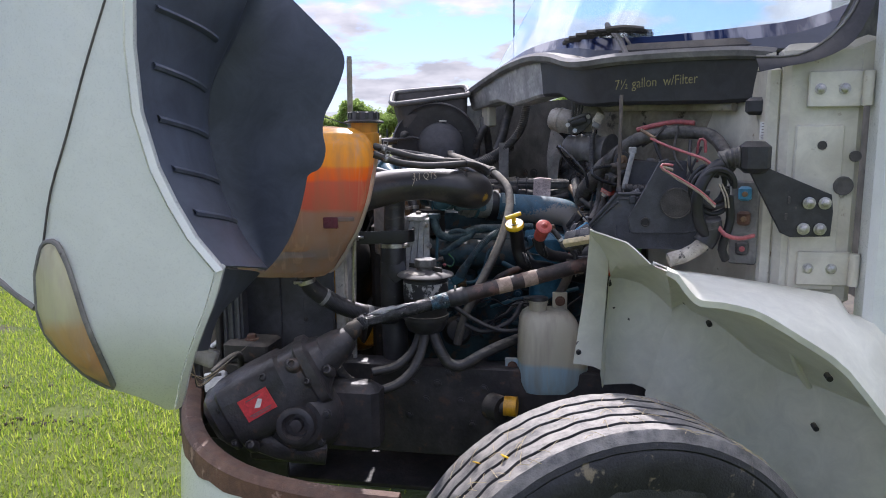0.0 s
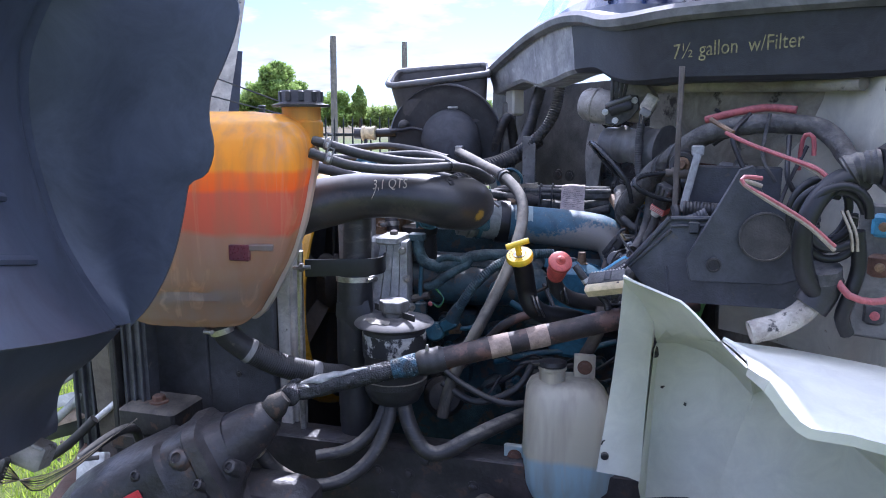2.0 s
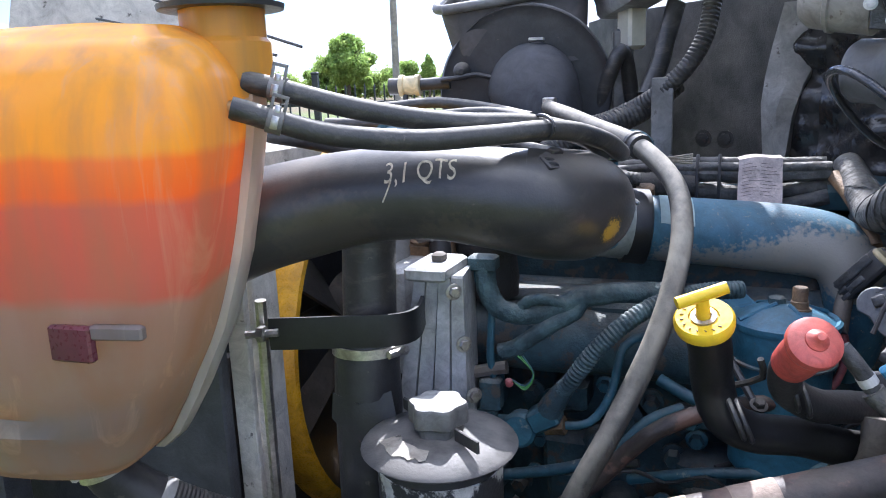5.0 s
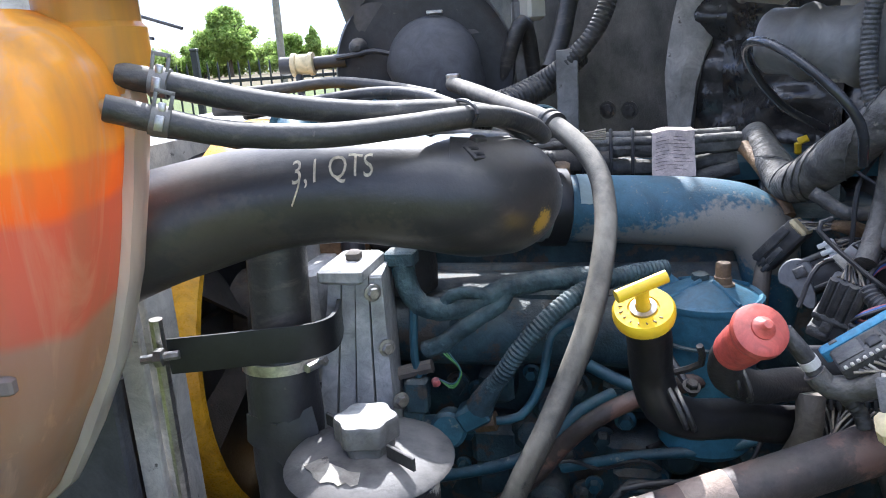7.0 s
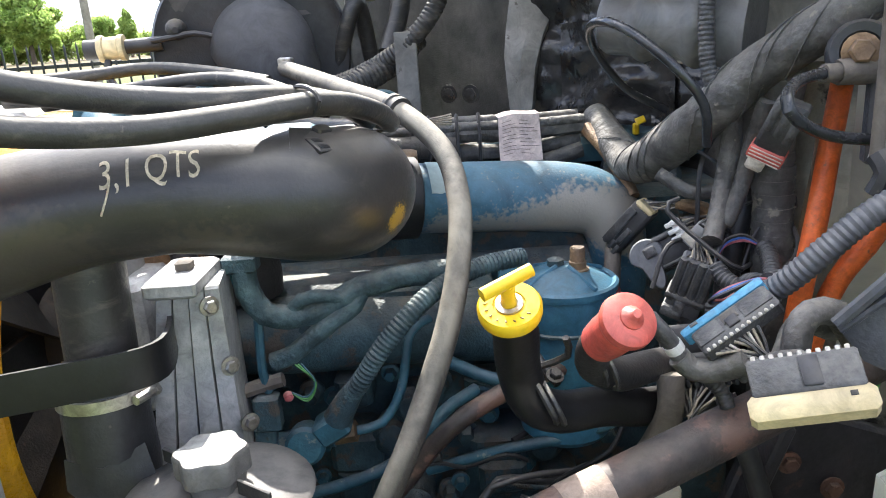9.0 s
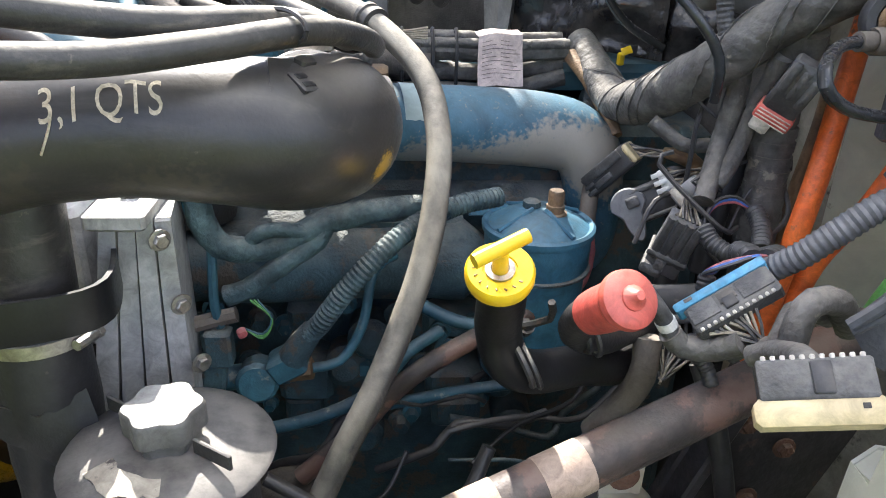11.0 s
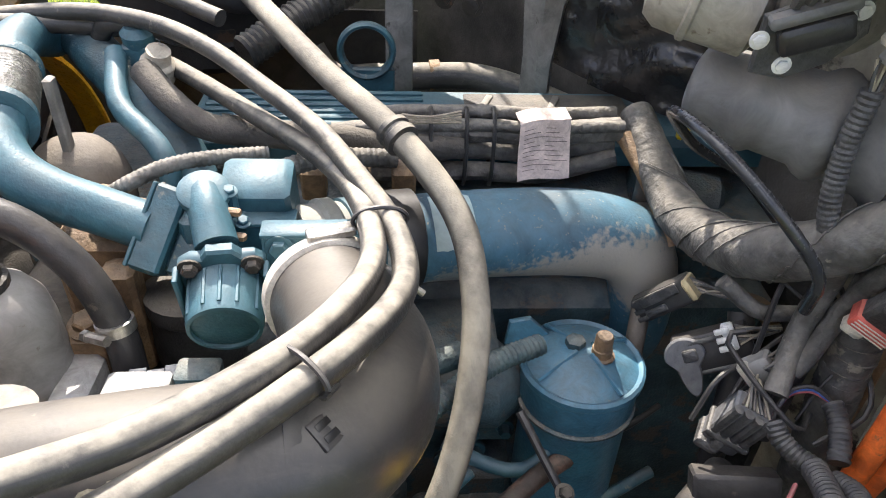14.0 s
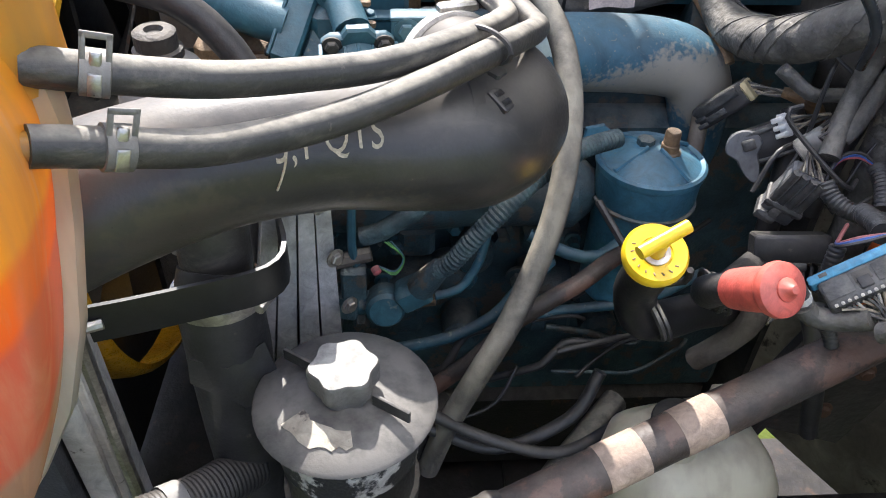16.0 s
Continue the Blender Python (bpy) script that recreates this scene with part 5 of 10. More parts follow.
# ---- radiator and cooling ----
rad = holder("radiator", (-0.6, 2.9, 0.75), "dusty dark radiator with ribbed side panels and a pale edge strip", "radiator")
part("core", Shape().box((-0.57, 3.28, 1.13), (0.20, 1.16, 0.80), bevel=0.01), M_RADGREY, rad)
part("side_panel", Shape().box((-0.545, 2.645, 1.18), (0.26, 0.03, 0.92), bevel=0.004), M_RADGREY, rad)
part("side_panel", Shape().box((-0.722, 2.53, 1.12), (0.080, 0.05, 0.82), bevel=0.006), M_RADGREY, rad)
for k in range(3):
    part("side_rib", Shape().box((-0.745 + 0.024 * k, 2.503 - 0.004 * k, 1.12), (0.008, 0.012, 0.80), bevel=0.003), M_RADGREY, rad)
part("side_post", Shape().box((-0.806, 2.54, 1.08), (0.072, 0.07, 0.80), rx=3, bevel=0.01), M_DOME, rad)
part("side_post", Shape().box((-0.885, 2.57, 1.10), (0.085, 0.05, 0.84), rx=2, bevel=0.01), M_RADGREY, rad)
for k in range(3):
    part("side_rib", Shape().box((-0.908 + 0.026 * k, 2.540 - 0.004 * k, 1.10), (0.008, 0.012, 0.82), bevel=0.003), M_RADGREY, rad)
part("side_post", Shape().box((-0.768, 2.50, 1.12), (0.018, 0.03, 0.82), bevel=0.004), M_DARKMETAL, rad)
part("back_panel", Shape().box((-0.76, 2.665, 0.92), (0.36, 0.02, 1.0), bevel=0.004), M_RADGREY, rad)
part("front_panel", Shape().box((-0.445, 2.622, 1.18), (0.115, 0.022, 0.86), bevel=0.004), M_RADGREY, rad)
part("edge_strip", Shape().box((-0.367, 2.625, 1.20), (0.034, 0.012, 0.92), bevel=0.002), M_HOODIN, rad, "pale edge strip")
part("edge_strip", Shape().box((-0.343, 2.66, 1.20), (0.012, 0.06, 0.92), bevel=0.002), M_HOODIN, rad)
part("top_tank", Shape().box((-0.50, 3.35, 1.545), (0.22, 1.1, 0.07), bevel=0.02), M_HOODIN, rad, "pale grey top tank")
part("stay_rod", Shape().tube([(-0.318, 2.60, 0.72), (-0.312, 2.585, 1.15), (-0.302, 2.57, 1.40)], 0.008, 8, 0.1), M_STEEL, rad, "steel stay rod")
part("mount_block", Shape().box((-0.655, 2.50, 0.985), (0.16, 0.13, 0.07), bevel=0.008), M_DARKMETAL, rad)
part("mount_block", Shape().box((-0.655, 2.52, 0.925), (0.22, 0.16, 0.05), bevel=0.008), M_DARKMETAL, rad)
part("mount_bolt", Shape().hexbolt((-0.655, 2.49, 1.02), (0, 0, 1), 0.016, 0.02), M_RUST, rad)
for k in range(3):
    part("panel_bolt", Shape().hexbolt((-0.49, 2.606, 1.22 - 0.16 * k), (-0.165, -0.986, 0), 0.006, 0.004), M_DARKMETAL, rad)

fan = holder("radiator_fan", (-0.40, 3.20, 0.79), "radiator fan with dark blades inside a glossy yellow outer ring", "fan")
part("hub", Shape().lathe((-0.42, 3.20, 1.18), tuple(REARWARD), [(0.10, 0), (0.10, 0.05), (0.07, 0.08), (0.02, 0.09)], 24), M_DARKMETAL, fan)
for deg in range(20, 380, 60):
    a = math.radians(deg)
    rad_v = ACROSS * math.cos(a) + UP * math.sin(a)
    tan_v = ACROSS * -math.sin(a) + UP * math.cos(a)
    base = Vector((-0.41, 3.20, 1.18))
    part("blade", Shape().sheet([[base + rad_v * r + tan_v * (u * (0.06 + 0.24 * r)) + REARWARD * (u * 0.07) for r in (0.09, 0.16, 0.24, 0.31, 0.365)] for u in (-0.5, -0.25, 0.0, 0.25, 0.5)], 0.006), M_DARKMETAL, fan)
ring_rows = []
for i in range(65):
    a = 2 * math.pi * i / 64
    rv = ACROSS * math.cos(a) + UP * math.sin(a)
    b = Vector((-0.366, 3.20, 1.18))
    ring_rows.append([b + rv * 0.400, b + REARWARD * 0.025 + rv * 0.398, b + REARWARD * 0.046 + rv * 0.393, b + REARWARD * 0.057 + rv * 0.385, b + REARWARD * 0.059 + rv * 0.376])
part("outer_ring", Shape().sheet(ring_rows, 0.006), M_FAN, fan, "glossy yellow-orange ring")
sh_rows = []
for i in range(49):
    a = 2 * math.pi * i / 48
    rv = ACROSS * math.cos(a) + UP * math.sin(a)
    b = Vector((-0.475, 3.13, 1.10))
    sh_rows.append([b + rv * 0.47, b + REARWARD * 0.02 + rv * 0.435, b + REARWARD * 0.04 + rv * 0.43, b + REARWARD * 0.055 + rv * 0.435])
shroud = holder("fan_shroud", (-0.475, 3.13, 0.63), "dark plastic fan shroud ring behind the radiator", "fan shroud")
part("ring", Shape().sheet(sh_rows, 0.004), M_BLACK, shroud)
# added plate that keeps the gap behind the fan ring dark
part("blackout_plate", Shape().box((-0.445, 2.99, 0.93), (0.016, 0.60, 0.62), rz=-9.5, bevel=0.004), M_BLACK, shroud)

tank = holder("coolant_tank", (-0.42, 2.4, 1.26), "amber stained translucent coolant tank with red fluid, black cap", "coolant tank")
LEV = [(1.262, -0.55, -0.40, 2.36, 2.43), (1.268, -0.61, -0.372, 2.325, 2.45), (1.29, -0.648, -0.345, 2.300, 2.46), (1.34, -0.668, -0.312, 2.277, 2.47), (1.42, -0.670, -0.268, 2.262, 2.475), (1.50, -0.660, -0.240, 2.257, 2.478), (1.58, -0.645, -0.222, 2.257, 2.48), (1.64, -0.63, -0.212, 2.265, 2.48), (1.685, -0.615, -0.218, 2.285, 2.478), (1.715, -0.59, -0.238, 2.315, 2.47), (1.732, -0.555, -0.275, 2.35, 2.45), (1.738, -0.48, -0.34, 2.375, 2.43)]
rings = []
levels = []
for i in range(len(LEV) - 1):
    p0, p1, p2, p3 = [np.array(LEV[min(max(i + d, 0), len(LEV) - 1)]) for d in (-1, 0, 1, 2)]
    for t in [k / 5 for k in range(5)]:
        v = 0.5 * (2 * p1 + (p2 - p0) * t + (2 * p0 - 5 * p1 + 4 * p2 - p3) * t * t + (3 * p1 - p0 - 3 * p2 + p3) * t ** 3)
        v[0] = p1[0] + (p2[0] - p1[0]) * t
        levels.append(tuple(v))
levels.append(LEV[-1])
for z, x0, x1, y0, y1 in levels:
    ring = []
    for k in range(72):
        a = 2 * math.pi * k / 72
        c, s = math.cos(a), math.sin(a)
        e = 0.62
        px = (abs(c) ** e) * (1 if c > 0 else -1)
        py = (abs(s) ** e) * (1 if s > 0 else -1)
        # the moulding is pinched by shallow upright flutes and two creases low down
        front = max(-s, 0.0) ** 0.5
        wave = 0.006 * math.sin(2.2 * px + 0.6)
        dent = 0.015 * math.exp(-((z - 1.352 - wave - 0.012 * px) / 0.012) ** 2) + 0.006 * math.exp(-((z - 1.402 + wave) / 0.009) ** 2)
        flute = 0.0028 * math.exp(-((px + 0.22) / 0.07) ** 2) + 0.0022 * math.exp(-((px + 0.55) / 0.06) ** 2)
        ring.append((0.5 * (x0 + x1) + 0.5 * (x1 - x0) * px, 0.5 * (y0 + y1) + 0.5 * (y1 - y0) * py + front * (dent + flute), z))
    rings.append(ring)
part("body", Shape().rings(rings), M_TANK, tank)
seam_pts = [(x1 + 0.002, 0.5 * (y0 + y1) + 0.035, z) for z, x0, x1, y0, y1 in LEV[1:-1]]
part("seam", Shape().sheet([[Vector(q) + Vector((-0.004, -0.004, 0)), Vector(q) + Vector((0.004, -0.003, 0)), Vector(q) + Vector((0.006, 0.004, 0)), Vector(q) + Vector((-0.002, 0.034, 0))] for q in seam_pts], 0.004), M_SEAM, tank, "pale moulding flange")
part("neck", Shape().lathe((-0.246, 2.435, 1.66), (0, 0, 1), [(0.047, 0), (0.047, 0.055), (0.043, 0.06), (0.043, 0.095)], 28), M_TANK, tank)
capm = part("cap", Shape().lathe((-0.246, 2.435, 1.748), (0, 0, 1), [(0.063, 0), (0.064, 0.005), (0.050, 0.008), (0.047, 0.012), (0.047, 0.032), (0.044, 0.036), (0.01, 0.036)], 24), M_BLACK, tank, "black screw cap")
for k in range(10):
    a = 2 * math.pi * k / 10
    part("grip", Shape().box((-0.246 + 0.047 * math.cos(a), 2.435 + 0.047 * math.sin(a), 1.771), (0.006, 0.012, 0.022), rz=math.degrees(a), bevel=0.002), M_BLACK, capm)
part("window_slot", Shape().box((-0.333, 2.2605, 1.449), (0.046, 0.010, 0.034), rz=-5, bevel=0.005), M_SLOT, tank, "dark red moulded slot")
part("window_plate", Shape().box((-0.287, 2.2625, 1.460), (0.052, 0.010, 0.014), rz=2, bevel=0.004), M_TANK, tank, "ledge beside the slot")
for y, z in ((2.417, 1.671), (2.377, 1.643)):
    part("spigot", Shape().tube([(-0.238, y - 0.010, z + 0.012), (-0.208, y - 0.006, z + 0.006)], [0.0098, 0.008], 12, 0.02), M_TANK, tank)
part("outlet", Shape().tube([(-0.45, 2.41, 1.27), (-0.445, 2.41, 1.235)], 0.024, 14, 0.02), M_TANK, tank)

def spring_clamp(c, axis, r, parent):
    """A flat spring clip round a hose end: a band, an upright open loop and a bright crimped tongue."""
    c, axis = Vector(c), Vector(axis).normalized()
    side = axis.cross(UP).normalized()
    if side.y > 0:
        side = -side
    top = side.cross(axis).normalized()
    if top.z < 0:
        top = -top
    m = Matrix((axis, top, side)).transposed().to_4x4()
    m.translation = c
    band = part("clamp", Shape().lathe(c - axis * 0.008, axis, [(r + 0.0004, 0), (r + 0.0018, 0.0005), (r + 0.0018, 0.0155), (r + 0.0004, 0.016)], 24), M_GREYSTEEL, parent, "flat steel spring clamp")
    for dx in (-0.0065, 0.0065):
        part("loop_leg", block(m, (dx, r + 0.004, r * 0.62), (0.0032, 0.020, 0.0016), 0.0005), M_GREYSTEEL, band)
    part("loop_bridge", block(m, (0, r + 0.0125, r * 0.62), (0.0162, 0.0036, 0.0016), 0.0005), M_GREYSTEEL, band)
    part("tongue", block(m, (0, r - 0.001, r * 0.72), (0.0062, 0.010, 0.004), 0.0012), M_STEEL, band, "bright crimped tongue")
    part("tongue", block(m, (0, r - 0.013, r + 0.0012), (0.0070, 0.013, 0.0022), 0.0008), M_STEEL, band)


h1 = holder("vent_hose", (-0.05, 2.46, 1.6), "dusty grey-black rubber vent hose from the coolant tank", "hose", group="tank vent hoses")
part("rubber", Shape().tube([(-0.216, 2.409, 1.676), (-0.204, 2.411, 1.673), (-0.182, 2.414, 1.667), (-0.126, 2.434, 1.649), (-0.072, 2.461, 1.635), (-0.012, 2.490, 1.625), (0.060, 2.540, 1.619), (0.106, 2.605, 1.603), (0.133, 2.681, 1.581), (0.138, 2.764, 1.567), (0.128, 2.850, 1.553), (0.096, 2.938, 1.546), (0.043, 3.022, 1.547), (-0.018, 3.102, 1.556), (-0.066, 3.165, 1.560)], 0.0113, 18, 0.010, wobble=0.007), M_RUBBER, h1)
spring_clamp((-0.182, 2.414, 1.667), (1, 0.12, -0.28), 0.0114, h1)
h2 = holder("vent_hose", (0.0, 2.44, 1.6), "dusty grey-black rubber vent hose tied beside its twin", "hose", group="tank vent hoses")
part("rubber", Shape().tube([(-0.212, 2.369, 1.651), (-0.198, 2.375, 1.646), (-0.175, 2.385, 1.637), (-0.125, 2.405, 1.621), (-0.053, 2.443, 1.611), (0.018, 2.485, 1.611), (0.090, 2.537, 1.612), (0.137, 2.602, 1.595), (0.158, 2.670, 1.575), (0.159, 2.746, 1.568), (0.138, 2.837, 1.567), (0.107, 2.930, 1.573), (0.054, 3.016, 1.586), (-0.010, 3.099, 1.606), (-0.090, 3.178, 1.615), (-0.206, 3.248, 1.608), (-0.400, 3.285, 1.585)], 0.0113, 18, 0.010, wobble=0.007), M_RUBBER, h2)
spring_clamp((-0.175, 2.385, 1.637), (1, 0.4, -0.36), 0.0114, h2)
for c, ax in (((0.070, 2.530, 1.616), (0.8, 0.6, 0)), ((0.149, 2.755, 1.568), (0, 1, -0.1))):
    c, ax = Vector(c), Vector(ax).normalized()
    side = ax.cross(UP).normalized()
    loop = [c + side * (0.0250 * math.cos(t)) + UP * (0.0130 * math.sin(t)) for t in [2 * math.pi * i / 16 for i in range(16)]]
    part("cable_tie", Shape().tube(loop, 0.0021, 6, 0.006, close=True), M_BLACK, h2, "black cable tie")
charge = holder("charge_air_pipe", (-0.1, 2.52, 1.47), "dusty black moulded charge-air pipe with chalk writing", "pipe")
AX = [(-0.47, 2.47, 1.445), (-0.36, 2.485, 1.478), (-0.27, 2.50, 1.514), (-0.205, 2.515, 1.530), (-0.133, 2.522, 1.543), (-0.055, 2.525, 1.546), (0.02, 2.528, 1.538), (0.068, 2.545, 1.528), (0.103, 2.585, 1.520), (0.114, 2.64, 1.513), (0.105, 2.70, 1.506), (0.096, 2.745, 1.500)]
RD = [0.060, 0.061, 0.0605, 0.0585, 0.0545, 0.0535, 0.0575, 0.0625, 0.065, 0.062, 0.057, 0.055]
part("elbow_pipe", Shape().tube(AX, RD, 40, 0.010), M_PIPE, charge)
ax_end = (Vector(AX[-1]) - Vector(AX[-3])).normalized()
part("end_clamp", Shape().lathe(Vector(AX[-1]) - ax_end * 0.016, ax_end, [(0.0565, 0), (0.060, 0.002), (0.060, 0.016), (0.0565, 0.018)], 36), M_PALEPLUG, charge, "pale V-band clamp")
part("clamp_latch", Shape().box((0.104, 2.752, 1.561), (0.044, 0.016, 0.010), rz=8, bevel=0.003), M_STEEL, charge)
part("latch_screw", Shape().tube([(0.15, 2.74, 1.525), (0.185, 2.725, 1.500)], 0.0035, 8, 0.02), M_STEEL, charge)


def pipe_at(x, a, lift=0.001):
    """A point on the charge-air pipe's skin at x, a radians above its near side."""
    xs = [p[0] for p in AX[:9]]
    yc, zc = (float(np.interp(x, xs, [p[k] for p in AX[:9]])) for k in (1, 2))
    r = float(np.interp(x, xs, RD[:9])) + lift
    return Vector((x, yc - r * math.cos(a), zc + r * math.sin(a)))


v, f = letters("3,1 QTS", 0.036)
mid = (min(q[0] for q in v) + max(q[0] for q in v)) / 2
part("chalk_writing", Shape().add([pipe_at(-0.056 + (x - mid) * 0.66, 0.40 + (y + 0.06 * (x - mid) + 0.0012 * math.sin(x * 160)) / 0.055, 0.0014) for x, y, _ in v], f), M_CHALK, charge, "pale chalk writing")
part("scratch", Shape().tube([pipe_at(-0.088, 0.42), pipe_at(-0.090, 0.28), pipe_at(-0.094, 0.10), pipe_at(-0.097, -0.02)], 0.0009, 4, 0.008), M_CHALK, charge)

boss = part("clip_boss", Shape().sheet([[pipe_at(0.056 + 0.050 * u, a, 0.0055 * (1 - u) ** 0.6 * (1 if a > 0.62 else 0.1) - 0.001) for u in (0, 0.2, 0.45, 0.7, 1)] for a in (1.35, 1.15, 0.95, 0.8, 0.68, 0.60)], 0.003), M_PIPE, charge)
m = along(pipe_at(0.070, 0.84, 0.0075), pipe_at(0.092, 0.84, 0.0075), pipe_at(0.081, 0.84, 0.05) - pipe_at(0.081, 0.84, 0.0))
part("clip_frame", block(m, (0, 0, 0), (0.019, 0.021, 0.005), 0.001), M_BLACK, boss)
for y in (-0.0045, 0.0045):
    part("clip_slot", block(m, (0.0, y, 0.0028), (0.012, 0.005, 0.001), 0.0003), M_CLEANBLACK, boss)
part("clip_tab", block(along(pipe_at(0.070, 1.20, 0.004), pipe_at(0.090, 1.20, 0.004), pipe_at(0.08, 1.2, 0.05) - pipe_at(0.08, 1.2, 0.0)), (0.006, 0, 0), (0.018, 0.012, 0.010), 0.003), M_PIPE, charge)

rhose = holder("radiator_hose", (-0.17, 2.62, 0.9), "black upper radiator hose with steel clamps and torn tape", "radiator hose")
part("upper_hose", Shape().tube([(-0.168, 2.64, 1.50), (-0.170, 2.63, 1.42), (-0.172, 2.625, 1.345)], 0.0365, 22, 0.03), M_RUBBER, rhose)
part("lower_hose", Shape().tube([(-0.172, 2.622, 1.352), (-0.174, 2.617, 1.335), (-0.176, 2.612, 1.25), (-0.175, 2.606, 1.10), (-0.17, 2.60, 0.95), (-0.16, 2.62, 0.84)], [0.040, 0.044, 0.046, 0.046, 0.046, 0.046], 22, 0.03, wobble=0.03), M_BLACK, rhose)
band_clamp((-0.174, 2.619, 1.325), (0, 0.05, 1), 0.0478, 0.014, (0.85, -0.5, 0), rhose)
tear = Shape().sheet([[(-0.215, 2.580, 1.27), (-0.175, 2.565, 1.262), (-0.135, 2.585, 1.275)], [(-0.218, 2.578, 1.235), (-0.172, 2.560, 1.215), (-0.125, 2.57, 1.24)], [(-0.214, 2.582, 1.225), (-0.165, 2.562, 1.20), (-0.118, 2.565, 1.225)]], 0.002)
part("torn_tape", tear, M_BLACK, rhose, "torn black tape")
strap = []
for q in spline([(-0.285, 2.556, 1.360), (-0.24, 2.560, 1.361), (-0.18, 2.568, 1.362), (-0.135, 2.576, 1.362), (-0.112, 2.590, 1.362), (-0.104, 2.615, 1.362), (-0.108, 2.66, 1.362), (-0.118, 2.71, 1.362)], 0.012):
    strap.append([q + Vector((0, 0, 0.021)), q + Vector((0, -0.002, 0.0)), q + Vector((0, 0, -0.021))])
hb = holder("hose_bracket", (-0.2, 2.57, 1.36), "black bent steel strap bracket bolted beside the radiator", "bracket")
part("strap", Shape().sheet(strap, 0.005), M_CLEANBLACK, hb)
part("bolt", Shape().tube([(-0.312, 2.540, 1.362), (-0.270, 2.548, 1.364)], 0.0055, 8, 0.02).lathe((-0.296, 2.543, 1.363), (1, 0.05, 0), [(0.011, 0), (0.011, 0.009), (0.009, 0.010)], 6), M_STEEL, hb)

alt = holder("finned_housing", (-0.06, 2.72, 1.15), "ribbed cast aluminium housing behind the power steering reservoir", "housing")
for k in range(4):
    al = Shape()
    x0 = -0.165 + 0.030 * k
    al.prism([(x0, 1.13), (x0 + 0.027, 1.13), (x0 * 0.5 - 0.034 + 0.016 + 0.002 * k, 1.41), (x0 * 0.5 - 0.034 + 0.002 * k, 1.41)], Matrix(((1, 0, 0, 0), (0, 0, 1, 2.665 + 0.004 * (k % 2)), (0, 1, 0, 0), (0, 0, 0, 1))), 0.10, 0.003)
    part("fin", al, M_ALU, alt)
part("lid", Shape().box((-0.092, 2.70, 1.415), (0.06, 0.10, 0.02), bevel=0.004), M_ALU, alt)
for k in range(3):
    part("bolt", Shape().hexbolt((-0.062 + 0.012 * k, 2.662, 1.39 - 0.075 * k), (0.5, -0.8, 0), 0.008, 0.008), M_STEEL, alt)
part("top_fitting", Shape().box((-0.088, 2.70, 1.430), (0.018, 0.02, 0.014), bevel=0.004), M_DOME, alt)

ps = holder("power_steering_reservoir", (-0.058, 2.52, 1.0), "black power steering reservoir, dusty flat lid, pale hexagonal cap", "reservoir")
PC = Vector((-0.058, 2.522, 0))
part("can", Shape().lathe(PC + UP * 1.03, (0, 0, 1), [(0.03, 0), (0.06, 0.015), (0.073, 0.04), (0.073, 0.12), (0.076, 0.125), (0.076, 0.195), (0.080, 0.20), (0.080, 0.212)], 32), M_BLACK, ps)
part("pale_band", Shape().lathe(PC + UP * 1.165, (0, 0, 1), [(0.0745, 0), (0.0775, 0.002), (0.0775, 0.05), (0.0745, 0.052)], 32), M_SCUFF, ps, "pale band scuffed to black")
part("lid", Shape().lathe(PC + UP * 1.234, (0, 0, 1), [(0.080, 0), (0.094, 0.001), (0.097, 0.004), (0.094, 0.008), (0.070, 0.015), (0.045, 0.020), (0.01, 0.020)], 40), M_LIDMETAL, ps, "dusty flat black lid")
capz = 1.252
hx = []
for i in range(48):
    a = 2 * math.pi * i / 48
    hx.append((0.0345 + 0.0028 * math.cos(6 * a), a))
rings = []
for s, z in ((0.80, 0.0), (0.84, 0.012), (1.0, 0.016), (1.0, 0.036), (0.94, 0.040), (0.3, 0.041)):
    rings.append([PC + Vector((r * s * math.cos(a), r * s * math.sin(a), capz + z)) for r, a in hx])
part("cap", Shape().rings(rings), M_CAPSHADE, ps, "hexagonal cap with a pale dusty top and painted-in shade on its sides")
for sgn in (-1, 1):
    d = Vector((0.72, -0.69, 0)) * sgn
    part("cap_tab", Shape().box(PC + d * 0.058 + UP * 1.262, (0.045, 0.004, 0.016), rz=-43.8, bevel=0.001), M_LIDMETAL, ps)
tr_ = random.Random(8)
torn = []
for i in range(13):
    a = 3.55 + 1.15 * i / 12
    r0, r1 = 0.047 + 0.003 * tr_.random() + 0.006 * (i / 12) ** 2, 0.072 + 0.006 * tr_.random() - 0.010 * abs(i / 12 - 0.4)
    torn.append([PC + Vector((r * math.cos(a), r * math.sin(a), 1.2541 + 0.0008 - (r - 0.045) * 0.20)) for r in (r0, 0.5 * (r0 + r1), r1)])
part("torn_sticker", Shape().sheet(torn, 0.0006), M_SLEEVE, ps, "torn cream sticker")
part("mount_ring", Shape().lathe(PC + UP * 1.085, (0, 0, 1), [(0.074, 0), (0.079, 0.001), (0.079, 0.016), (0.074, 0.017)], 28), M_DARKMETAL, ps)

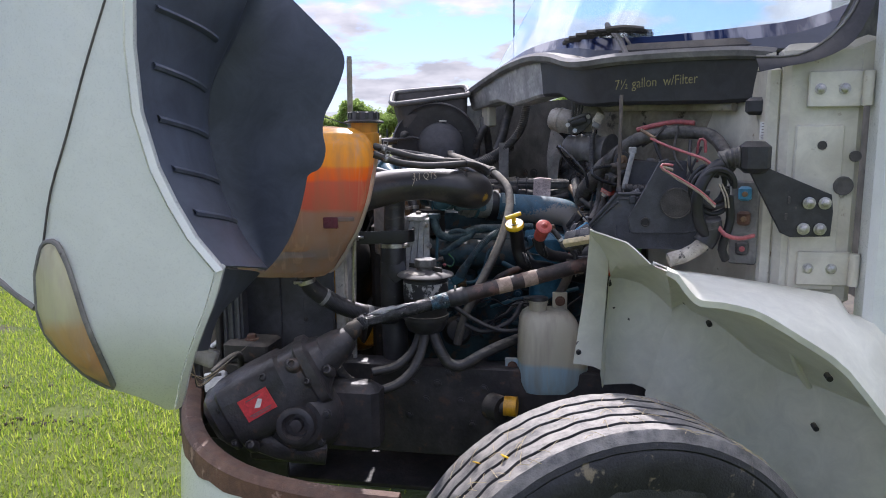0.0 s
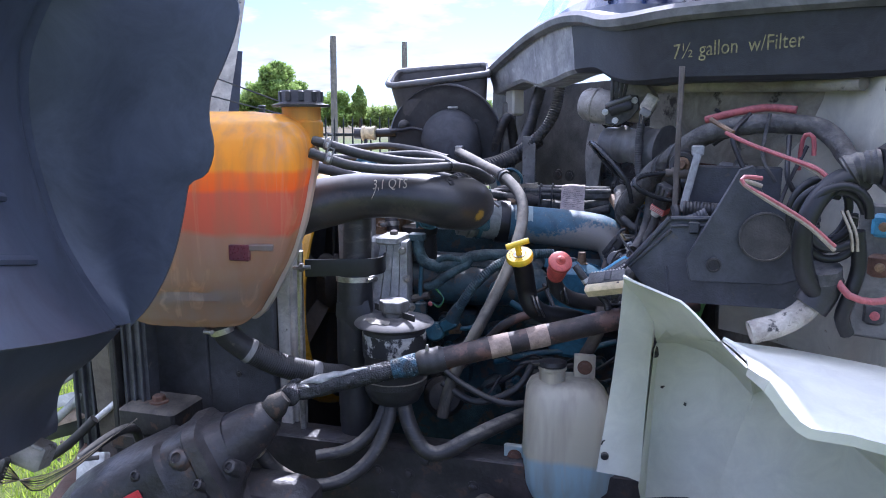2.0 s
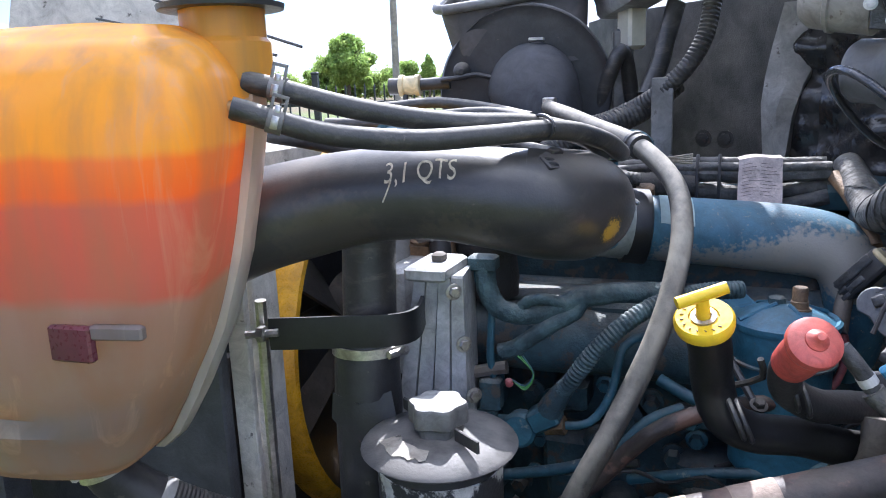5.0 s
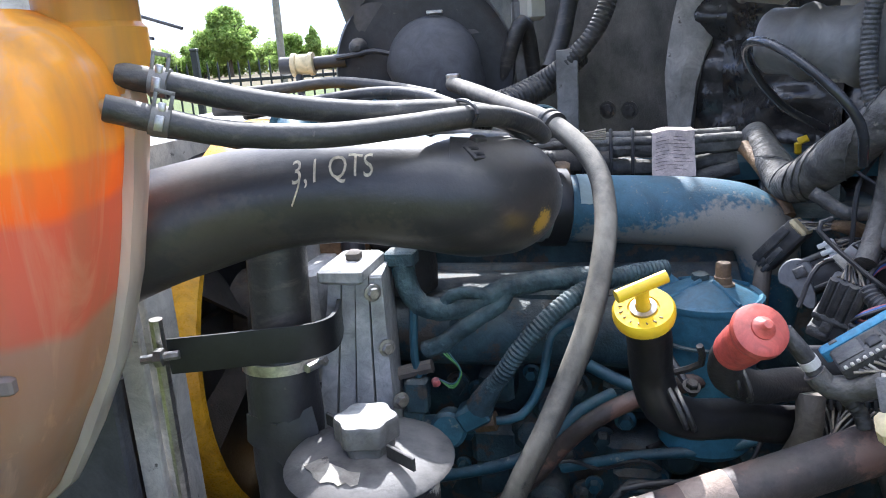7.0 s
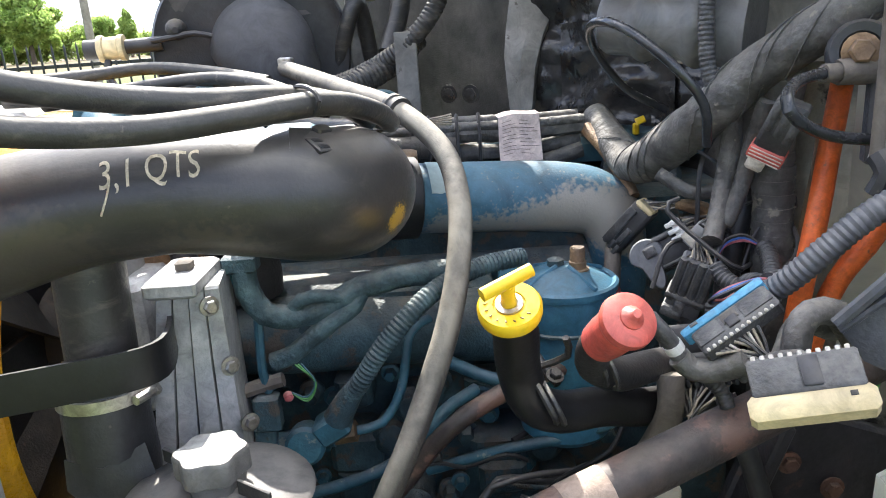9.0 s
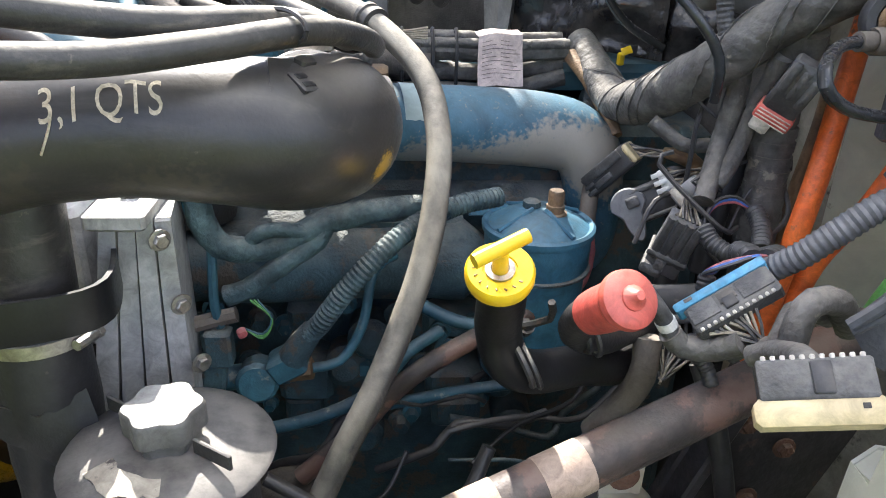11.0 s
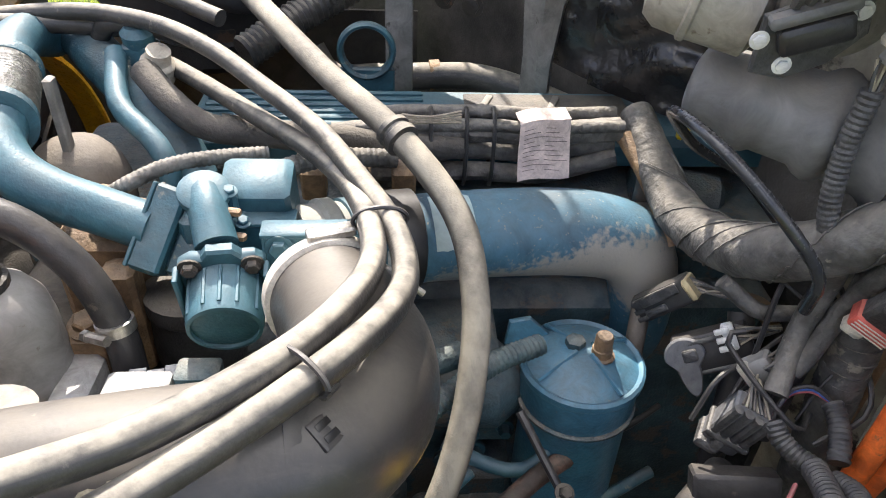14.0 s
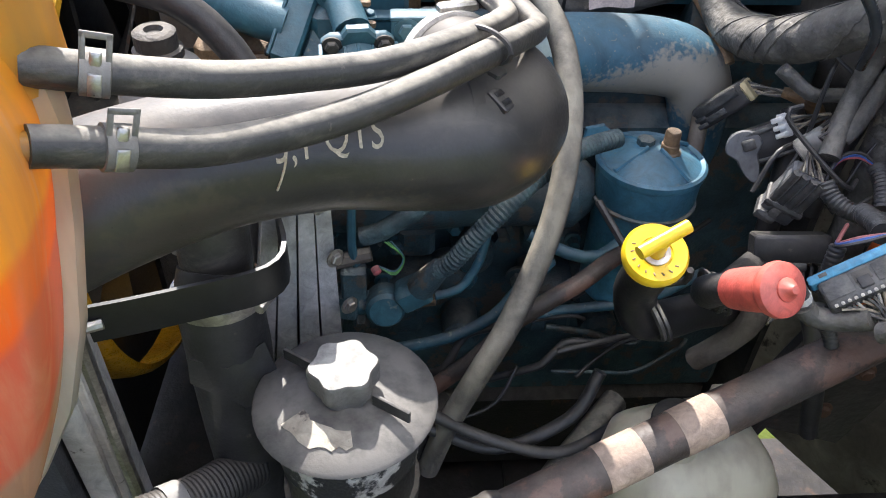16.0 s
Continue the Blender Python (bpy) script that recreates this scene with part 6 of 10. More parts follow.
for nm, pts, r, lab in (("return_hose", [(-0.06, 2.50, 1.05), (-0.068, 2.47, 1.0), (-0.10, 2.43, 0.93), (-0.16, 2.40, 0.885), (-0.24, 2.38, 0.875), (-0.31, 2.36, 0.92), (-0.34, 2.34, 0.97)], 0.0165, "grey dusty power steering return hose"),
                        ("return_hose", [(-0.075, 2.53, 1.05), (-0.10, 2.50, 0.98), (-0.16, 2.47, 0.93), (-0.24, 2.45, 0.915)], 0.0155, "grey dusty power steering return hose"),
                        ("suction_hose", [(-0.035, 2.50, 1.05), (-0.015, 2.47, 1.0), (0.02, 2.455, 0.945), (0.065, 2.46, 0.935), (0.13, 2.48, 0.965), (0.22, 2.55, 0.985), (0.34, 2.64, 1.0)], 0.019, "dark rubber suction hose below the reservoir")):
    hose(nm, pts, r, M_RUBBER, lab)
lh = holder("lower_tank_hose", (-0.38, 2.45, 1.05), "black rubber hose with a pale paint mark below the coolant tank", "hose")
part("hose", Shape().tube([(-0.447, 2.408, 1.255), (-0.435, 2.415, 1.225), (-0.415, 2.428, 1.200), (-0.395, 2.44, 1.18)], 0.029, 18, 0.012, wobble=0.03), M_BLACK, lh)
part("ribbed_length", Shape().tube([(-0.398, 2.438, 1.183), (-0.33, 2.475, 1.135), (-0.25, 2.52, 1.10), (-0.17, 2.58, 1.075)], 0.0288, 18, 0.004, ribs=0.0055, depth=0.035), M_BLACK, lh)
part("torn_mark", Shape().tube([(-0.398, 2.4365, 1.1845), (-0.388, 2.442, 1.1765)], 0.0303, 14, 0.004, wobble=0.04, caps=False), M_BOTTLE, lh, "torn pale tape")
band_clamp((-0.443, 2.410, 1.240), (0.25, 0.1, -1), 0.0285, 0.014, (-0.6, -0.8, 0), lh)
part("white_mark", Shape().tube([(-0.268, 2.510, 1.1080), (-0.250, 2.521, 1.1005)], 0.0300, 18, 0.02, caps=False), M_BOTTLE, lh, "pale paint band")

# ---- engine ----
engine = holder("engine", (0.2, 3.1, 0.7), "grimy blue-green diesel engine with a ribbed valve cover", "engine")
part("block", Shape().box((0.24, 3.10, 1.02), (0.98, 0.36, 0.62), bevel=0.02), M_BLUEDIRT, engine)
part("head", Shape().box((0.24, 3.11, 1.345), (0.98, 0.30, 0.13), bevel=0.012), M_BLUEDIRT, engine)
vcb = Vector((-0.05, 3.20, 1.44))
prof = [(-0.075, 0.0), (-0.075, 0.028), (-0.066, 0.036), (0.07, 0.036), (0.085, 0.024), (0.09, -0.05)]
vrows = []
for k in range(60):
    s = k * 0.0140
    rib = 0.004 if (k % 2 and s < 0.30) else 0.0
    vrows.append([vcb + REARWARD * s + ACROSS * a + UP * h for a, h in prof])
part("valve_cover", Shape().sheet(vrows, -0.004), M_TEAL, engine, "pale teal valve cover")
for k in range(7):
    a = -0.062 + 0.020 * k
    part("cover_rib", Shape().box(vcb + REARWARD * 0.165 + ACROSS * a + UP * 0.040, (0.31, 0.009, 0.010), bevel=0.003), M_TEAL, engine)
part("cover_plate", Shape().box(vcb + REARWARD * 0.50 + UP * 0.038, (0.24, 0.125, 0.008), bevel=0.003), M_DARKMETAL, engine, "dark dirty cover plate")
for k in (0.40, 0.50):
    part("plate_stripe", Shape().box(vcb + REARWARD * k + UP * 0.0435, (0.010, 0.11, 0.003), rz=-30, bevel=0.001), M_GREYSTEEL, engine)
le = vcb + REARWARD * 0.235 + ACROSS * 0.125 + UP * 0.03
ring = [le + REARWARD * (0.040 * math.cos(a)) + UP * (0.052 + 0.040 * math.sin(a)) for a in [math.pi * 2 * i / 20 for i in range(20)]]
part("lifting_eye", Shape().tube(ring, 0.011, 8, 0.01, squash=0.5, close=True).box(le, (0.085, 0.012, 0.05), bevel=0.004), M_BLUE, engine, "blue lifting eye")
man = Shape().tube([(-0.115, 2.865, 1.27), (-0.09, 2.86, 1.272), (0.05, 2.855, 1.262), (0.18, 2.845, 1.258), (0.30, 2.82, 1.262), (0.33, 2.815, 1.262)], [0.035, 0.052, 0.056, 0.052, 0.056, 0.03], 18, 0.03, wobble=0.06)
man.box((0.10, 2.90, 1.30), (0.42, 0.10, 0.06), bevel=0.015)
part("fuel_manifold", man, M_BLUEDIRT, engine, "dusty cast manifold")
part("boss", Shape().lathe((0.035, 2.82, 1.285), (-0.2, -0.95, 0.15), [(0.030, 0), (0.030, 0.012), (0.022, 0.014), (0.020, 0.004), (0.012, 0.004), (0.010, 0.016), (0.002, 0.017)], 18), M_BLUEDIRT, engine)
er = random.Random(12)
for k in range(26):
    x = -0.13 + 0.66 * (k % 9) / 9 + er.uniform(-0.02, 0.02)
    z = (1.14, 1.05, 0.97)[k // 9] + er.uniform(-0.03, 0.03)
    y = 2.925 - 0.167 * x
    if k % 3 == 0:
        part("side_casting", Shape().box((x, y, z), (er.uniform(0.05, 0.10), er.uniform(0.05, 0.12), er.uniform(0.05, 0.10)), bevel=0.01), M_BLUEDIRT, engine)
    elif k % 3 == 1:
        part("side_plug", Shape().lathe((x, y, z), (-0.165, -0.986, er.uniform(-0.2, 0.3)), [(0.032, -0.03), (0.032, 0.035), (0.024, 0.042), (0.02, 0.05), (0.002, 0.052)], 16), M_BLUEDIRT, engine)
    else:
        part("side_bolt", Shape().hexbolt((x, y - 0.01, z), (-0.165, -0.986, 0), 0.014, 0.03), M_BLUEDIRT, engine)
part("front_case", Shape().box((-0.20, 3.05, 1.05), (0.10, 0.42, 0.66), bevel=0.02), M_DARKMETAL, engine)
part("oil_pan", Shape().box((0.24, 3.08, 0.60), (0.95, 0.34, 0.26), bevel=0.03), M_DARKMETAL, engine)

# fuel line fitting and thin pipes on the engine's side
fit = holder("fuel_line_fitting", (0.02, 2.74, 1.13), "dusty blue fuel line fitting with brass nuts", "pipe fitting")
part("body", Shape().tube([(-0.045, 2.765, 1.145), (0.055, 2.745, 1.160)], 0.0165, 14, 0.02), M_BLUE, fit)
part("knob", Shape().lathe((0.018, 2.752, 1.152), (-0.1, -0.97, 0.2), [(0.026, -0.01), (0.027, 0.022), (0.022, 0.028), (0.002, 0.029)], 18), M_BLUE, fit)
for p, q in (((-0.075, 2.772, 1.140), (-0.045, 2.765, 1.145)), ((0.055, 2.745, 1.160), (0.085, 2.738, 1.165))):
    part("nut", Shape().tube([p, q], 0.0145, 6, 0.03), M_GOLD, fit)
for nm, pts, r, m, lab in (
        ("fuel_pipe", [(-0.075, 2.772, 1.14), (-0.105, 2.772, 1.13), (-0.115, 2.77, 1.10), (-0.11, 2.77, 1.06)], 0.006, M_BLUE, "thin blue steel fuel pipe"),
        ("fuel_pipe", [(0.085, 2.738, 1.165), (0.12, 2.74, 1.17), (0.15, 2.75, 1.21), (0.17, 2.77, 1.28), (0.20, 2.79, 1.29)], 0.0065, M_BLUE, "thin blue steel fuel pipe"),
        ("fuel_pipe", [(-0.07, 2.73, 1.075), (0.02, 2.715, 1.095), (0.10, 2.70, 1.120), (0.16, 2.70, 1.150), (0.20, 2.71, 1.19), (0.25, 2.74, 1.20)], 0.0085, M_BLUE, "blue steel fuel pipe along the engine"),
        ("fuel_pipe", [(0.22, 2.76, 1.235), (0.27, 2.735, 1.215), (0.31, 2.72, 1.215), (0.36, 2.74, 1.23)], 0.009, M_TEAL, "pale blue painted steel pipe"),
        ("fuel_pipe", [(0.18, 2.78, 1.06), (0.28, 2.74, 1.10), (0.40, 2.72, 1.12), (0.5, 2.74, 1.14)], 0.008, M_BLUE, "blue steel pipe low on engine"),
        ("coolant_pipe", [(0.06, 2.66, 1.06), (0.13, 2.66, 1.12), (0.171, 2.663, 1.165), (0.211, 2.655, 1.205), (0.26, 2.663, 1.226), (0.32, 2.70, 1.225), (0.40, 2.74, 1.22)], 0.0120, M_SHAFT, "dusty brown metal coolant pipe")):
    hose(nm, pts, r, m, lab, "pipe")

# wiring on the engine's side
loom = holder("engine_wiring", (0.05, 2.77, 1.2), "tape-wrapped engine wiring with dusty grey plugs", "wiring")
part("branch", Shape().tube([(-0.03, 2.745, 1.405), (-0.028, 2.742, 1.375), (-0.010, 2.738, 1.345), (0.03, 2.74, 1.335), (0.075, 2.745, 1.345), (0.11, 2.75, 1.36), (0.17, 2.76, 1.365), (0.24, 2.78, 1.36)], 0.0155, 12, 0.012, wobble=0.12), M_TEALTAPE, loom)
part("branch", Shape().tube([(0.11, 2.75, 1.36), (0.10, 2.742, 1.34), (0.07, 2.735, 1.325), (0.04, 2.735, 1.305), (0.015, 2.74, 1.285), (-0.01, 2.745, 1.275)], 0.0125, 12, 0.012, wobble=0.12), M_TEALTAPE, loom)
part("branch", Shape().tube([(0.02, 2.74, 1.34), (0.035, 2.735, 1.358), (0.06, 2.735, 1.36), (0.085, 2.74, 1.352)], 0.009, 10, 0.012, wobble=0.12), M_TEALTAPE, loom)
part("plug", Shape().box((-0.032, 2.745, 1.412), (0.042, 0.03, 0.022), bevel=0.003), M_BLUEDIRT, loom)
for i in range(4):
    part("wire", Shape().tube([(-0.045 + 0.008 * i, 2.74, 1.402), (-0.042 + 0.007 * i, 2.738, 1.385), (-0.03 + 0.003 * i, 2.738, 1.37)], 0.0018, 5, 0.01), M_TEAL, loom)
part("conduit", Shape().tube([(0.083, 2.715, 1.230), (0.098, 2.70, 1.255), (0.125, 2.695, 1.295), (0.165, 2.70, 1.335), (0.21, 2.72, 1.36), (0.27, 2.75, 1.37), (0.33, 2.77, 1.37)], 0.0125, 12, 0.01, ribs=0.006, depth=0.12), M_TEALTAPE, loom)
part("conduit_plug", Shape().tube([(0.087, 2.715, 1.236), (0.070, 2.722, 1.208), (0.062, 2.727, 1.192)], [0.014, 0.018, 0.019], 10, 0.02), M_BLUEDIRT, loom)
part("conduit_plug", Shape().box((0.055, 2.735, 1.180), (0.044, 0.04, 0.034), ry=-30, bevel=0.004), M_BLUE, loom)
part("lead", Shape().tube([(-0.02, 2.738, 1.345), (-0.022, 2.735, 1.315), (-0.024, 2.733, 1.27), (-0.02, 2.735, 1.24)], 0.0058, 8, 0.015), M_TEAL, loom, "teal lead")
part("lead_plug", Shape().box((-0.024, 2.735, 1.212), (0.032, 0.026, 0.050), bevel=0.004), M_BLUEDIRT, loom)
part("lead_plug", Shape().box((-0.033, 2.74, 1.170), (0.028, 0.026, 0.044), ry=8, bevel=0.004), M_BLUEDIRT, loom)
part("sensor", Shape().tube([(-0.085, 2.745, 1.225), (-0.05, 2.74, 1.243), (0.0, 2.735, 1.255)], [0.004, 0.010, 0.010], 8, 0.02), M_DOME, loom)
part("red_tip", Shape().lathe((0.003, 2.728, 1.236), (0.3, -0.9, -0.3), [(0.006, 0), (0.006, 0.008), (0.003, 0.010)], 10), M_WIRERED, loom)
for k in range(3):
    part("wire", Shape().tube([(0.008, 2.728, 1.238), (0.028, 2.722, 1.232 - 0.003 * k), (0.040, 2.725, 1.25), (0.025 - 0.004 * k, 2.73, 1.275)], 0.0014, 5, 0.006), M_GREEN if k else M_TEAL, loom)

# air intake behind the elbow
intake = holder("intake_pipe", (0.3, 2.88, 1.3), "large blue painted intake pipe streaked with grey dust", "intake pipe")
IN = [(0.150, 2.898, 1.441), (0.210, 2.908, 1.433), (0.323, 2.919, 1.422), (0.421, 2.918, 1.412), (0.474, 2.906, 1.402), (0.502, 2.893, 1.378), (0.512, 2.885, 1.33), (0.515, 2.89, 1.26), (0.515, 2.92, 1.20)]
part("pipe", Shape().tube(IN, [0.056, 0.057, 0.059, 0.060, 0.058, 0.054, 0.048, 0.046, 0.045], 40, 0.010, squash=0.90), M_BLUEPIPE, intake)
part("sleeve", Shape().lathe((0.168, 2.901, 1.438), (1, 0.12, -0.09), [(0.0560, 0), (0.0600, 0.002), (0.0600, 0.038), (0.0560, 0.040)], 36), M_CLEANBLACK, intake)
lab = []
for i in range(9):
    x = 0.226 + 0.050 * i / 8
    yc, zc, rr = 2.910 + 0.09 * (x - 0.226), 1.4315 - 0.10 * (x - 0.226), 0.0588
    lab.append([(x, yc - rr * math.cos(a), zc + 0.90 * rr * math.sin(a)) for a in [0.35 + 1.35 * k / 10 + 0.04 * math.sin(3 * i) for k in range(11)]])
part("pale_patch", Shape().sheet(lab, 0.0012), M_MINT, intake, "pale mint patch on the intake pipe")
part("throttle_body", Shape().lathe((0.066, 2.862, 1.458), (0.95, 0.26, -0.15), [(0.046, 0), (0.055, 0.004), (0.055, 0.028), (0.060, 0.032), (0.060, 0.046), (0.055, 0.050), (0.055, 0.112)], 36), M_DUSTTEAL, intake, "dusty pale throttle body")
part("rib_band", Shape().lathe((0.120, 2.877, 1.449), (0.95, 0.26, -0.15), [(0.0555, 0), (0.0585, 0.001), (0.0585, 0.010), (0.0555, 0.011)], 36), M_TEAL, intake)
part("flange", Shape().box((0.100, 2.790, 1.482), (0.120, 0.012, 0.105), rz=-8, bevel=0.004), M_TEAL, intake)
part("flange_lip", Shape().box((0.100, 2.796, 1.535), (0.120, 0.026, 0.006), rz=-8, bevel=0.002), M_TEAL, intake)
for x, z in ((0.057, 1.522), (0.147, 1.525), (0.057, 1.44), (0.147, 1.44)):
    part("flange_bolt", Shape().hexbolt((x, 2.784 - 0.14 * (x - 0.100), z), (-0.15, -0.98, 0), 0.010, 0.009), M_TEAL, intake)

egr = holder("egr_valve", (0.0, 2.80, 1.40), "pale teal cast valve with a short actuator motor", "valve")
mo = Vector((0.002, 2.795, 1.478))
md = Vector((-0.05, -0.97, -0.24)).normalized()
mu = md.cross(UP).normalized()
mw = mu.cross(md)
MF = Matrix((-mu, mw, md)).transposed().to_4x4()
MF.translation = mo
part("motor_flange", Shape().prism([(-0.042, 0.028), (-0.040, 0.038), (-0.030, 0.045), (-0.018, 0.045), (-0.012, 0.054), (0.012, 0.054), (0.020, 0.045), (0.032, 0.045), (0.041, 0.037), (0.042, 0.026), (0.043, -0.038), (0.034, -0.050), (-0.034, -0.050), (-0.043, -0.038)], MF @ Matrix.Translation((0, 0, -0.012)), 0.014, 0.003), M_TEAL, egr)
for sx in (-1, 1):
    part("flange_edge", block(MF, (sx * 0.0415, -0.004, 0.010), (0.005, 0.082, 0.020), 0.002), M_TEAL, egr)
mot = part("motor", Shape().lathe(mo, md, [(0.030, -0.004), (0.0375, 0.0), (0.0378, 0.012), (0.0362, 0.046), (0.0350, 0.051), (0.0315, 0.0515), (0.0315, 0.047)], 40), M_TEAL, egr, "short cylindrical actuator motor")
part("end_cap", Shape().lathe(mo + md * 0.044, md, [(0.0312, 0), (0.0312, 0.003), (0.028, 0.0042), (0.001, 0.0042)], 32), M_BLUE, mot, "dark recessed end cap")
for a in (0.55, 1.15, 1.57, 2.0, 2.6):
    c = (mu * math.cos(a) + mw * math.sin(a))
    part("motor_rib", Shape().tube([mo + md * 0.004 + c * 0.0376, mo + md * 0.044 + c * 0.0362], 0.0022, 6, 0.03), M_TEAL, mot)
for x in (-0.029, 0.029):
    part("flange_bolt", Shape().hexbolt(MF @ Vector((x, 0.036, 0.002)), md, 0.0078, 0.009), M_DARKMETAL, egr)
part("neck", Shape().tube([(-0.014, 2.872, 1.540), (-0.009, 2.842, 1.541), (-0.002, 2.806, 1.520)], [0.023, 0.0195, 0.021], 18, 0.01), M_TEAL, egr)
part("neck_collar", Shape().lathe((-0.012, 2.856, 1.545), (0.05, -0.35, 0.93), [(0.024, 0), (0.0255, 0.003), (0.0255, 0.011), (0.020, 0.014), (0.001, 0.015)], 22), M_TEAL, egr)
for p in ((0.014, 2.832, 1.540), (0.017, 2.815, 1.522)):
    part("tab", Shape().box(p, (0.018, 0.008, 0.008), rz=-20, bevel=0.002), M_GOLD, egr, "small rusty tab")
part("valve_body", Shape().box((-0.004, 2.885, 1.480), (0.080, 0.075, 0.10), bevel=0.014), M_BLUE, egr)
lx = Vector((0.030, -0.012, -0.009)).normalized()
lz = Vector((0.032, 0.047, 0.067))
lz = (lz - lx * lz.dot(lx)).normalized()
ML = Matrix((lx, lz.cross(lx), lz)).transposed().to_4x4()
ML.translation = Vector((-0.064, 2.855, 1.513))
part("tube_flange", block(ML, (0, 0.035, 0), (0.034, 0.07, 0.092), 0.004), M_BLUE, egr)
part("tube_flange", block(ML, (0.032, 0.047, -0.002), (0.030, 0.066, 0.078), 0.004), M_BLUE, egr)
part("edge_trim", block(ML, (-0.0165, 0.002, 0.0), (0.004, 0.008, 0.090), 0.0015), M_TEAL, egr)
for z in (-0.034, 0.034):
    part("bolt", Shape().hexbolt(ML @ Vector((-0.017, 0.03, z)), -lx, 0.009, 0.010), M_DARKMETAL, egr)
part("cube", Shape().box((0.040, 2.888, 1.518), (0.072, 0.058, 0.072), rx=14, bevel=0.006), M_TEAL, egr)
part("cube", Shape().box((0.006, 2.868, 1.524), (0.030, 0.034, 0.050), bevel=0.004), M_BLUE, egr)
part("cube", Shape().box((0.036, 2.852, 1.492), (0.076, 0.026, 0.052), bevel=0.004), M_BLUE, egr)
part("cube_edge", Shape().box((0.036, 2.850, 1.519), (0.078, 0.028, 0.005), bevel=0.002), M_TEAL, egr)
for p in ((0.012, 2.852, 1.551), (0.022, 2.838, 1.523)):
    part("cube_bolt", Shape().hexbolt(p, (0.1, -0.3, 0.95), 0.006, 0.006), M_TEAL, egr)
part("lower_casting", Shape().lathe((-0.045, 2.87, 1.33), (0, 0, 1), [(0.05, 0), (0.052, 0.03), (0.048, 0.07), (0.052, 0.075), (0.052, 0.095), (0.03, 0.10)], 24), M_DARKMETAL, egr)

tube_ = holder("egr_tube", (-0.16, 2.93, 1.47), "blue painted steel tube with a braided flexible section", "pipe")
part("bend", Shape().tube([(-0.070, 2.873, 1.502), (-0.117, 2.892, 1.515), (-0.165, 2.905, 1.533), (-0.200, 2.925, 1.550), (-0.219, 2.955, 1.566), (-0.222, 2.985, 1.576)], [0.0255, 0.0255, 0.026, 0.027, 0.028, 0.029], 24, 0.012), M_TEAL, tube_)
bdir = Vector((-0.15, 0.98, 0.05)).normalized()
b0 = Vector((-0.222, 2.98, 1.576))
part("collar", Shape().lathe(b0, bdir, [(0.031, 0), (0.040, 0.003), (0.040, 0.016), (0.036, 0.02)], 28), M_BLUE, tube_)
part("braid", Shape().tube([b0 + bdir * 0.015, b0 + bdir * 0.07, b0 + bdir * 0.125], 0.037, 28, 0.004, ribs=0.007, depth=0.07), M_BRAID, tube_, "braided steel sleeve")
part("collar", Shape().lathe(b0 + bdir * 0.12, bdir, [(0.038, 0), (0.040, 0.004), (0.040, 0.018), (0.033, 0.022)], 28), M_BLUE, tube_)
part("upper_bend", Shape().tube([b0 + bdir * 0.135, b0 + bdir * 0.19, (-0.25, 3.24, 1.58), (-0.24, 3.32, 1.55)], 0.029, 20, 0.012), M_TEAL, tube_)
part("support", Shape().box((-0.172, 3.02, 1.55), (0.010, 0.016, 0.12), bevel=0.002), M_GREYSTEEL, tube_)
hose("crossover_pipe", [(-0.21, 3.32, 1.56), (-0.17, 3.25, 1.545), (-0.11, 3.16, 1.515), (-0.07, 3.10, 1.48), (-0.05, 3.07, 1.44)], 0.032, M_BLUE, "dark blue painted coolant pipe behind the valve", "pipe", sides=20)
thing("thermostat_dome", Shape().lathe((-0.175, 3.04, 1.44), (0, -0.1, 1), [(0.06, 0), (0.060, 0.03), (0.054, 0.055), (0.040, 0.075), (0.02, 0.086), (0.001, 0.089)], 26), M_DOME, "dusty brown domed casting at the engine's front", "casting")
thing("front_bracket", Shape().box((-0.13, 2.94, 1.42), (0.10, 0.10, 0.12), bevel=0.012).hexbolt((-0.125, 2.93, 1.485), (0, 0, 1), 0.014, 0.035).box((-0.11, 2.86, 1.40), (0.035, 0.035, 0.14), bevel=0.006), M_GOLD, "brown cast bracket with a tall stud", "bracket")
thing("front_bolt_plate", Shape().box((-0.14, 2.82, 1.38), (0.05, 0.05, 0.10), bevel=0.006).hexbolt((-0.14, 2.815, 1.43), (0, -0.2, 1), 0.014, 0.014), M_GOLD, "brown bracket with a hexagon bolt", "bracket")
thing("belt_bracket", Shape().box((-0.15, 2.76, 1.33), (0.035, 0.12, 0.16), bevel=0.006), M_ALU, "pale aluminium bracket below the pipe", "bracket")

bot = holder("receiver_drier", (-0.205, 2.79, 1.25), "smooth grey metal cylinder with a screwed top cap", "cylinder")
BC = Vector((-0.207, 2.80, 1.27))
part("body", Shape().lathe(BC, (0, -0.06, 1), [(0.05, 0), (0.052, 0.02), (0.052, 0.19), (0.049, 0.215), (0.040, 0.232), (0.028, 0.242), (0.022, 0.246)], 30), M_BOTTLE, bot)
part("cap", Shape().lathe(BC + Vector((0, -0.0145, 0.244)), (0, -0.06, 1), [(0.026, 0), (0.026, 0.008), (0.022, 0.010), (0.022, 0.026), (0.018, 0.029), (0.010, 0.029), (0.008, 0.024), (0.001, 0.024)], 22), M_DARKMETAL, bot)
ch = holder("coolant_hose", (-0.26, 2.845, 1.40), "black rubber coolant hose beside the grey cylinder", "hose")
COOL = [(-0.42, 2.90, 1.60), (-0.33, 2.86, 1.59), (-0.26, 2.845, 1.575), (-0.185, 2.835, 1.55), (-0.135, 2.82, 1.50), (-0.11, 2.80, 1.44), (-0.105, 2.79, 1.38)]
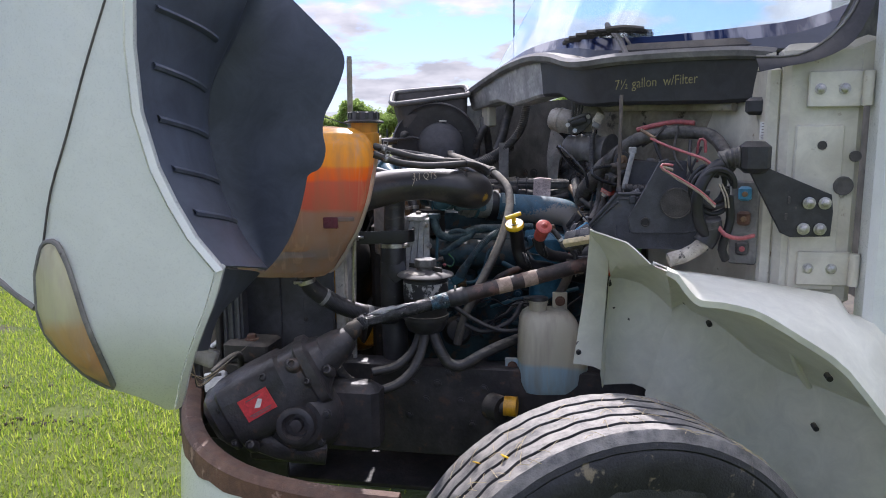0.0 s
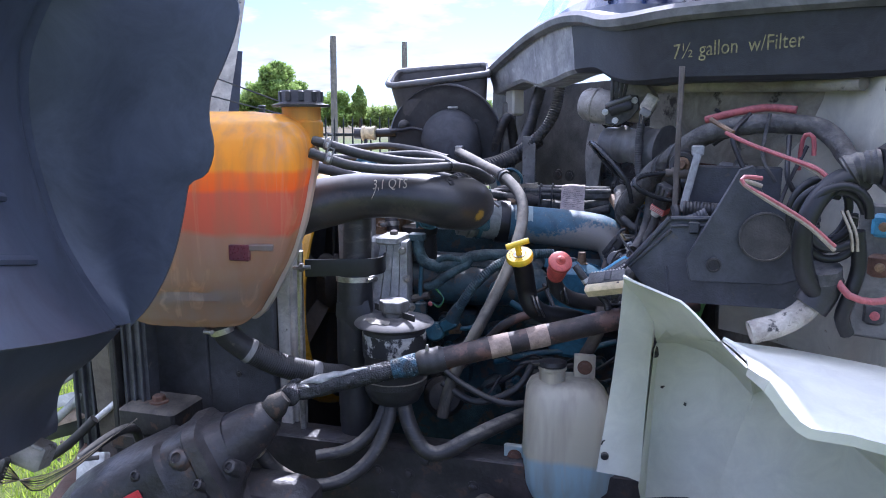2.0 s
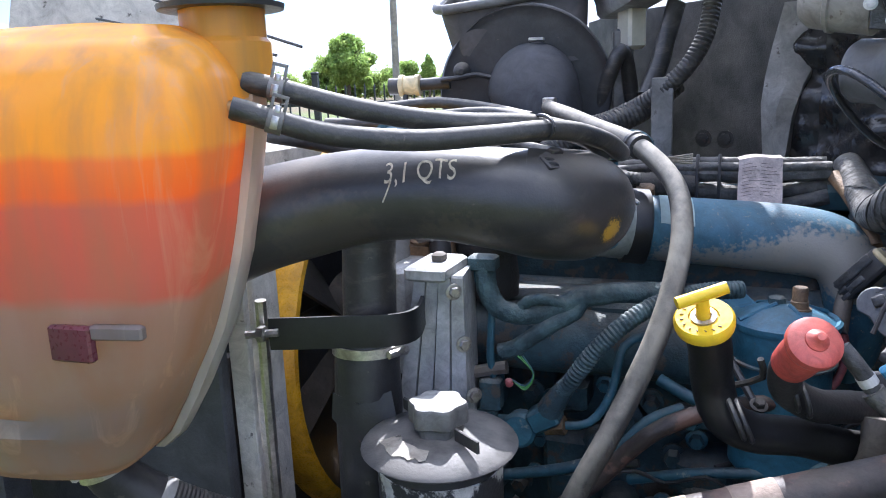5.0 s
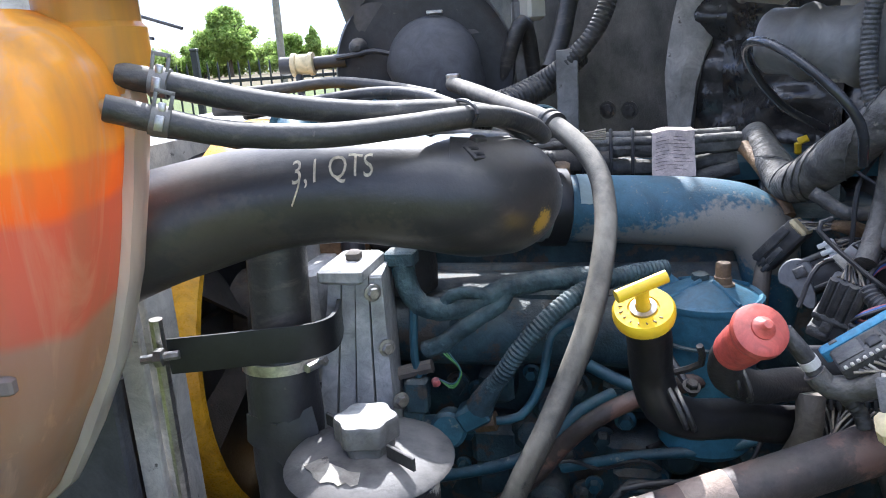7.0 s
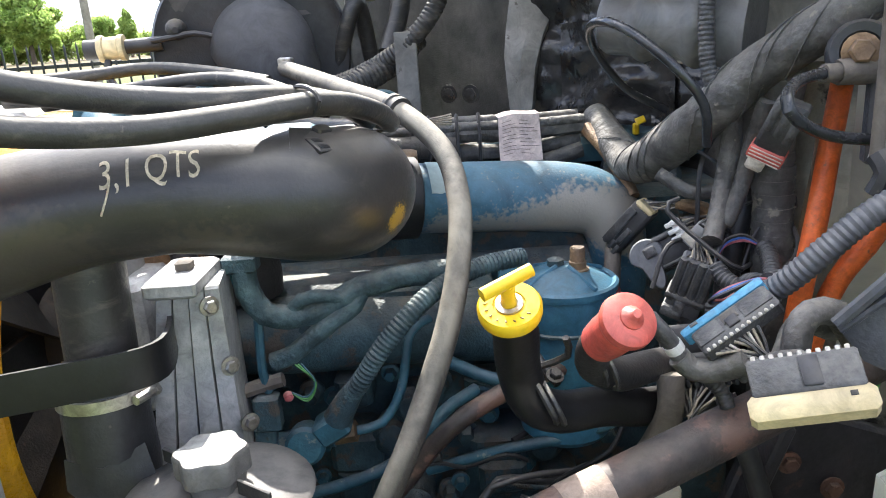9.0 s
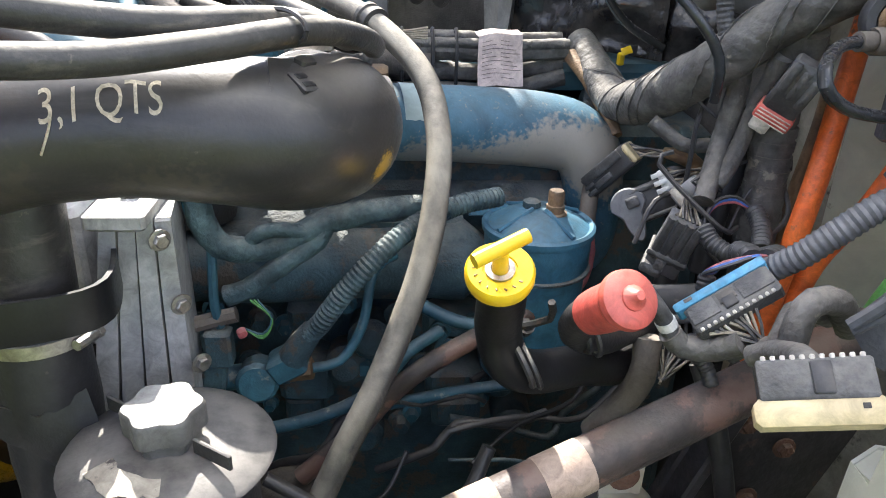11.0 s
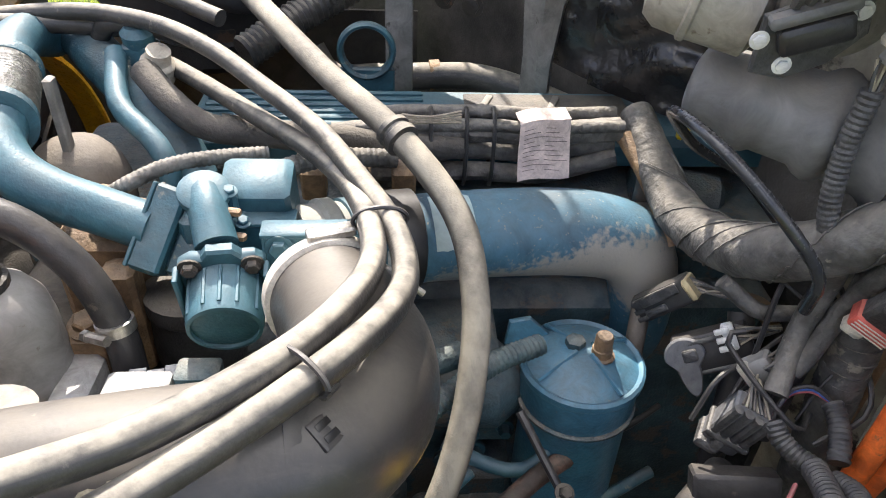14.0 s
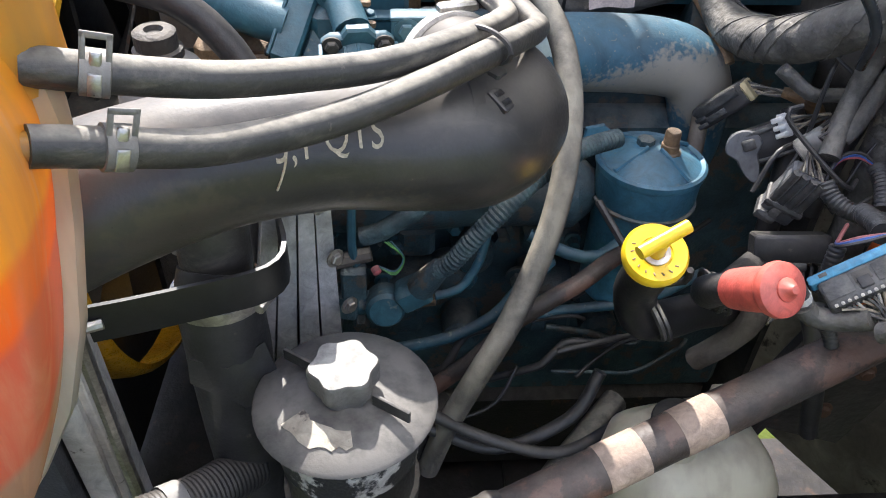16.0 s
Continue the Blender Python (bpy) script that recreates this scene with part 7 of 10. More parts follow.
part("rubber", Shape().tube(COOL, 0.017, 18, 0.012), M_BLACK, ch)
band_clamp(COOL[-2], Vector(COOL[-1]) - Vector(COOL[-2]), 0.017 + 0.0004, 0.013, (-0.6, -0.8, 0), ch)
hose("air_line", [(-0.17, 3.26, 1.56), (-0.14, 3.22, 1.60), (-0.09, 3.2, 1.60), (-0.03, 3.24, 1.56)], 0.013, M_RUBBER, "curved black air line near valve")
hose("feed_line", [(-0.45, 3.25, 1.60), (-0.3, 3.25, 1.595), (-0.2, 3.25, 1.59), (-0.12, 3.24, 1.585)], 0.013, M_RUBBER, "straight dusty rubber line at the front")
wrh = holder("wrapped_hose", (0.1, 3.05, 1.48), "brown tape-wrapped wiring loom along the valve cover", "wiring")
WRAP = [(-0.095, 3.13, 1.57), (-0.062, 3.085, 1.545), (-0.02, 3.06, 1.52), (0.05, 3.055, 1.508), (0.12, 3.05, 1.50), (0.20, 3.04, 1.49), (0.30, 3.03, 1.485)]
part("hose", Shape().tube(WRAP, 0.0175, 14, 0.012, wobble=0.06), M_DARK, wrh)
for k in range(2, len(WRAP) - 1):
    a, b = Vector(WRAP[k]), Vector(WRAP[k + 1])
    part("wrap", Shape().tube([a.lerp(b, 0.2), a.lerp(b, 0.75)], 0.0187, 12, 0.01, wobble=0.10), M_DARK, wrh)
thing("white_fitting", Shape().lathe((-0.085, 3.155, 1.545), (0.2, -0.3, 0.8), [(0.012, 0), (0.022, 0.005), (0.022, 0.03), (0.016, 0.034), (0.015, 0.05)], 16), M_SLEEVE, "pale plastic fitting on the hose end", "fitting")
thing("thermostat_plug", Shape().box((-0.105, 3.20, 1.555), (0.045, 0.04, 0.06), bevel=0.008).lathe((-0.105, 3.20, 1.575), (0, -0.2, 1), [(0.020, 0), (0.022, 0.02), (0.014, 0.03)], 12).box((-0.105, 3.19, 1.50), (0.05, 0.012, 0.10), bevel=0.003), M_BLUE, "blue painted sensor housing on engine", "sensor")
hose("sense_tube", [(-0.135, 3.19, 1.57), (-0.125, 3.10, 1.54), (-0.09, 3.05, 1.52), (-0.07, 3.02, 1.50), (-0.065, 3.0, 1.44)], 0.014, M_TEAL, "pale painted steel tube by thermostat", "pipe")
hose("sensor_cable", [(-0.14, 2.93, 1.50), (-0.09, 2.925, 1.530), (-0.05, 2.94, 1.538), (0.0, 2.955, 1.535), (0.05, 2.965, 1.53)], 0.0085, M_TAPE, "dusty braided sensor cable across engine", "cable", ribs=0.006, depth=0.12)
hose("sensor_cable", [(0.0, 2.935, 1.49), (0.05, 2.95, 1.51), (0.09, 2.965, 1.515), (0.13, 2.98, 1.51), (0.2, 2.985, 1.5)], 0.0115, M_TAPE, "dusty braided sensor cable across engine", "cable", ribs=0.007, depth=0.1)

# wiring tray along the valve cover
tray = holder("cover_wiring", (0.3, 2.98, 1.43), "bundle of dusty black wiring tied along the valve cover", "wiring")
for k, (dy, dz, r) in enumerate(((0.0, 0.0, 0.016), (0.015, -0.034, 0.014), (0.0, -0.060, 0.013), (-0.01, 0.012, 0.008), (0.022, 0.016, 0.010))):
    part("strand", Shape().tube([(0.13 + 0.01 * k, 3.065 + dy, 1.497 + dz), (0.22, 3.052 + dy, 1.502 + dz), (0.32, 3.034 + dy, 1.504 + dz), (0.40, 3.018 + dy, 1.502 + dz), (0.50, 3.005 + dy, 1.508 + dz * 0.7)], r, 10, 0.012, wobble=0.12), M_TAPE, tray)
for x in (0.255, 0.30, 0.335):
    c = Vector((x, 3.06 - 0.167 * x + 0.03, 1.479))
    loop = [c + ACROSS * (0.026 * math.cos(t)) + UP * (0.055 * math.sin(t)) for t in [2 * math.pi * i / 16 for i in range(16)]]
    part("cable_tie", Shape().tube(loop, 0.003, 6, 0.01, close=True), M_BLACK, tray)
for k in range(5):
    part("bare_wire", Shape().tube([(0.215, 3.035, 1.522 + 0.003 * k), (0.25, 3.025, 1.525 + 0.002 * k), (0.29, 3.025, 1.522 + 0.004 * k)], 0.0016, 4, 0.02), M_WIREWHITE, tray)
for k in range(3):
    part("bracket", Shape().box((0.10 + 0.055 * k, 3.005 - 0.009 * k, 1.467), (0.03, 0.03, 0.05), rz=-10, rx=12, bevel=0.004), M_GOLD, tray, "brown bracket")
def tag_at(u, t, lift=0.0):
    """A point of the draped tag: u across it, t down it."""
    return Vector((0.359 + 0.068 * u - 0.004 * t, 2.995 + 0.003 * u - 0.022 * t + 0.006 * math.sin(3 * t + 2 * u) * t - lift, 1.529 + 0.005 * u - 0.070 * t + 0.003 * math.sin(5 * u)))


tagp = [[tag_at(j / 5, 0) + Vector((0.002, 0.03, 0.002)) for j in range(6)]] + [[tag_at(j / 5, i / 8) for j in range(6)] for i in range(9)]
pt = holder("paper_tag", (0.4, 2.99, 1.46), "faded pink paper tag draped over the wiring", "tag")
part("paper", Shape().sheet(tagp, 0.0012), M_TAG, pt)
for i in range(10):
    t = 0.14 + 0.078 * i
    l_ = Shape()
    for u0, u1 in ((0.08, 0.30 + 0.1 * (i % 3)), (0.5, 0.70 + 0.08 * (i % 4))):
        l_.tube([tag_at(u, t, 0.0016) for u in (u0, (u0 + u1) / 2, u1)], 0.0004, 4, 0.02)
    part("print_line", l_, M_INK, pt)

# black hoses from the air cleaner
h3 = holder("breather_hose", (0.15, 2.9, 1.1), "long dusty grey rubber hose from the air cleaner", "hose")
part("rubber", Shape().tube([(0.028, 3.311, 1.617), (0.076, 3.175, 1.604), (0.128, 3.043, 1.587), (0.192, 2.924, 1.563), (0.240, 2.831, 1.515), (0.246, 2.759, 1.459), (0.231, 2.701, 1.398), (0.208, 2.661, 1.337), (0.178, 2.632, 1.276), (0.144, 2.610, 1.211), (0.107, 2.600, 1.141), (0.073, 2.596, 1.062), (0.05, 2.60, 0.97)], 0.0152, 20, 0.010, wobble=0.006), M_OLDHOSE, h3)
hd = Vector((0.056, -0.106, -0.036)).normalized()
part("joint_ring", Shape().lathe(Vector((0.192, 2.924, 1.563)) - hd * 0.013, hd, [(0.0155, 0), (0.0205, 0.002), (0.0205, 0.008), (0.018, 0.010), (0.018, 0.014), (0.0205, 0.016), (0.0205, 0.024), (0.0155, 0.026)], 24), M_RUBBER, h3, "ribbed joint ring")

air = holder("air_cleaner", (-0.05, 3.6, 1.45), "large black air cleaner canister with a rectangular intake snout", "air cleaner")
AC = Vector((-0.040, 3.50, 1.645))
ad = Vector((0.04, -0.99, -0.06)).normalized()
part("canister", Shape().lathe(AC - ad * 0.42, ad, [(0.18, 0), (0.195, 0.02), (0.198, 0.36), (0.206, 0.365), (0.206, 0.400), (0.202, 0.406), (0.194, 0.402), (0.180, 0.400), (0.05, 0.405)], 56), M_BLACK, air)
part("rim_band", Shape().lathe(AC - ad * 0.050, ad, [(0.204, 0), (0.2095, 0.002), (0.2095, 0.012), (0.204, 0.014)], 56), M_GREYSTEEL, air, "steel rim band")
c0 = Vector((-0.020, 3.505, 1.652))
dome = []
for q, d in ((1.0, 0.0), (0.985, 0.035), (0.92, 0.072), (0.80, 0.105), (0.60, 0.135), (0.33, 0.155), (0.06, 0.162)):
    dome.append([c0 + ad * d + Vector((q * (0.108 * math.cos(a) + 0.040 * max(0, -math.sin(a))), 0, q * 0.112 * math.sin(a))) + Vector((0.045 * (1 - q), 0, -0.055 * (1 - q))) for a in [2 * math.pi * i / 40 for i in range(40)]])
part("outlet_dome", Shape().rings(dome), M_AIRDOME, air, "dusty rounded outlet dome")
part("dome_clip", Shape().box((-0.008, 3.470, 1.768), (0.036, 0.02, 0.008), rz=0, bevel=0.002), M_STEEL, air)
part("hose_clip", Shape().box((0.030, 3.322, 1.630), (0.028, 0.018, 0.016), rz=-20, bevel=0.003), M_STEEL, air)
part("side_knob", Shape().lathe((-0.185, 3.485, 1.705), ad, [(0.02, 0), (0.022, 0.01), (0.016, 0.022), (0.006, 0.030)], 12), M_DARKMETAL, air)
part("side_wire", Shape().tube([(-0.235, 3.47, 1.685), (-0.19, 3.462, 1.690), (-0.15, 3.465, 1.695), (-0.11, 3.47, 1.685)], 0.006, 8, 0.015), M_BLACK, air)
rimc = [Vector((-0.248, 3.47, 1.842)), Vector((0.118, 3.56, 1.890)), Vector((0.105, 3.79, 1.942)), Vector((-0.255, 3.70, 1.910))]


def rounded(cs, k, n=6):
    out = []
    m = len(cs)
    for i in range(m):
        a, b, c = cs[i - 1], cs[i], cs[(i + 1) % m]
        p, q = b + (a - b).normalized() * k, b + (c - b).normalized() * k
        for j in range(n + 1):
            t = j / n
            out.append((1 - t) ** 2 * p + 2 * t * (1 - t) * b + t * t * q)
    return out


cen = sum(rimc, Vector()) / 4
nrm = (rimc[1] - rimc[0]).cross(rimc[3] - rimc[0]).normalized()
foot = [Vector((-0.205, 3.515, 1.70)), Vector((0.105, 3.515, 1.72)), Vector((0.10, 3.70, 1.76)), Vector((-0.20, 3.68, 1.74))]
ring_o, ring_i = rounded([cen + (q - cen) * 0.965 for q in rimc], 0.05), rounded([cen + (q - cen) * 0.93 for q in rimc], 0.045)
snout = Shape().rings([rounded(foot, 0.04), [f.lerp(o, 0.6) for f, o in zip(rounded(foot, 0.04), ring_o)], ring_o, ring_i, [q - nrm * 0.13 + (cen - q) * 0.10 for q in ring_i]])
part("intake_snout", snout, M_SNOUT, air, "brown-black rectangular snout")
part("snout_rim", Shape().tube(rounded(rimc, 0.055)[::2], 0.0115, 12, 0.012, close=True), M_COWLIP, air, "thick rounded grey snout rim")
part("service_gauge", Shape().tube([(-0.372, 3.50, 1.676), (-0.345, 3.50, 1.676)], 0.020, 16, 0.02), M_BLACK, air, "air restriction gauge")
part("gauge_window", Shape().lathe((-0.346, 3.50, 1.676), (1, -0.02, 0.02), [(0.022, 0), (0.027, 0.002), (0.027, 0.012), (0.023, 0.014), (0.023, 0.040), (0.026, 0.042), (0.026, 0.052), (0.016, 0.054)], 20), M_CREAM, air, "milky gauge window")
part("gauge_neck", Shape().tube([(-0.295, 3.50, 1.677), (-0.22, 3.50, 1.680)], 0.015, 12, 0.02), M_BLACK, air)
part("gauge_stalk", Shape().tube([(-0.330, 3.49, 1.655), (-0.330, 3.485, 1.615), (-0.315, 3.48, 1.595)], 0.007, 8, 0.02), M_BLACK, air)
part("stand", Shape().box((-0.12, 3.66, 1.44), (0.26, 0.26, 0.10), rz=0, bevel=0.015), M_DARKMETAL, air)

for nm, pts, r, m, lab, rb in (
        ("intake_hose", [(0.09, 3.47, 1.565), (0.16, 3.43, 1.585), (0.24, 3.385, 1.625), (0.305, 3.36, 1.68), (0.345, 3.36, 1.745), (0.365, 3.38, 1.83)], 0.0185, M_RUBBER, "thick corrugated rubber hose beside the air cleaner", 0.009),
        ("heater_hose", [(0.235, 3.42, 1.63), (0.265, 3.45, 1.70), (0.275, 3.46, 1.74), (0.30, 3.48, 1.83)], 0.021, M_RUBBER, "grey rubber heater hose under cowl", 0.0),
        ("heater_hose", [(0.13, 3.55, 1.60), (0.165, 3.52, 1.70), (0.185, 3.52, 1.735), (0.20, 3.56, 1.70), (0.215, 3.6, 1.60)], 0.018, M_RUBBER, "bent black heater hose", 0.0),
        ("heater_hose", [(0.17, 3.42, 1.42), (0.33, 3.40, 1.425), (0.42, 3.36, 1.43), (0.55, 3.28, 1.40), (0.68, 3.2, 1.34)], 0.024, M_RUBBER, "black rubber hose behind the valve cover", 0.0)):
    hose(nm, pts, r, m, lab, ribs=rb)
hose("hose_connector", [(0.13, 3.44, 1.47), (0.16, 3.42, 1.43), (0.24, 3.42, 1.425)], 0.020, M_GREYSTEEL, "bare metal hose elbow behind engine", "pipe")
thing("hose_band", Shape().lathe((0.325, 3.405, 1.425), (1, -0.1, 0.02), [(0.0245, 0), (0.027, 0.001), (0.027, 0.018), (0.0245, 0.019)], 18), M_GOLD, "copper-coloured band round a hose", "hose clamp")
thing("support_strap", Shape().box((0.265, 3.36, 1.52), (0.045, 0.010, 0.30), rz=-10, bevel=0.003), M_GREYSTEEL, "flat grey steel support strap", "bracket")
thing("cleaner_bracket", Shape().box((0.19, 3.62, 1.66), (0.05, 0.05, 0.26), rz=0, bevel=0.006), M_GREYSTEEL, "grey steel bracket beside the air cleaner", "bracket")
hose("cross_tube", [(-0.45, 3.40, 1.625), (-0.33, 3.38, 1.63), (-0.22, 3.36, 1.635), (-0.1, 3.30, 1.62), (0.0, 3.22, 1.60)], 0.012, M_RUBBER, "thin grey rubber tube behind the pipe")
hose("rear_conduit", [(0.02, 3.30, 1.52), (0.12, 3.36, 1.56), (0.22, 3.40, 1.60), (0.30, 3.42, 1.66)], 0.026, M_RUBBER, "wide corrugated conduit behind the engine", ribs=0.010)

# ---- fuel filter, filler and dipstick ----
ff = holder("fuel_filter", (0.39, 2.775, 1.1), "blue painted filter canister with a ribbed lid and a brass stud", "filter")
FC = Vector((0.388, 2.775, 0))
part("canister", Shape().lathe(FC + UP * 1.10, (0, 0, 1), [(0.058, 0), (0.066, 0.01), (0.066, 0.17), (0.070, 0.178), (0.0705, 0.225), (0.073, 0.228)], 36), M_FILTER, ff)
part("lid", Shape().lathe(FC + UP * 1.318, (0, 0, 1), [(0.073, 0), (0.0745, 0.004), (0.0745, 0.010), (0.071, 0.013), (0.066, 0.010), (0.052, 0.018), (0.034, 0.026), (0.012, 0.030), (0.001, 0.030)], 36), M_FILTER, ff)
for i in range(4):
    a = math.pi / 2 * i + 0.35
    d = Vector((math.cos(a), math.sin(a), 0))
    part("lid_rib", Shape().tube([FC + d * 0.012 + UP * 1.350, FC + d * 0.04 + UP * 1.341, FC + d * 0.067 + UP * 1.332], 0.0032, 6, 0.02), M_FILTER, ff)
part("stud", Shape().lathe(FC + Vector((0.017, -0.010, 1.338)), (0, 0, 1), [(0.016, 0), (0.016, 0.008), (0.012, 0.009), (0.012, 0.018), (0.0105, 0.019), (0.0105, 0.036), (0.009, 0.038)], 12), M_GOLD, ff, "rusty brass stud")
part("bleed_screw", Shape().lathe(FC + Vector((-0.008, 0.010, 1.345)), (0, 0, 1), [(0.012, 0), (0.012, 0.010), (0.009, 0.012)], 6), M_BLUEDIRT, ff)
part("lid_wing", Shape().prism([(-0.05, 0.0), (0.02, 0.0), (-0.02, 0.035), (-0.045, 0.03)], Matrix.Translation((FC.x - 0.03, FC.y + 0.05, 1.32)) @ pose(0, 0, 0, 75, 0, -10), 0.01, 0.002), M_FILTER, ff)
part("seam_band", Shape().lathe(FC + UP * 1.268, (0, 0, 1), [(0.0705, 0), (0.0725, 0.001), (0.0725, 0.004), (0.0705, 0.005)], 36), M_BLUEDIRT, ff)
part("bracket_rod", Shape().tube([(0.306, 2.745, 1.29), (0.322, 2.70, 1.262), (0.338, 2.655, 1.235)], 0.0055, 8, 0.02), M_BLACK, ff)
part("bracket_nut", Shape().hexbolt((0.336, 2.66, 1.244), (0.1, -0.5, 1), 0.008, 0.010), M_DARKMETAL, ff)
hose("red_cable", [(0.474, 2.815, 1.315), (0.478, 2.795, 1.27), (0.462, 2.775, 1.235), (0.44, 2.76, 1.225)], 0.006, M_WIRERED, "thick red battery cable behind the filter", "cable")
hose("red_cable", [(0.50, 2.86, 1.36), (0.478, 2.82, 1.34), (0.468, 2.80, 1.30)], 0.012, M_DOME, "dusty brown rubber cable boot", "cable")

filler = holder("oil_filler", (0.26, 2.52, 1.25), "smooth black oil filler tube with a yellow T-handle cap", "filler tube")
Y = Vector((0.241, 2.493, 1.414))
yn = Vector((-0.16, -0.44, 0.88)).normalized()
part("tube", Shape().tube([Y - yn * 0.012, Y - yn * 0.045 + Vector((0.003, 0, 0)), (0.259, 2.538, 1.324), (0.272, 2.538, 1.284), (0.305, 2.547, 1.261), (0.36, 2.562, 1.251), (0.43, 2.59, 1.225), (0.54, 2.66, 1.19)], [0.0235, 0.0235, 0.0235, 0.0235, 0.0235, 0.0225, 0.0225, 0.0225], 24, 0.012), M_CLEANBLACK, filler)
ycap = part("cap", Shape().lathe(Y - yn * 0.014, yn, [(0.026, 0), (0.0305, 0.002), (0.0315, 0.006), (0.0315, 0.013), (0.029, 0.0165), (0.016, 0.0165), (0.0155, 0.0145), (0.001, 0.0145)], 36), M_YELLOW, filler, "bright yellow cap")
part("washer", Shape().lathe(Y + yn * 0.0008, yn, [(0.0135, 0), (0.0135, 0.0025), (0.0085, 0.003), (0.008, 0.001)], 24), M_STEEL, ycap)
part("stem", Shape().lathe(Y + yn * 0.001, yn, [(0.0075, 0), (0.007, 0.02), (0.0075, 0.028)], 16), M_YELLOW, ycap)
td = Vector((0.86, 0.10, 0.48))
td = (td - yn * td.dot(yn)).normalized()
part("handle", Shape().tube([Y + yn * 0.032 - td * 0.027, Y + yn * 0.032 + td * 0.027], 0.0068, 14, 0.02), M_YELLOW, ycap)
for i in range(9):
    a = 2.2 + 0.36 * i
    u = yn.cross(td)
    c = Y + yn * 0.0027 + (td * math.cos(a) + u * math.sin(a)) * 0.0225
    part("embossing", Shape().box(c, (0.004, 0.0016, 0.001), rz=math.degrees(a) + 40, rx=30, bevel=0.0003), M_GOLD, ycap)
part("clip", Shape().tube([Vector((0.283, 2.530, 1.288)) + Vector((-0.35 * math.cos(t), math.sin(t), 0.85 * math.cos(t))) * 0.028 for t in [2 * math.pi * i / 14 for i in range(14)]], 0.0035, 6, 0.01, close=True), M_RUBBER, filler)
part("clip", Shape().tube([Vector((0.292, 2.532, 1.284)) + Vector((-0.35 * math.cos(t), math.sin(t), 0.85 * math.cos(t))) * 0.028 for t in [2 * math.pi * i / 14 for i in range(14)]], 0.0035, 6, 0.01, close=True), M_RUBBER, filler)
part("clip_screw", Shape().tube([(0.285, 2.553, 1.315), (0.31, 2.53, 1.335), (0.305, 2.52, 1.36)], 0.004, 6, 0.02), M_DARKMETAL, filler)

dip = holder("dipstick_tube", (0.35, 2.5, 1.25), "faded red dipstick cap on a black tube", "dipstick")
R0 = Vector((0.332, 2.420, 1.417))
rd = (Vector((0.322, 2.482, 1.365)) - R0).normalized()
rcap = part("cap", Shape().lathe(R0, rd, [(0.001, -0.0), (0.020, 0.0), (0.0255, 0.004), (0.0265, 0.010), (0.0255, 0.014), (0.022, 0.018), (0.0215, 0.05), (0.020, 0.068), (0.018, 0.070)], 30), M_RED, dip, "faded red rubber cap")
part("nub", Shape().lathe(R0 + rd * 0.002, -rd, [(0.0115, 0), (0.011, 0.004), (0.006, 0.008), (0.004, 0.013), (0.001, 0.0135)], 14), M_RED, rcap)
part("tube", Shape().tube([R0 + rd * 0.066, R0 + rd * 0.085, (0.335, 2.52, 1.325), (0.37, 2.54, 1.30), (0.42, 2.575, 1.285), (0.52, 2.65, 1.25)], [0.016, 0.0165, 0.0185, 0.019, 0.019, 0.019], 18, 0.012), M_BLACK, dip)
for k in range(2):
    part("clip", Shape().tube([Vector((0.338 + 0.012 * k, 2.520, 1.325 - 0.006 * k)) + Vector((-0.25 * math.cos(t), math.sin(t), 0.9 * math.cos(t))) * 0.0235 for t in [2 * math.pi * i / 14 for i in range(14)]], 0.003, 6, 0.01, close=True), M_RUBBER, dip)

# ---- wiring near the firewall ----
big = holder("main_loom", (0.5, 2.75, 1.45), "thick tape-wrapped main wiring loom grey with dust", "wiring loom")
TRUNK = [(0.535, 3.035, 1.515), (0.532, 2.965, 1.487), (0.531, 2.890, 1.461), (0.521, 2.812, 1.474), (0.517, 2.730, 1.508), (0.531, 2.666, 1.551), (0.564, 2.619, 1.603), (0.599, 2.565, 1.644), (0.638, 2.510, 1.685), (0.70, 2.47, 1.706), (0.77, 2.44, 1.712), (0.845, 2.39, 1.70), (0.87, 2.31, 1.64)]
part("trunk", Shape().tube(TRUNK, [0.022, 0.025, 0.0275, 0.029, 0.0285, 0.0275, 0.026, 0.0245, 0.023, 0.021, 0.020, 0.020, 0.019], 20, 0.008, wobble=0.07), M_TAPE, big)
wrapped = spline(TRUNK[1:9], 0.0125)


def trunk_radius(k):
    return float(np.interp(k, (0, 0.15, 0.3, 0.45, 0.6, 0.75, 0.9, 1), (0.0252, 0.0277, 0.0292, 0.0287, 0.0277, 0.0262, 0.0247, 0.0232)))


for start in (0.0, 0.4, 0.9, 1.7):
    edge_line = []
    for i in range(1, len(wrapped) - 1):
        d = (wrapped[i + 1] - wrapped[i - 1]).normalized()
        u = d.cross(UP).normalized()
        w2 = u.cross(d)
        for h in range(6):
            k = (i + h / 6) / len(wrapped)
            q = wrapped[i].lerp(wrapped[i + 1], h / 6)
            ang = start * 3.7 + k * (15 + start)
            edge_line.append(q + (u * math.cos(ang) + w2 * math.sin(ang)) * (trunk_radius(k) * 1.01))
    part("tape_edge", Shape().tube(edge_line, 0.0011, 5, 0.006), M_TAPE, big)
part("branch", Shape().tube([(0.548, 2.645, 1.56), (0.555, 2.650, 1.529), (0.553, 2.656, 1.48), (0.540, 2.645, 1.440), (0.519, 2.622, 1.410)], 0.0122, 12, 0.010, wobble=0.08), M_TAPE, big)
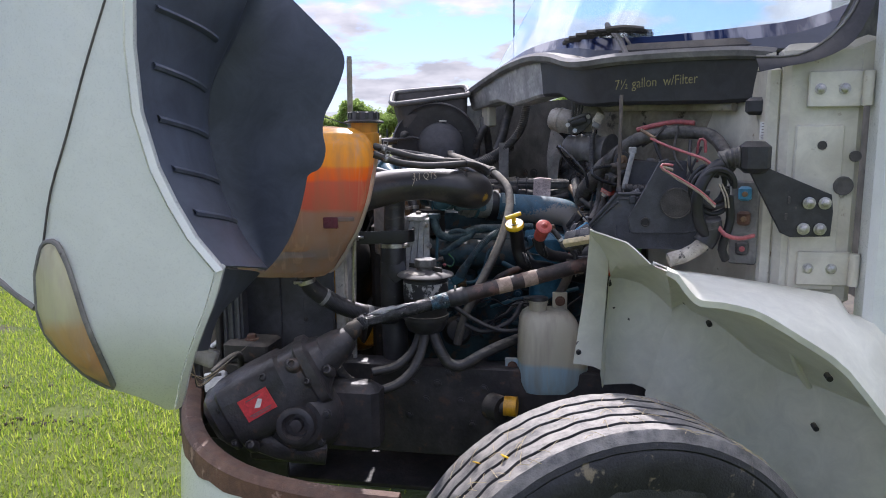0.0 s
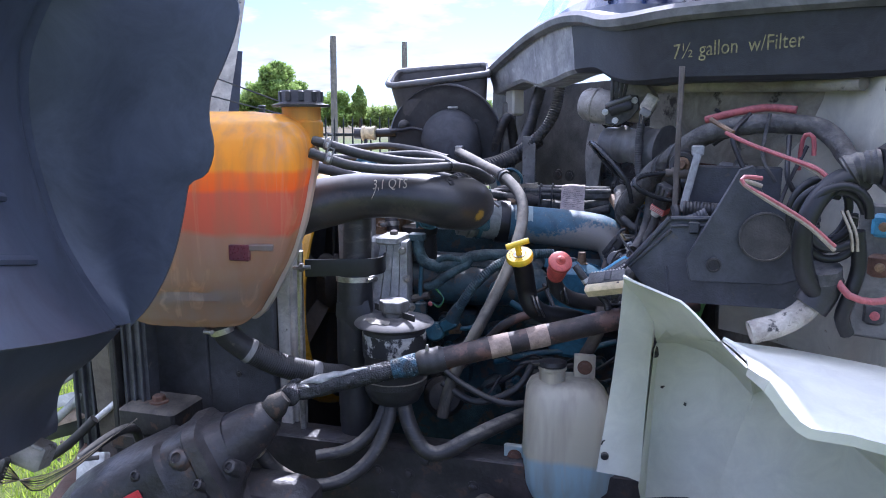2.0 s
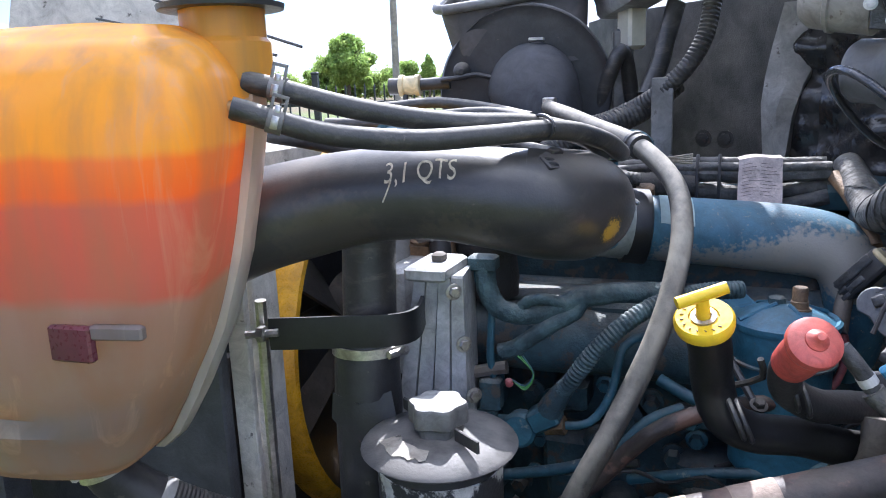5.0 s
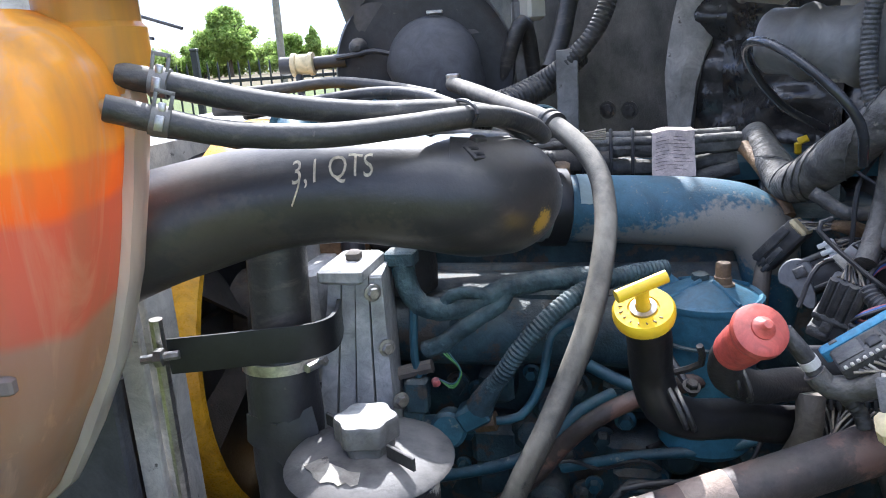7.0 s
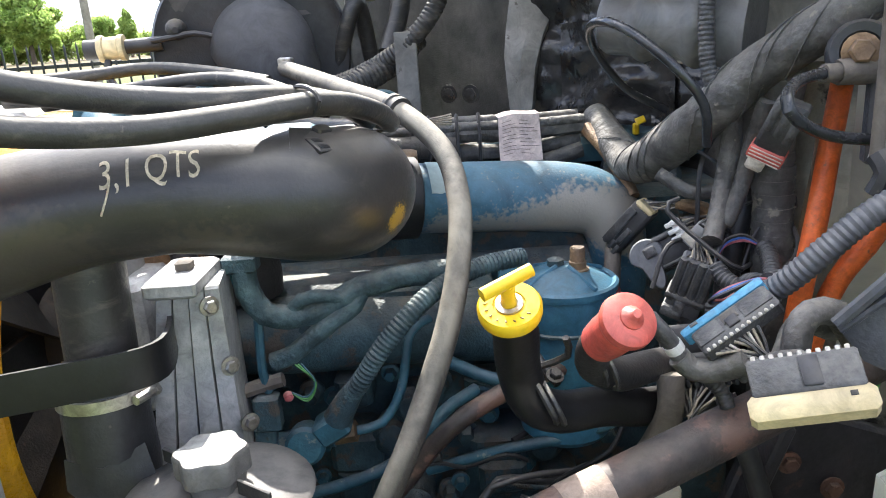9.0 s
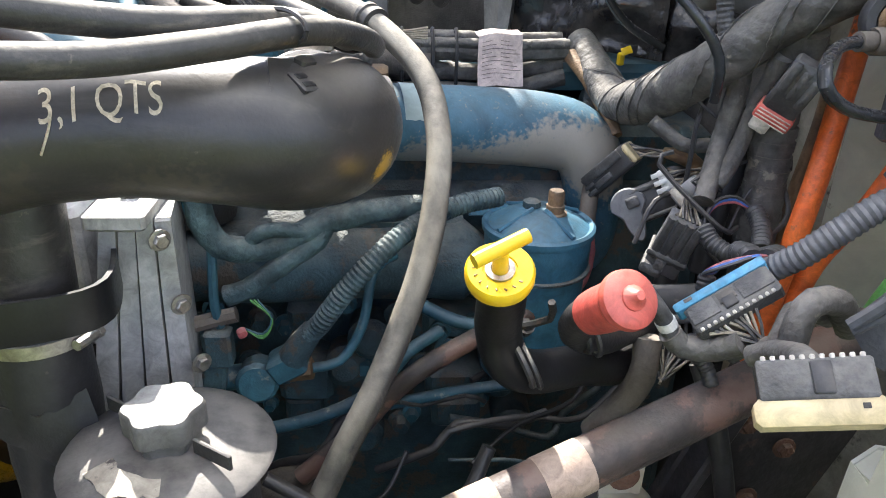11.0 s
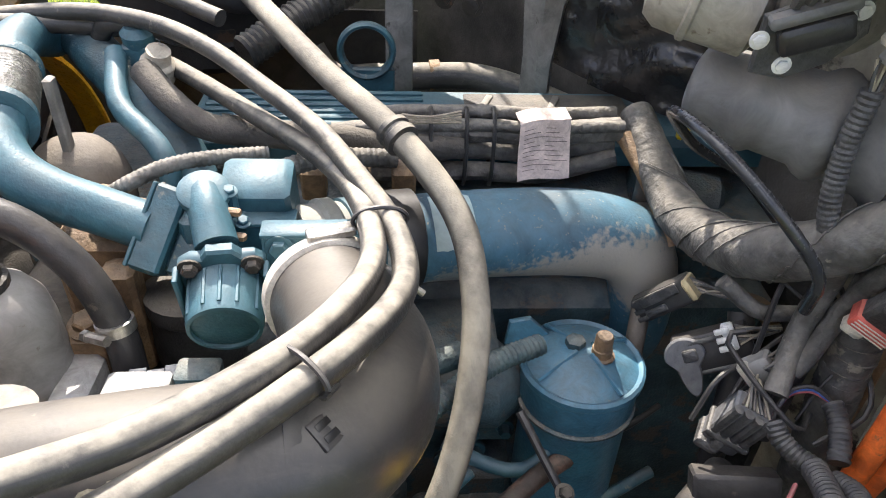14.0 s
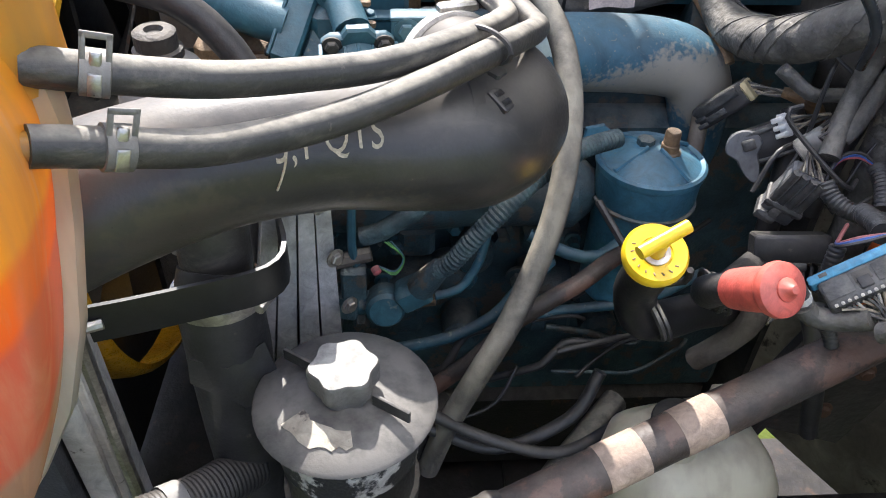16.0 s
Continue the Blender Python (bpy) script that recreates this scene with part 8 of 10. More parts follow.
part("branch", Shape().tube([(0.572, 2.61, 1.57), (0.570, 2.630, 1.520), (0.566, 2.638, 1.48), (0.552, 2.636, 1.443), (0.54, 2.635, 1.425)], 0.0102, 12, 0.010, wobble=0.08), M_TAPE, big)
part("branch", Shape().tube([(0.592, 2.61, 1.60), (0.602, 2.640, 1.52), (0.604, 2.638, 1.455), (0.604, 2.634, 1.405), (0.602, 2.628, 1.33), (0.600, 2.62, 1.2)], 0.0235, 16, 0.012, wobble=0.07), M_TAPE, big)
for k in range(9):
    c = Vector((0.604, 2.640, 1.50)).lerp(Vector((0.604, 2.632, 1.37)), k / 8)
    part("tape_turn", Shape().tube([c + UP * 0.006, c - UP * 0.006], 0.0242, 14, 0.02, wobble=0.1), M_TAPE, big)
hose("looped_cable", [(0.56, 2.83, 1.54), (0.50, 2.83, 1.575), (0.445, 2.80, 1.630), (0.416, 2.736, 1.661), (0.421, 2.665, 1.660), (0.458, 2.612, 1.618), (0.492, 2.602, 1.573), (0.506, 2.617, 1.525)], 0.0056, M_GLOSSBLACK, "stiff black cable bent in a loop", "cable")
hose("grey_air_line", [(0.67, 2.49, 1.600), (0.610, 2.503, 1.604), (0.559, 2.503, 1.604), (0.517, 2.480, 1.601), (0.486, 2.449, 1.590), (0.496, 2.448, 1.572), (0.545, 2.470, 1.551), (0.612, 2.480, 1.539), (0.70, 2.46, 1.535)], 0.0058, M_GLOSSBLACK, "shiny black air line in a wide loop", "cable")
part("joint", Shape().tube([(0.560, 2.504, 1.604), (0.575, 2.504, 1.604), (0.576, 2.504, 1.604), (0.622, 2.500, 1.603)], [0.009, 0.009, 0.0125, 0.0125], 12, 0.01), M_DOME, big, "dusty fitting")


TOCAM = Vector((-0.40, -0.80, 0.42))
TANS = (M_WIREWHITE, M_DOME, M_PLUG)
ca = holder("connector", (0.50, 2.805, 1.36), "dusty black multi-pin connector with tan wires", "connector", group="loose connectors")
m = along((0.478, 2.826, 1.352), (0.517, 2.786, 1.418), TOCAM)
part("shell", block(m, (0, 0, 0), (0.080, 0.032, 0.026), 0.003), M_BLACK, ca)
part("upper_half", block(m, (-0.004, 0.009, 0.013), (0.066, 0.013, 0.006), 0.002), M_PLUG, ca)
part("latch", block(m, (-0.012, -0.006, 0.014), (0.030, 0.008, 0.005), 0.001), M_PLUG, ca)
for i in range(3):
    part("cell", block(m, (-0.036 + 0.002 * i, -0.010 + 0.010 * i, 0.004), (0.016, 0.006, 0.020), 0.001), M_PLUG, ca)
part("pin_seal", block(m, (0.038, 0, 0.001), (0.010, 0.028, 0.024), 0.003), M_CREAM, ca, "cream pin seal")
wires(m, (0.042, 0, 0.0), (0, 0.024, 0.0), 9, (0.556, 2.752, 1.421), TANS, ca)
part("sleeve", Shape().tube([(0.545, 2.762, 1.421), (0.565, 2.745, 1.419), (0.58, 2.74, 1.41), (0.595, 2.74, 1.39)], [0.007, 0.010, 0.011, 0.011], 10, 0.01, wobble=0.12), M_GOLD, ca, "brown braided sleeve")

cb_ = holder("connector", (0.525, 2.735, 1.34), "black lever connector with white pins and a grey lever", "connector", group="loose connectors")
m = along((0.482, 2.745, 1.345), (0.563, 2.715, 1.392), TOCAM)
part("shell", block(m, (0, 0, 0), (0.086, 0.046, 0.034), 0.004), M_BLACK, cb_)
part("ridge", block(m, (0.004, 0.018, 0.018), (0.060, 0.006, 0.008), 0.002), M_PLUG, cb_)
part("ridge", block(m, (0.010, -0.019, 0.016), (0.066, 0.005, 0.006), 0.002), M_PLUG, cb_)
lever = [(0.023 * math.cos(t) * (1.0 if math.sin(t) > -0.2 else 0.6), 0.023 * math.sin(t) if math.sin(t) > -0.2 else 0.048 * math.sin(t)) for t in [2 * math.pi * i / 22 for i in range(22)]]
part("lever", Shape().prism(lever, m @ Matrix.Translation((-0.030, 0.004, 0.016)), 0.006, 0.002), M_GREYCONDUIT, cb_, "grey plastic lever")
part("lever_hub", block(m, (-0.024, 0.006, 0.024), (0.016, 0.014, 0.008), 0.002), M_PLUG, cb_)
part("pin_block", block(m, (0.022, 0.016, 0.020), (0.013, 0.030, 0.014), 0.002), M_PAPER, cb_, "white pin block")
for i in range(3):
    part("pin_tooth", block(m, (0.016, 0.006 + 0.010 * i, 0.028), (0.016, 0.006, 0.006), 0.001), M_PAPER, cb_)
wires(m, (0.030, 0.016, 0.020), (0, 0.028, 0.004), 8, (0.572, 2.70, 1.418), TANS, cb_)

cc = holder("connector", (0.50, 2.64, 1.31), "dusty grey ribbed plug with pale wires", "connector", group="loose connectors")
m = along((0.497, 2.650, 1.315), (0.508, 2.626, 1.387), TOCAM)
part("shell", block(m, (0, 0, 0), (0.078, 0.042, 0.028), 0.003), M_GREYCONDUIT, cc)
for i in range(4):
    part("rib", Shape().tube([m @ Vector((-0.018, -0.0165 + 0.011 * i, 0.013)), m @ Vector((0.040, -0.0165 + 0.011 * i, 0.013))], 0.0052, 8, 0.03), M_PLUG, cc)
part("collar", block(m, (-0.012, 0, 0.002), (0.008, 0.048, 0.036), 0.002), M_PLUG, cc)
part("catch", block(m, (-0.024, 0.004, 0.017), (0.022, 0.012, 0.008), 0.002), M_PLUG, cc)
part("foot", block(m, (-0.034, 0.010, 0.004), (0.014, 0.026, 0.036), 0.003), M_PLUG, cc)
wires(m, (0.040, 0, 0.006), (0, 0.034, 0), 8, (0.520, 2.655, 1.404), TANS, cc)
cd = holder("connector", (0.525, 2.66, 1.39), "small pale grey plug below a tape-wrapped branch", "connector", group="loose connectors")
m = along((0.518, 2.668, 1.392), (0.535, 2.655, 1.418), TOCAM)
part("shell", block(m, (0, 0, 0), (0.034, 0.026, 0.024), 0.003), M_BOTTLE, cd)
part("shoulder", block(m, (-0.008, 0.0, 0.010), (0.012, 0.032, 0.010), 0.002), M_PALEPLUG, cd)
wires(m, (0.017, 0, 0), (0, 0.02, 0), 5, (0.545, 2.65, 1.44), TANS, cd)
ce = holder("connector", (0.495, 2.60, 1.26), "wide dark fuse connector with a finned underside", "connector", group="loose connectors")
m = along((0.452, 2.612, 1.292), (0.535, 2.585, 1.300), TOCAM)
part("cover", block(m, (0, 0.004, 0), (0.088, 0.034, 0.030), 0.003), M_BLACK, ce)
part("step", block(m, (-0.012, -0.018, 0.006), (0.060, 0.010, 0.020), 0.002), M_PLUG, ce)
for i in range(9):
    part("fin", block(m, (-0.036 + 0.009 * i, -0.036, -0.004), (0.004, 0.034, 0.022), 0.001), M_BLACK, ce)
wires(m, (0.0, -0.05, 0.0), (0.07, 0, 0), 9, (0.46, 2.55, 1.225), (M_PLUG, M_TAPE, M_WIREWHITE), ce)
cf = holder("connector", (0.573, 2.60, 1.49), "dusty grey plug with a faded red locking band", "connector", group="loose connectors")
m = along((0.567, 2.614, 1.490), (0.580, 2.572, 1.570), TOCAM)
part("shell", block(m, (0.016, 0, 0), (0.060, 0.036, 0.024), 0.003), M_PLUG, cf)
for i in range(3):
    part("cell", block(m, (0.020 + 0.004 * i, -0.012 + 0.012 * i, 0.012), (0.034, 0.008, 0.009), 0.002), M_PLUG, cf)
part("lock_band", block(m, (-0.020, 0, 0), (0.017, 0.040, 0.028), 0.003), M_RED, cf, "faded red locking band")
for i in range(4):
    part("band_groove", block(m, (-0.026 + 0.004 * i, 0, 0.0143), (0.0012, 0.036, 0.001), 0.0002), M_PALEPLUG, cf)
part("clear_tip", block(m, (-0.036, 0.006, 0.0), (0.016, 0.020, 0.018), 0.003), M_PALEPLUG, cf)

blue = holder("ecu_connector", (0.447, 2.448, 1.37), "light blue and black engine computer connector", "connector", group="engine computer connectors")
m = along((0.414, 2.457, 1.362), (0.478, 2.444, 1.410), (-0.60, -0.14, 0.78))
part("black_half", block(m, (0.002, -0.005, 0), (0.082, 0.032, 0.018), 0.003), M_PLUG, blue)
part("blue_half", block(m, (0, 0.014, 0.003), (0.090, 0.010, 0.018), 0.004), M_BLUEPLUG, blue, "light blue shell")
part("blue_slot", block(m, (-0.030, 0.0135, 0.0125), (0.008, 0.004, 0.001), 0.0003), M_DARK, blue)
part("recess", block(m, (0.0, -0.001, 0.0095), (0.016, 0.012, 0.0012), 0.0004), M_DARK, blue)
part("catch", block(m, (0.0, -0.009, 0.0105), (0.012, 0.012, 0.003), 0.001), M_BLACK, blue)
part("panel", block(m, (0.026, -0.004, 0.0098), (0.030, 0.020, 0.0015), 0.0006), M_PLUG, blue)
part("panel", block(m, (-0.024, -0.004, 0.0098), (0.026, 0.020, 0.0015), 0.0006), M_PLUG, blue)
for i in range(12):
    part("pin", block(m, (-0.033 + 0.0062 * i, -0.0185, 0.007), (0.0034, 0.005, 0.0034), 0.0008), M_PALEPLUG, blue)
wires(m, (-0.008, -0.022, 0.0), (0.05, 0, 0), 10, (0.462, 2.415, 1.362), (M_WIREWHITE, M_PLUG, M_TAPE, M_PALEPLUG), blue)
wh = holder("ecu_connector", (0.42, 2.32, 1.37), "black connector with a cream plastic cover", "connector", group="engine computer connectors")
m = along((0.382, 2.318, 1.381), (0.457, 2.283, 1.400), (-0.12, -0.62, 0.80))
part("black_half", block(m, (0, 0.013, 0.002), (0.078, 0.030, 0.022), 0.002), M_PLUG, wh)
part("cover", block(m, (0, -0.010, 0), (0.088, 0.020, 0.026), 0.009), M_CREAM, wh, "cream plastic cover")
part("catch", block(m, (0.004, 0.013, 0.0135), (0.014, 0.024, 0.004), 0.001), M_BLACK, wh)
part("slot", block(m, (0.028, -0.008, 0.0132), (0.005, 0.004, 0.001), 0.0003), M_DARK, wh)
for i in range(11):
    part("pin", block(m, (-0.033 + 0.0066 * i, 0.0285, 0.010), (0.0035, 0.005, 0.004), 0.0008), M_PALEPLUG, wh)
for pts, r, mt_, nm, lab, rb in (
        ([(0.462, 2.418, 1.355), (0.467, 2.405, 1.366), (0.478, 2.41, 1.385), (0.497, 2.42, 1.390), (0.53, 2.42, 1.376)], 0.0095, M_TAPE, "plug_lead", "tape-wrapped lead above the cream connector", 0.0),
        ([(0.445, 2.42, 1.360), (0.430, 2.435, 1.346), (0.408, 2.45, 1.342), (0.395, 2.455, 1.355)], 0.0115, M_TAPE, "plug_lead", "tape-wrapped lead to the blue connector", 0.0),
        ([(0.395, 2.455, 1.356), (0.390, 2.455, 1.366), (0.378, 2.455, 1.382), (0.366, 2.46, 1.398)], 0.0085, M_PLUG, "sensor_boot", "grey rubber sensor boot beside the red cap", 0.0),
        ([(0.44, 2.44, 1.30), (0.437, 2.45, 1.315), (0.425, 2.455, 1.33), (0.42, 2.46, 1.345)], 0.0075, M_BLACK, "conduit", "thin black corrugated conduit below the plugs", 0.005),
        ([(0.493, 2.466, 1.404), (0.508, 2.447, 1.428), (0.527, 2.434, 1.454), (0.56, 2.42, 1.488), (0.63, 2.40, 1.53)], 0.0122, M_GREYCONDUIT, "conduit", "grey corrugated wiring conduit near the plugs", 0.0065),
        ([(0.519, 2.612, 1.383), (0.522, 2.598, 1.372), (0.530, 2.580, 1.366), (0.540, 2.563, 1.366)], 0.0105, M_CORRUGATED, "conduit", "short stub of black corrugated conduit", 0.0055),
        ([(0.575, 2.607, 1.402), (0.574, 2.594, 1.396), (0.566, 2.574, 1.388), (0.555, 2.556, 1.378)], 0.0105, M_CORRUGATED, "conduit", "short stub of black corrugated conduit", 0.0055),
        ([(0.528, 2.556, 1.378), (0.520, 2.535, 1.386), (0.510, 2.514, 1.394), (0.500, 2.496, 1.398)], 0.0118, M_CORRUGATED, "conduit", "thick black corrugated conduit among the plugs", 0.006),
        ([(0.540, 2.540, 1.376), (0.536, 2.515, 1.392), (0.520, 2.490, 1.405), (0.500, 2.478, 1.408)], 0.0108, M_CORRUGATED, "conduit", "thick black corrugated conduit among the plugs", 0.006),
        ([(0.455, 2.50, 1.385), (0.452, 2.495, 1.36), (0.455, 2.49, 1.335), (0.46, 2.48, 1.31)], 0.0085, M_BLACK, "conduit", "black corrugated conduit under the blue connector", 0.0055),
        ([(0.470, 2.39, 1.37), (0.476, 2.395, 1.396), (0.490, 2.40, 1.408), (0.516, 2.40, 1.404), (0.545, 2.41, 1.37)], 0.0125, M_TAPE, "plug_lead", "tape-wrapped lead arching over the cream connector", 0.0),
        ([(0.446, 2.405, 1.355), (0.452, 2.385, 1.372), (0.448, 2.355, 1.388), (0.438, 2.33, 1.394)], 0.0105, M_TAPE, "plug_lead", "short tape-wrapped lead into the cream connector", 0.0),
        ([(0.56, 2.75, 1.40), (0.55, 2.72, 1.36), (0.54, 2.70, 1.31), (0.53, 2.68, 1.2)], 0.015, M_BLACK, "plug_lead", "thick tape-wrapped lead behind the connectors", 0.0),
        ([(0.60, 2.68, 1.46), (0.585, 2.67, 1.43), (0.57, 2.665, 1.38), (0.56, 2.66, 1.3)], 0.015, M_BLACK, "plug_lead", "thick tape-wrapped lead behind the connectors", 0.0),
        ([(0.500, 2.725, 1.475), (0.53, 2.70, 1.452), (0.55, 2.69, 1.452), (0.60, 2.67, 1.46)], 0.009, M_TAPE, "plug_lead", "thin tape-wrapped lead under the main loom", 0.0)):
    hose(nm, pts, r, mt_, lab, "cable", ribs=rb, wobble=0.0 if rb else 0.08)
thing("lead_clip", block(along((0.450, 2.44, 1.338), (0.456, 2.43, 1.352), TOCAM), (0, 0, 0), (0.022, 0.020, 0.022), 0.003), M_PLUG, "grey plastic clip on a wrapped lead", "clip")
thing("white_sleeve", Shape().tube([(0.392, 2.455, 1.362), (0.387, 2.455, 1.370)], 0.0095, 10, 0.01), M_PAPER, "white band on the sensor boot", "band")
thing("copper_tip", Shape().tube([(0.398, 2.452, 1.352), (0.405, 2.45, 1.344)], 0.0065, 8, 0.01), M_ORANGE, "copper-coloured wire ends below the boot", "wire")
wl_ = holder("wire_loop", (0.50, 2.53, 1.38), "pink, blue and black wires curled in a loop", "wires")
for k, m in enumerate((M_WIRERED, M_WIREBLUE, M_BLACK)):
    part("wire", Shape().tube([(0.519, 2.612, 1.384), (0.524, 2.617, 1.394 + 0.002 * k), (0.540, 2.625, 1.403 + 0.003 * k), (0.560, 2.621, 1.407 + 0.003 * k), (0.575, 2.608, 1.402)], 0.0023, 6, 0.006), m, wl_)
    part("wire", Shape().tube([(0.505, 2.546, 1.372), (0.480, 2.525, 1.376 - 0.002 * k), (0.452 - 0.003 * k, 2.498 - 0.002 * k, 1.391), (0.462, 2.487 - 0.003 * k, 1.405), (0.488, 2.476, 1.415), (0.502, 2.480, 1.409)], 0.0023 - 0.0004 * (k == 2), 6, 0.006), m, wl_)
for nm, pts, r, m, lab in (("orange_hose", [(0.686, 2.637, 1.607), (0.652, 2.606, 1.527), (0.620, 2.576, 1.447), (0.599, 2.565, 1.360), (0.585, 2.57, 1.22)], 0.0125, M_ORANGE, "bright orange dirty air hose"),
                           ("orange_hose", [(0.70, 2.54, 1.50), (0.672, 2.55, 1.42), (0.636, 2.566, 1.348), (0.60, 2.57, 1.2)], 0.0125, M_ORANGE, "bright orange dirty air hose"),
                           ("yellow_hose", [(0.676, 2.654, 1.53), (0.670, 2.65, 1.48), (0.654, 2.642, 1.417), (0.63, 2.63, 1.32), (0.60, 2.62, 1.2)], 0.0075, M_GOLD, "thin olive hose beside the orange one"),
                           ("green_hose", [(0.70, 2.47, 1.45), (0.68, 2.48, 1.40), (0.66, 2.49, 1.34), (0.64, 2.5, 1.26)], 0.010, M_GREEN, "green air hose beside orange one")):
    hose(nm, pts, r, m, lab)
for k in range(5):
    hose("thin_wire", [(0.71 + 0.004 * k, 2.45, 1.48), (0.70 + 0.003 * k, 2.44, 1.42 - 0.004 * k), (0.69, 2.45, 1.37)], 0.0022, (M_GREEN, M_WIREWHITE, M_WIRERED)[k % 3], "thin loose coloured wire hanging down", "wire")
thing("relay_box", Shape().box((0.705, 2.51, 1.555), (0.075, 0.05, 0.14), rz=-15, ry=8, bevel=0.006), M_BOTTLE, "grey relay box with a pale label", "relay box")
thing("relay_label", Shape().box((0.703, 2.483, 1.565), (0.045, 0.003, 0.07), rz=-15, ry=8, bevel=0.001), M_PAPER, "blank pale label on the relay box", "label")
mt = holder("rubber_mount", (0.60, 2.55, 1.60), "round rubber mount with a rusty centre bolt", "mount")
part("rubber", Shape().lathe((0.596, 2.503, 1.622), (-0.45, -0.85, 0.1), [(0.028, -0.02), (0.030, 0.0), (0.027, 0.005), (0.019, 0.004), (0.016, -0.001), (0.002, -0.001)], 28), M_BLACK, mt)
part("bolt", Shape().hexbolt((0.596, 2.503, 1.622), (-0.45, -0.85, 0.1), 0.012, 0.014), M_GOLD, mt)
part("stalk", Shape().tube([(0.675, 2.60, 1.62), (0.673, 2.60, 1.60), (0.672, 2.60, 1.58)], [0.020, 0.020, 0.015], 12, 0.01), M_RUST, mt)

# exhaust brake / wiper drive under the cowl
ex = holder("heat_shield_duct", (0.55, 2.85, 1.55), "dusty grey stamped sheet-metal duct under the cowl", "duct")
DA, DB = Vector((0.458, 2.800, 1.664)), Vector((0.592, 2.672, 1.648))
steps = [(0.0, 0.026), (0.02, 0.036), (0.06, 0.041), (0.23, 0.041), (0.27, 0.046), (0.31, 0.0485), (0.35, 0.046), (0.38, 0.0425), (0.57, 0.0435), (0.61, 0.049), (0.66, 0.0525), (0.71, 0.050), (0.74, 0.046), (0.90, 0.050), (0.96, 0.058), (1.0, 0.060)]
dd = (DB - DA)
part("shell", Shape().lathe(DA, dd, [(r, s * dd.length) for s, r in steps], 40), M_DUCT, ex)
part("rivet", Shape().hexbolt((0.535, 2.715, 1.655), (-0.35, -0.85, 0.1), 0.004, 0.003), M_DARKMETAL, ex)
wmot = holder("wiper_motor", (0.46, 2.75, 1.70), "stained cream wiper motor with a grey gear plate under the cowl", "wiper motor")
part("case", Shape().lathe((0.398, 2.805, 1.765), (0.8, -0.5, -0.18), [(0.018, 0), (0.034, 0.003), (0.042, 0.015), (0.043, 0.036), (0.046, 0.038), (0.046, 0.043), (0.0435, 0.045), (0.043, 0.092), (0.03, 0.10)], 32), M_MOTOR, wmot)
part("gear_case", Shape().lathe((0.520, 2.722, 1.765), (-0.3, -0.9, -0.15), [(0.050, -0.04), (0.052, 0.0), (0.048, 0.012), (0.030, 0.018), (0.001, 0.018)], 30), M_MOTOR, wmot)
m = along((0.440, 2.715, 1.730), (0.525, 2.690, 1.762), (-0.30, -0.85, -0.15))
part("gear_plate", Shape().prism([(-0.045, -0.020), (-0.020, -0.034), (0.015, -0.030), (0.045, -0.012), (0.050, 0.018), (0.020, 0.030), (-0.030, 0.026)], m, 0.008, 0.002), M_PLUG, wmot, "grey gear plate")
part("strip", block(m, (0.004, 0.004, 0.014), (0.056, 0.022, 0.014), 0.003), M_BLACK, wmot)
part("strip", block(m, (0.004, 0.022, 0.012), (0.066, 0.010, 0.014), 0.003), M_DUCT, wmot)
for x, y in ((-0.036, 0.008), (-0.020, -0.020), (0.040, 0.010)):
    part("screw", Shape().hexbolt(m @ Vector((x, y, 0.008)), m.to_3x3() @ Vector((0, 0, 1)), 0.0055, 0.004), M_PAPER, wmot)
for k in range(4):
    part("arm", Shape().tube([m @ Vector((0.01 * k - 0.01, 0.03, 0.010)), m @ Vector((0.012 * k, 0.055, 0.018)), m @ Vector((0.012 * k + 0.01, 0.085, 0.012))], 0.0045, 6, 0.02), M_PLUG, wmot)
m = along((0.531, 2.660, 1.736), (0.553, 2.655, 1.776), (-0.4, -0.9, 0.0))
part("connector", block(m, (0.004, 0, 0), (0.042, 0.030, 0.026), 0.004), M_PALEPLUG, wmot, "pale dusty connector")
part("connector", block(m, (-0.018, -0.006, 0.004), (0.018, 0.026, 0.024), 0.003), M_BOTTLE, wmot)
wires(m, (-0.026, 0, 0), (0, 0.020, 0), 7, (0.527, 2.66, 1.702), TANS, wmot)
part("lead", Shape().tube([(0.527, 2.66, 1.712), (0.5235, 2.66, 1.66), (0.525, 2.652, 1.60), (0.54, 2.64, 1.56)], 0.0092, 10, 0.008, ribs=0.0055), M_PLUG, wmot)
thing("yellow_tab", block(along((0.594, 3.010, 1.500), (0.612, 3.008, 1.506), TOCAM), (0, 0, 0), (0.016, 0.012, 0.004), 0.001).box((0.600, 3.02, 1.488), (0.010, 0.012, 0.02), bevel=0.003), M_YELLOW, "small yellow plastic tab beside the loom", "clip")
hf = holder("heat_foil", (0.60, 3.12, 1.49), "crumpled shiny black heat foil on the firewall", "foil")
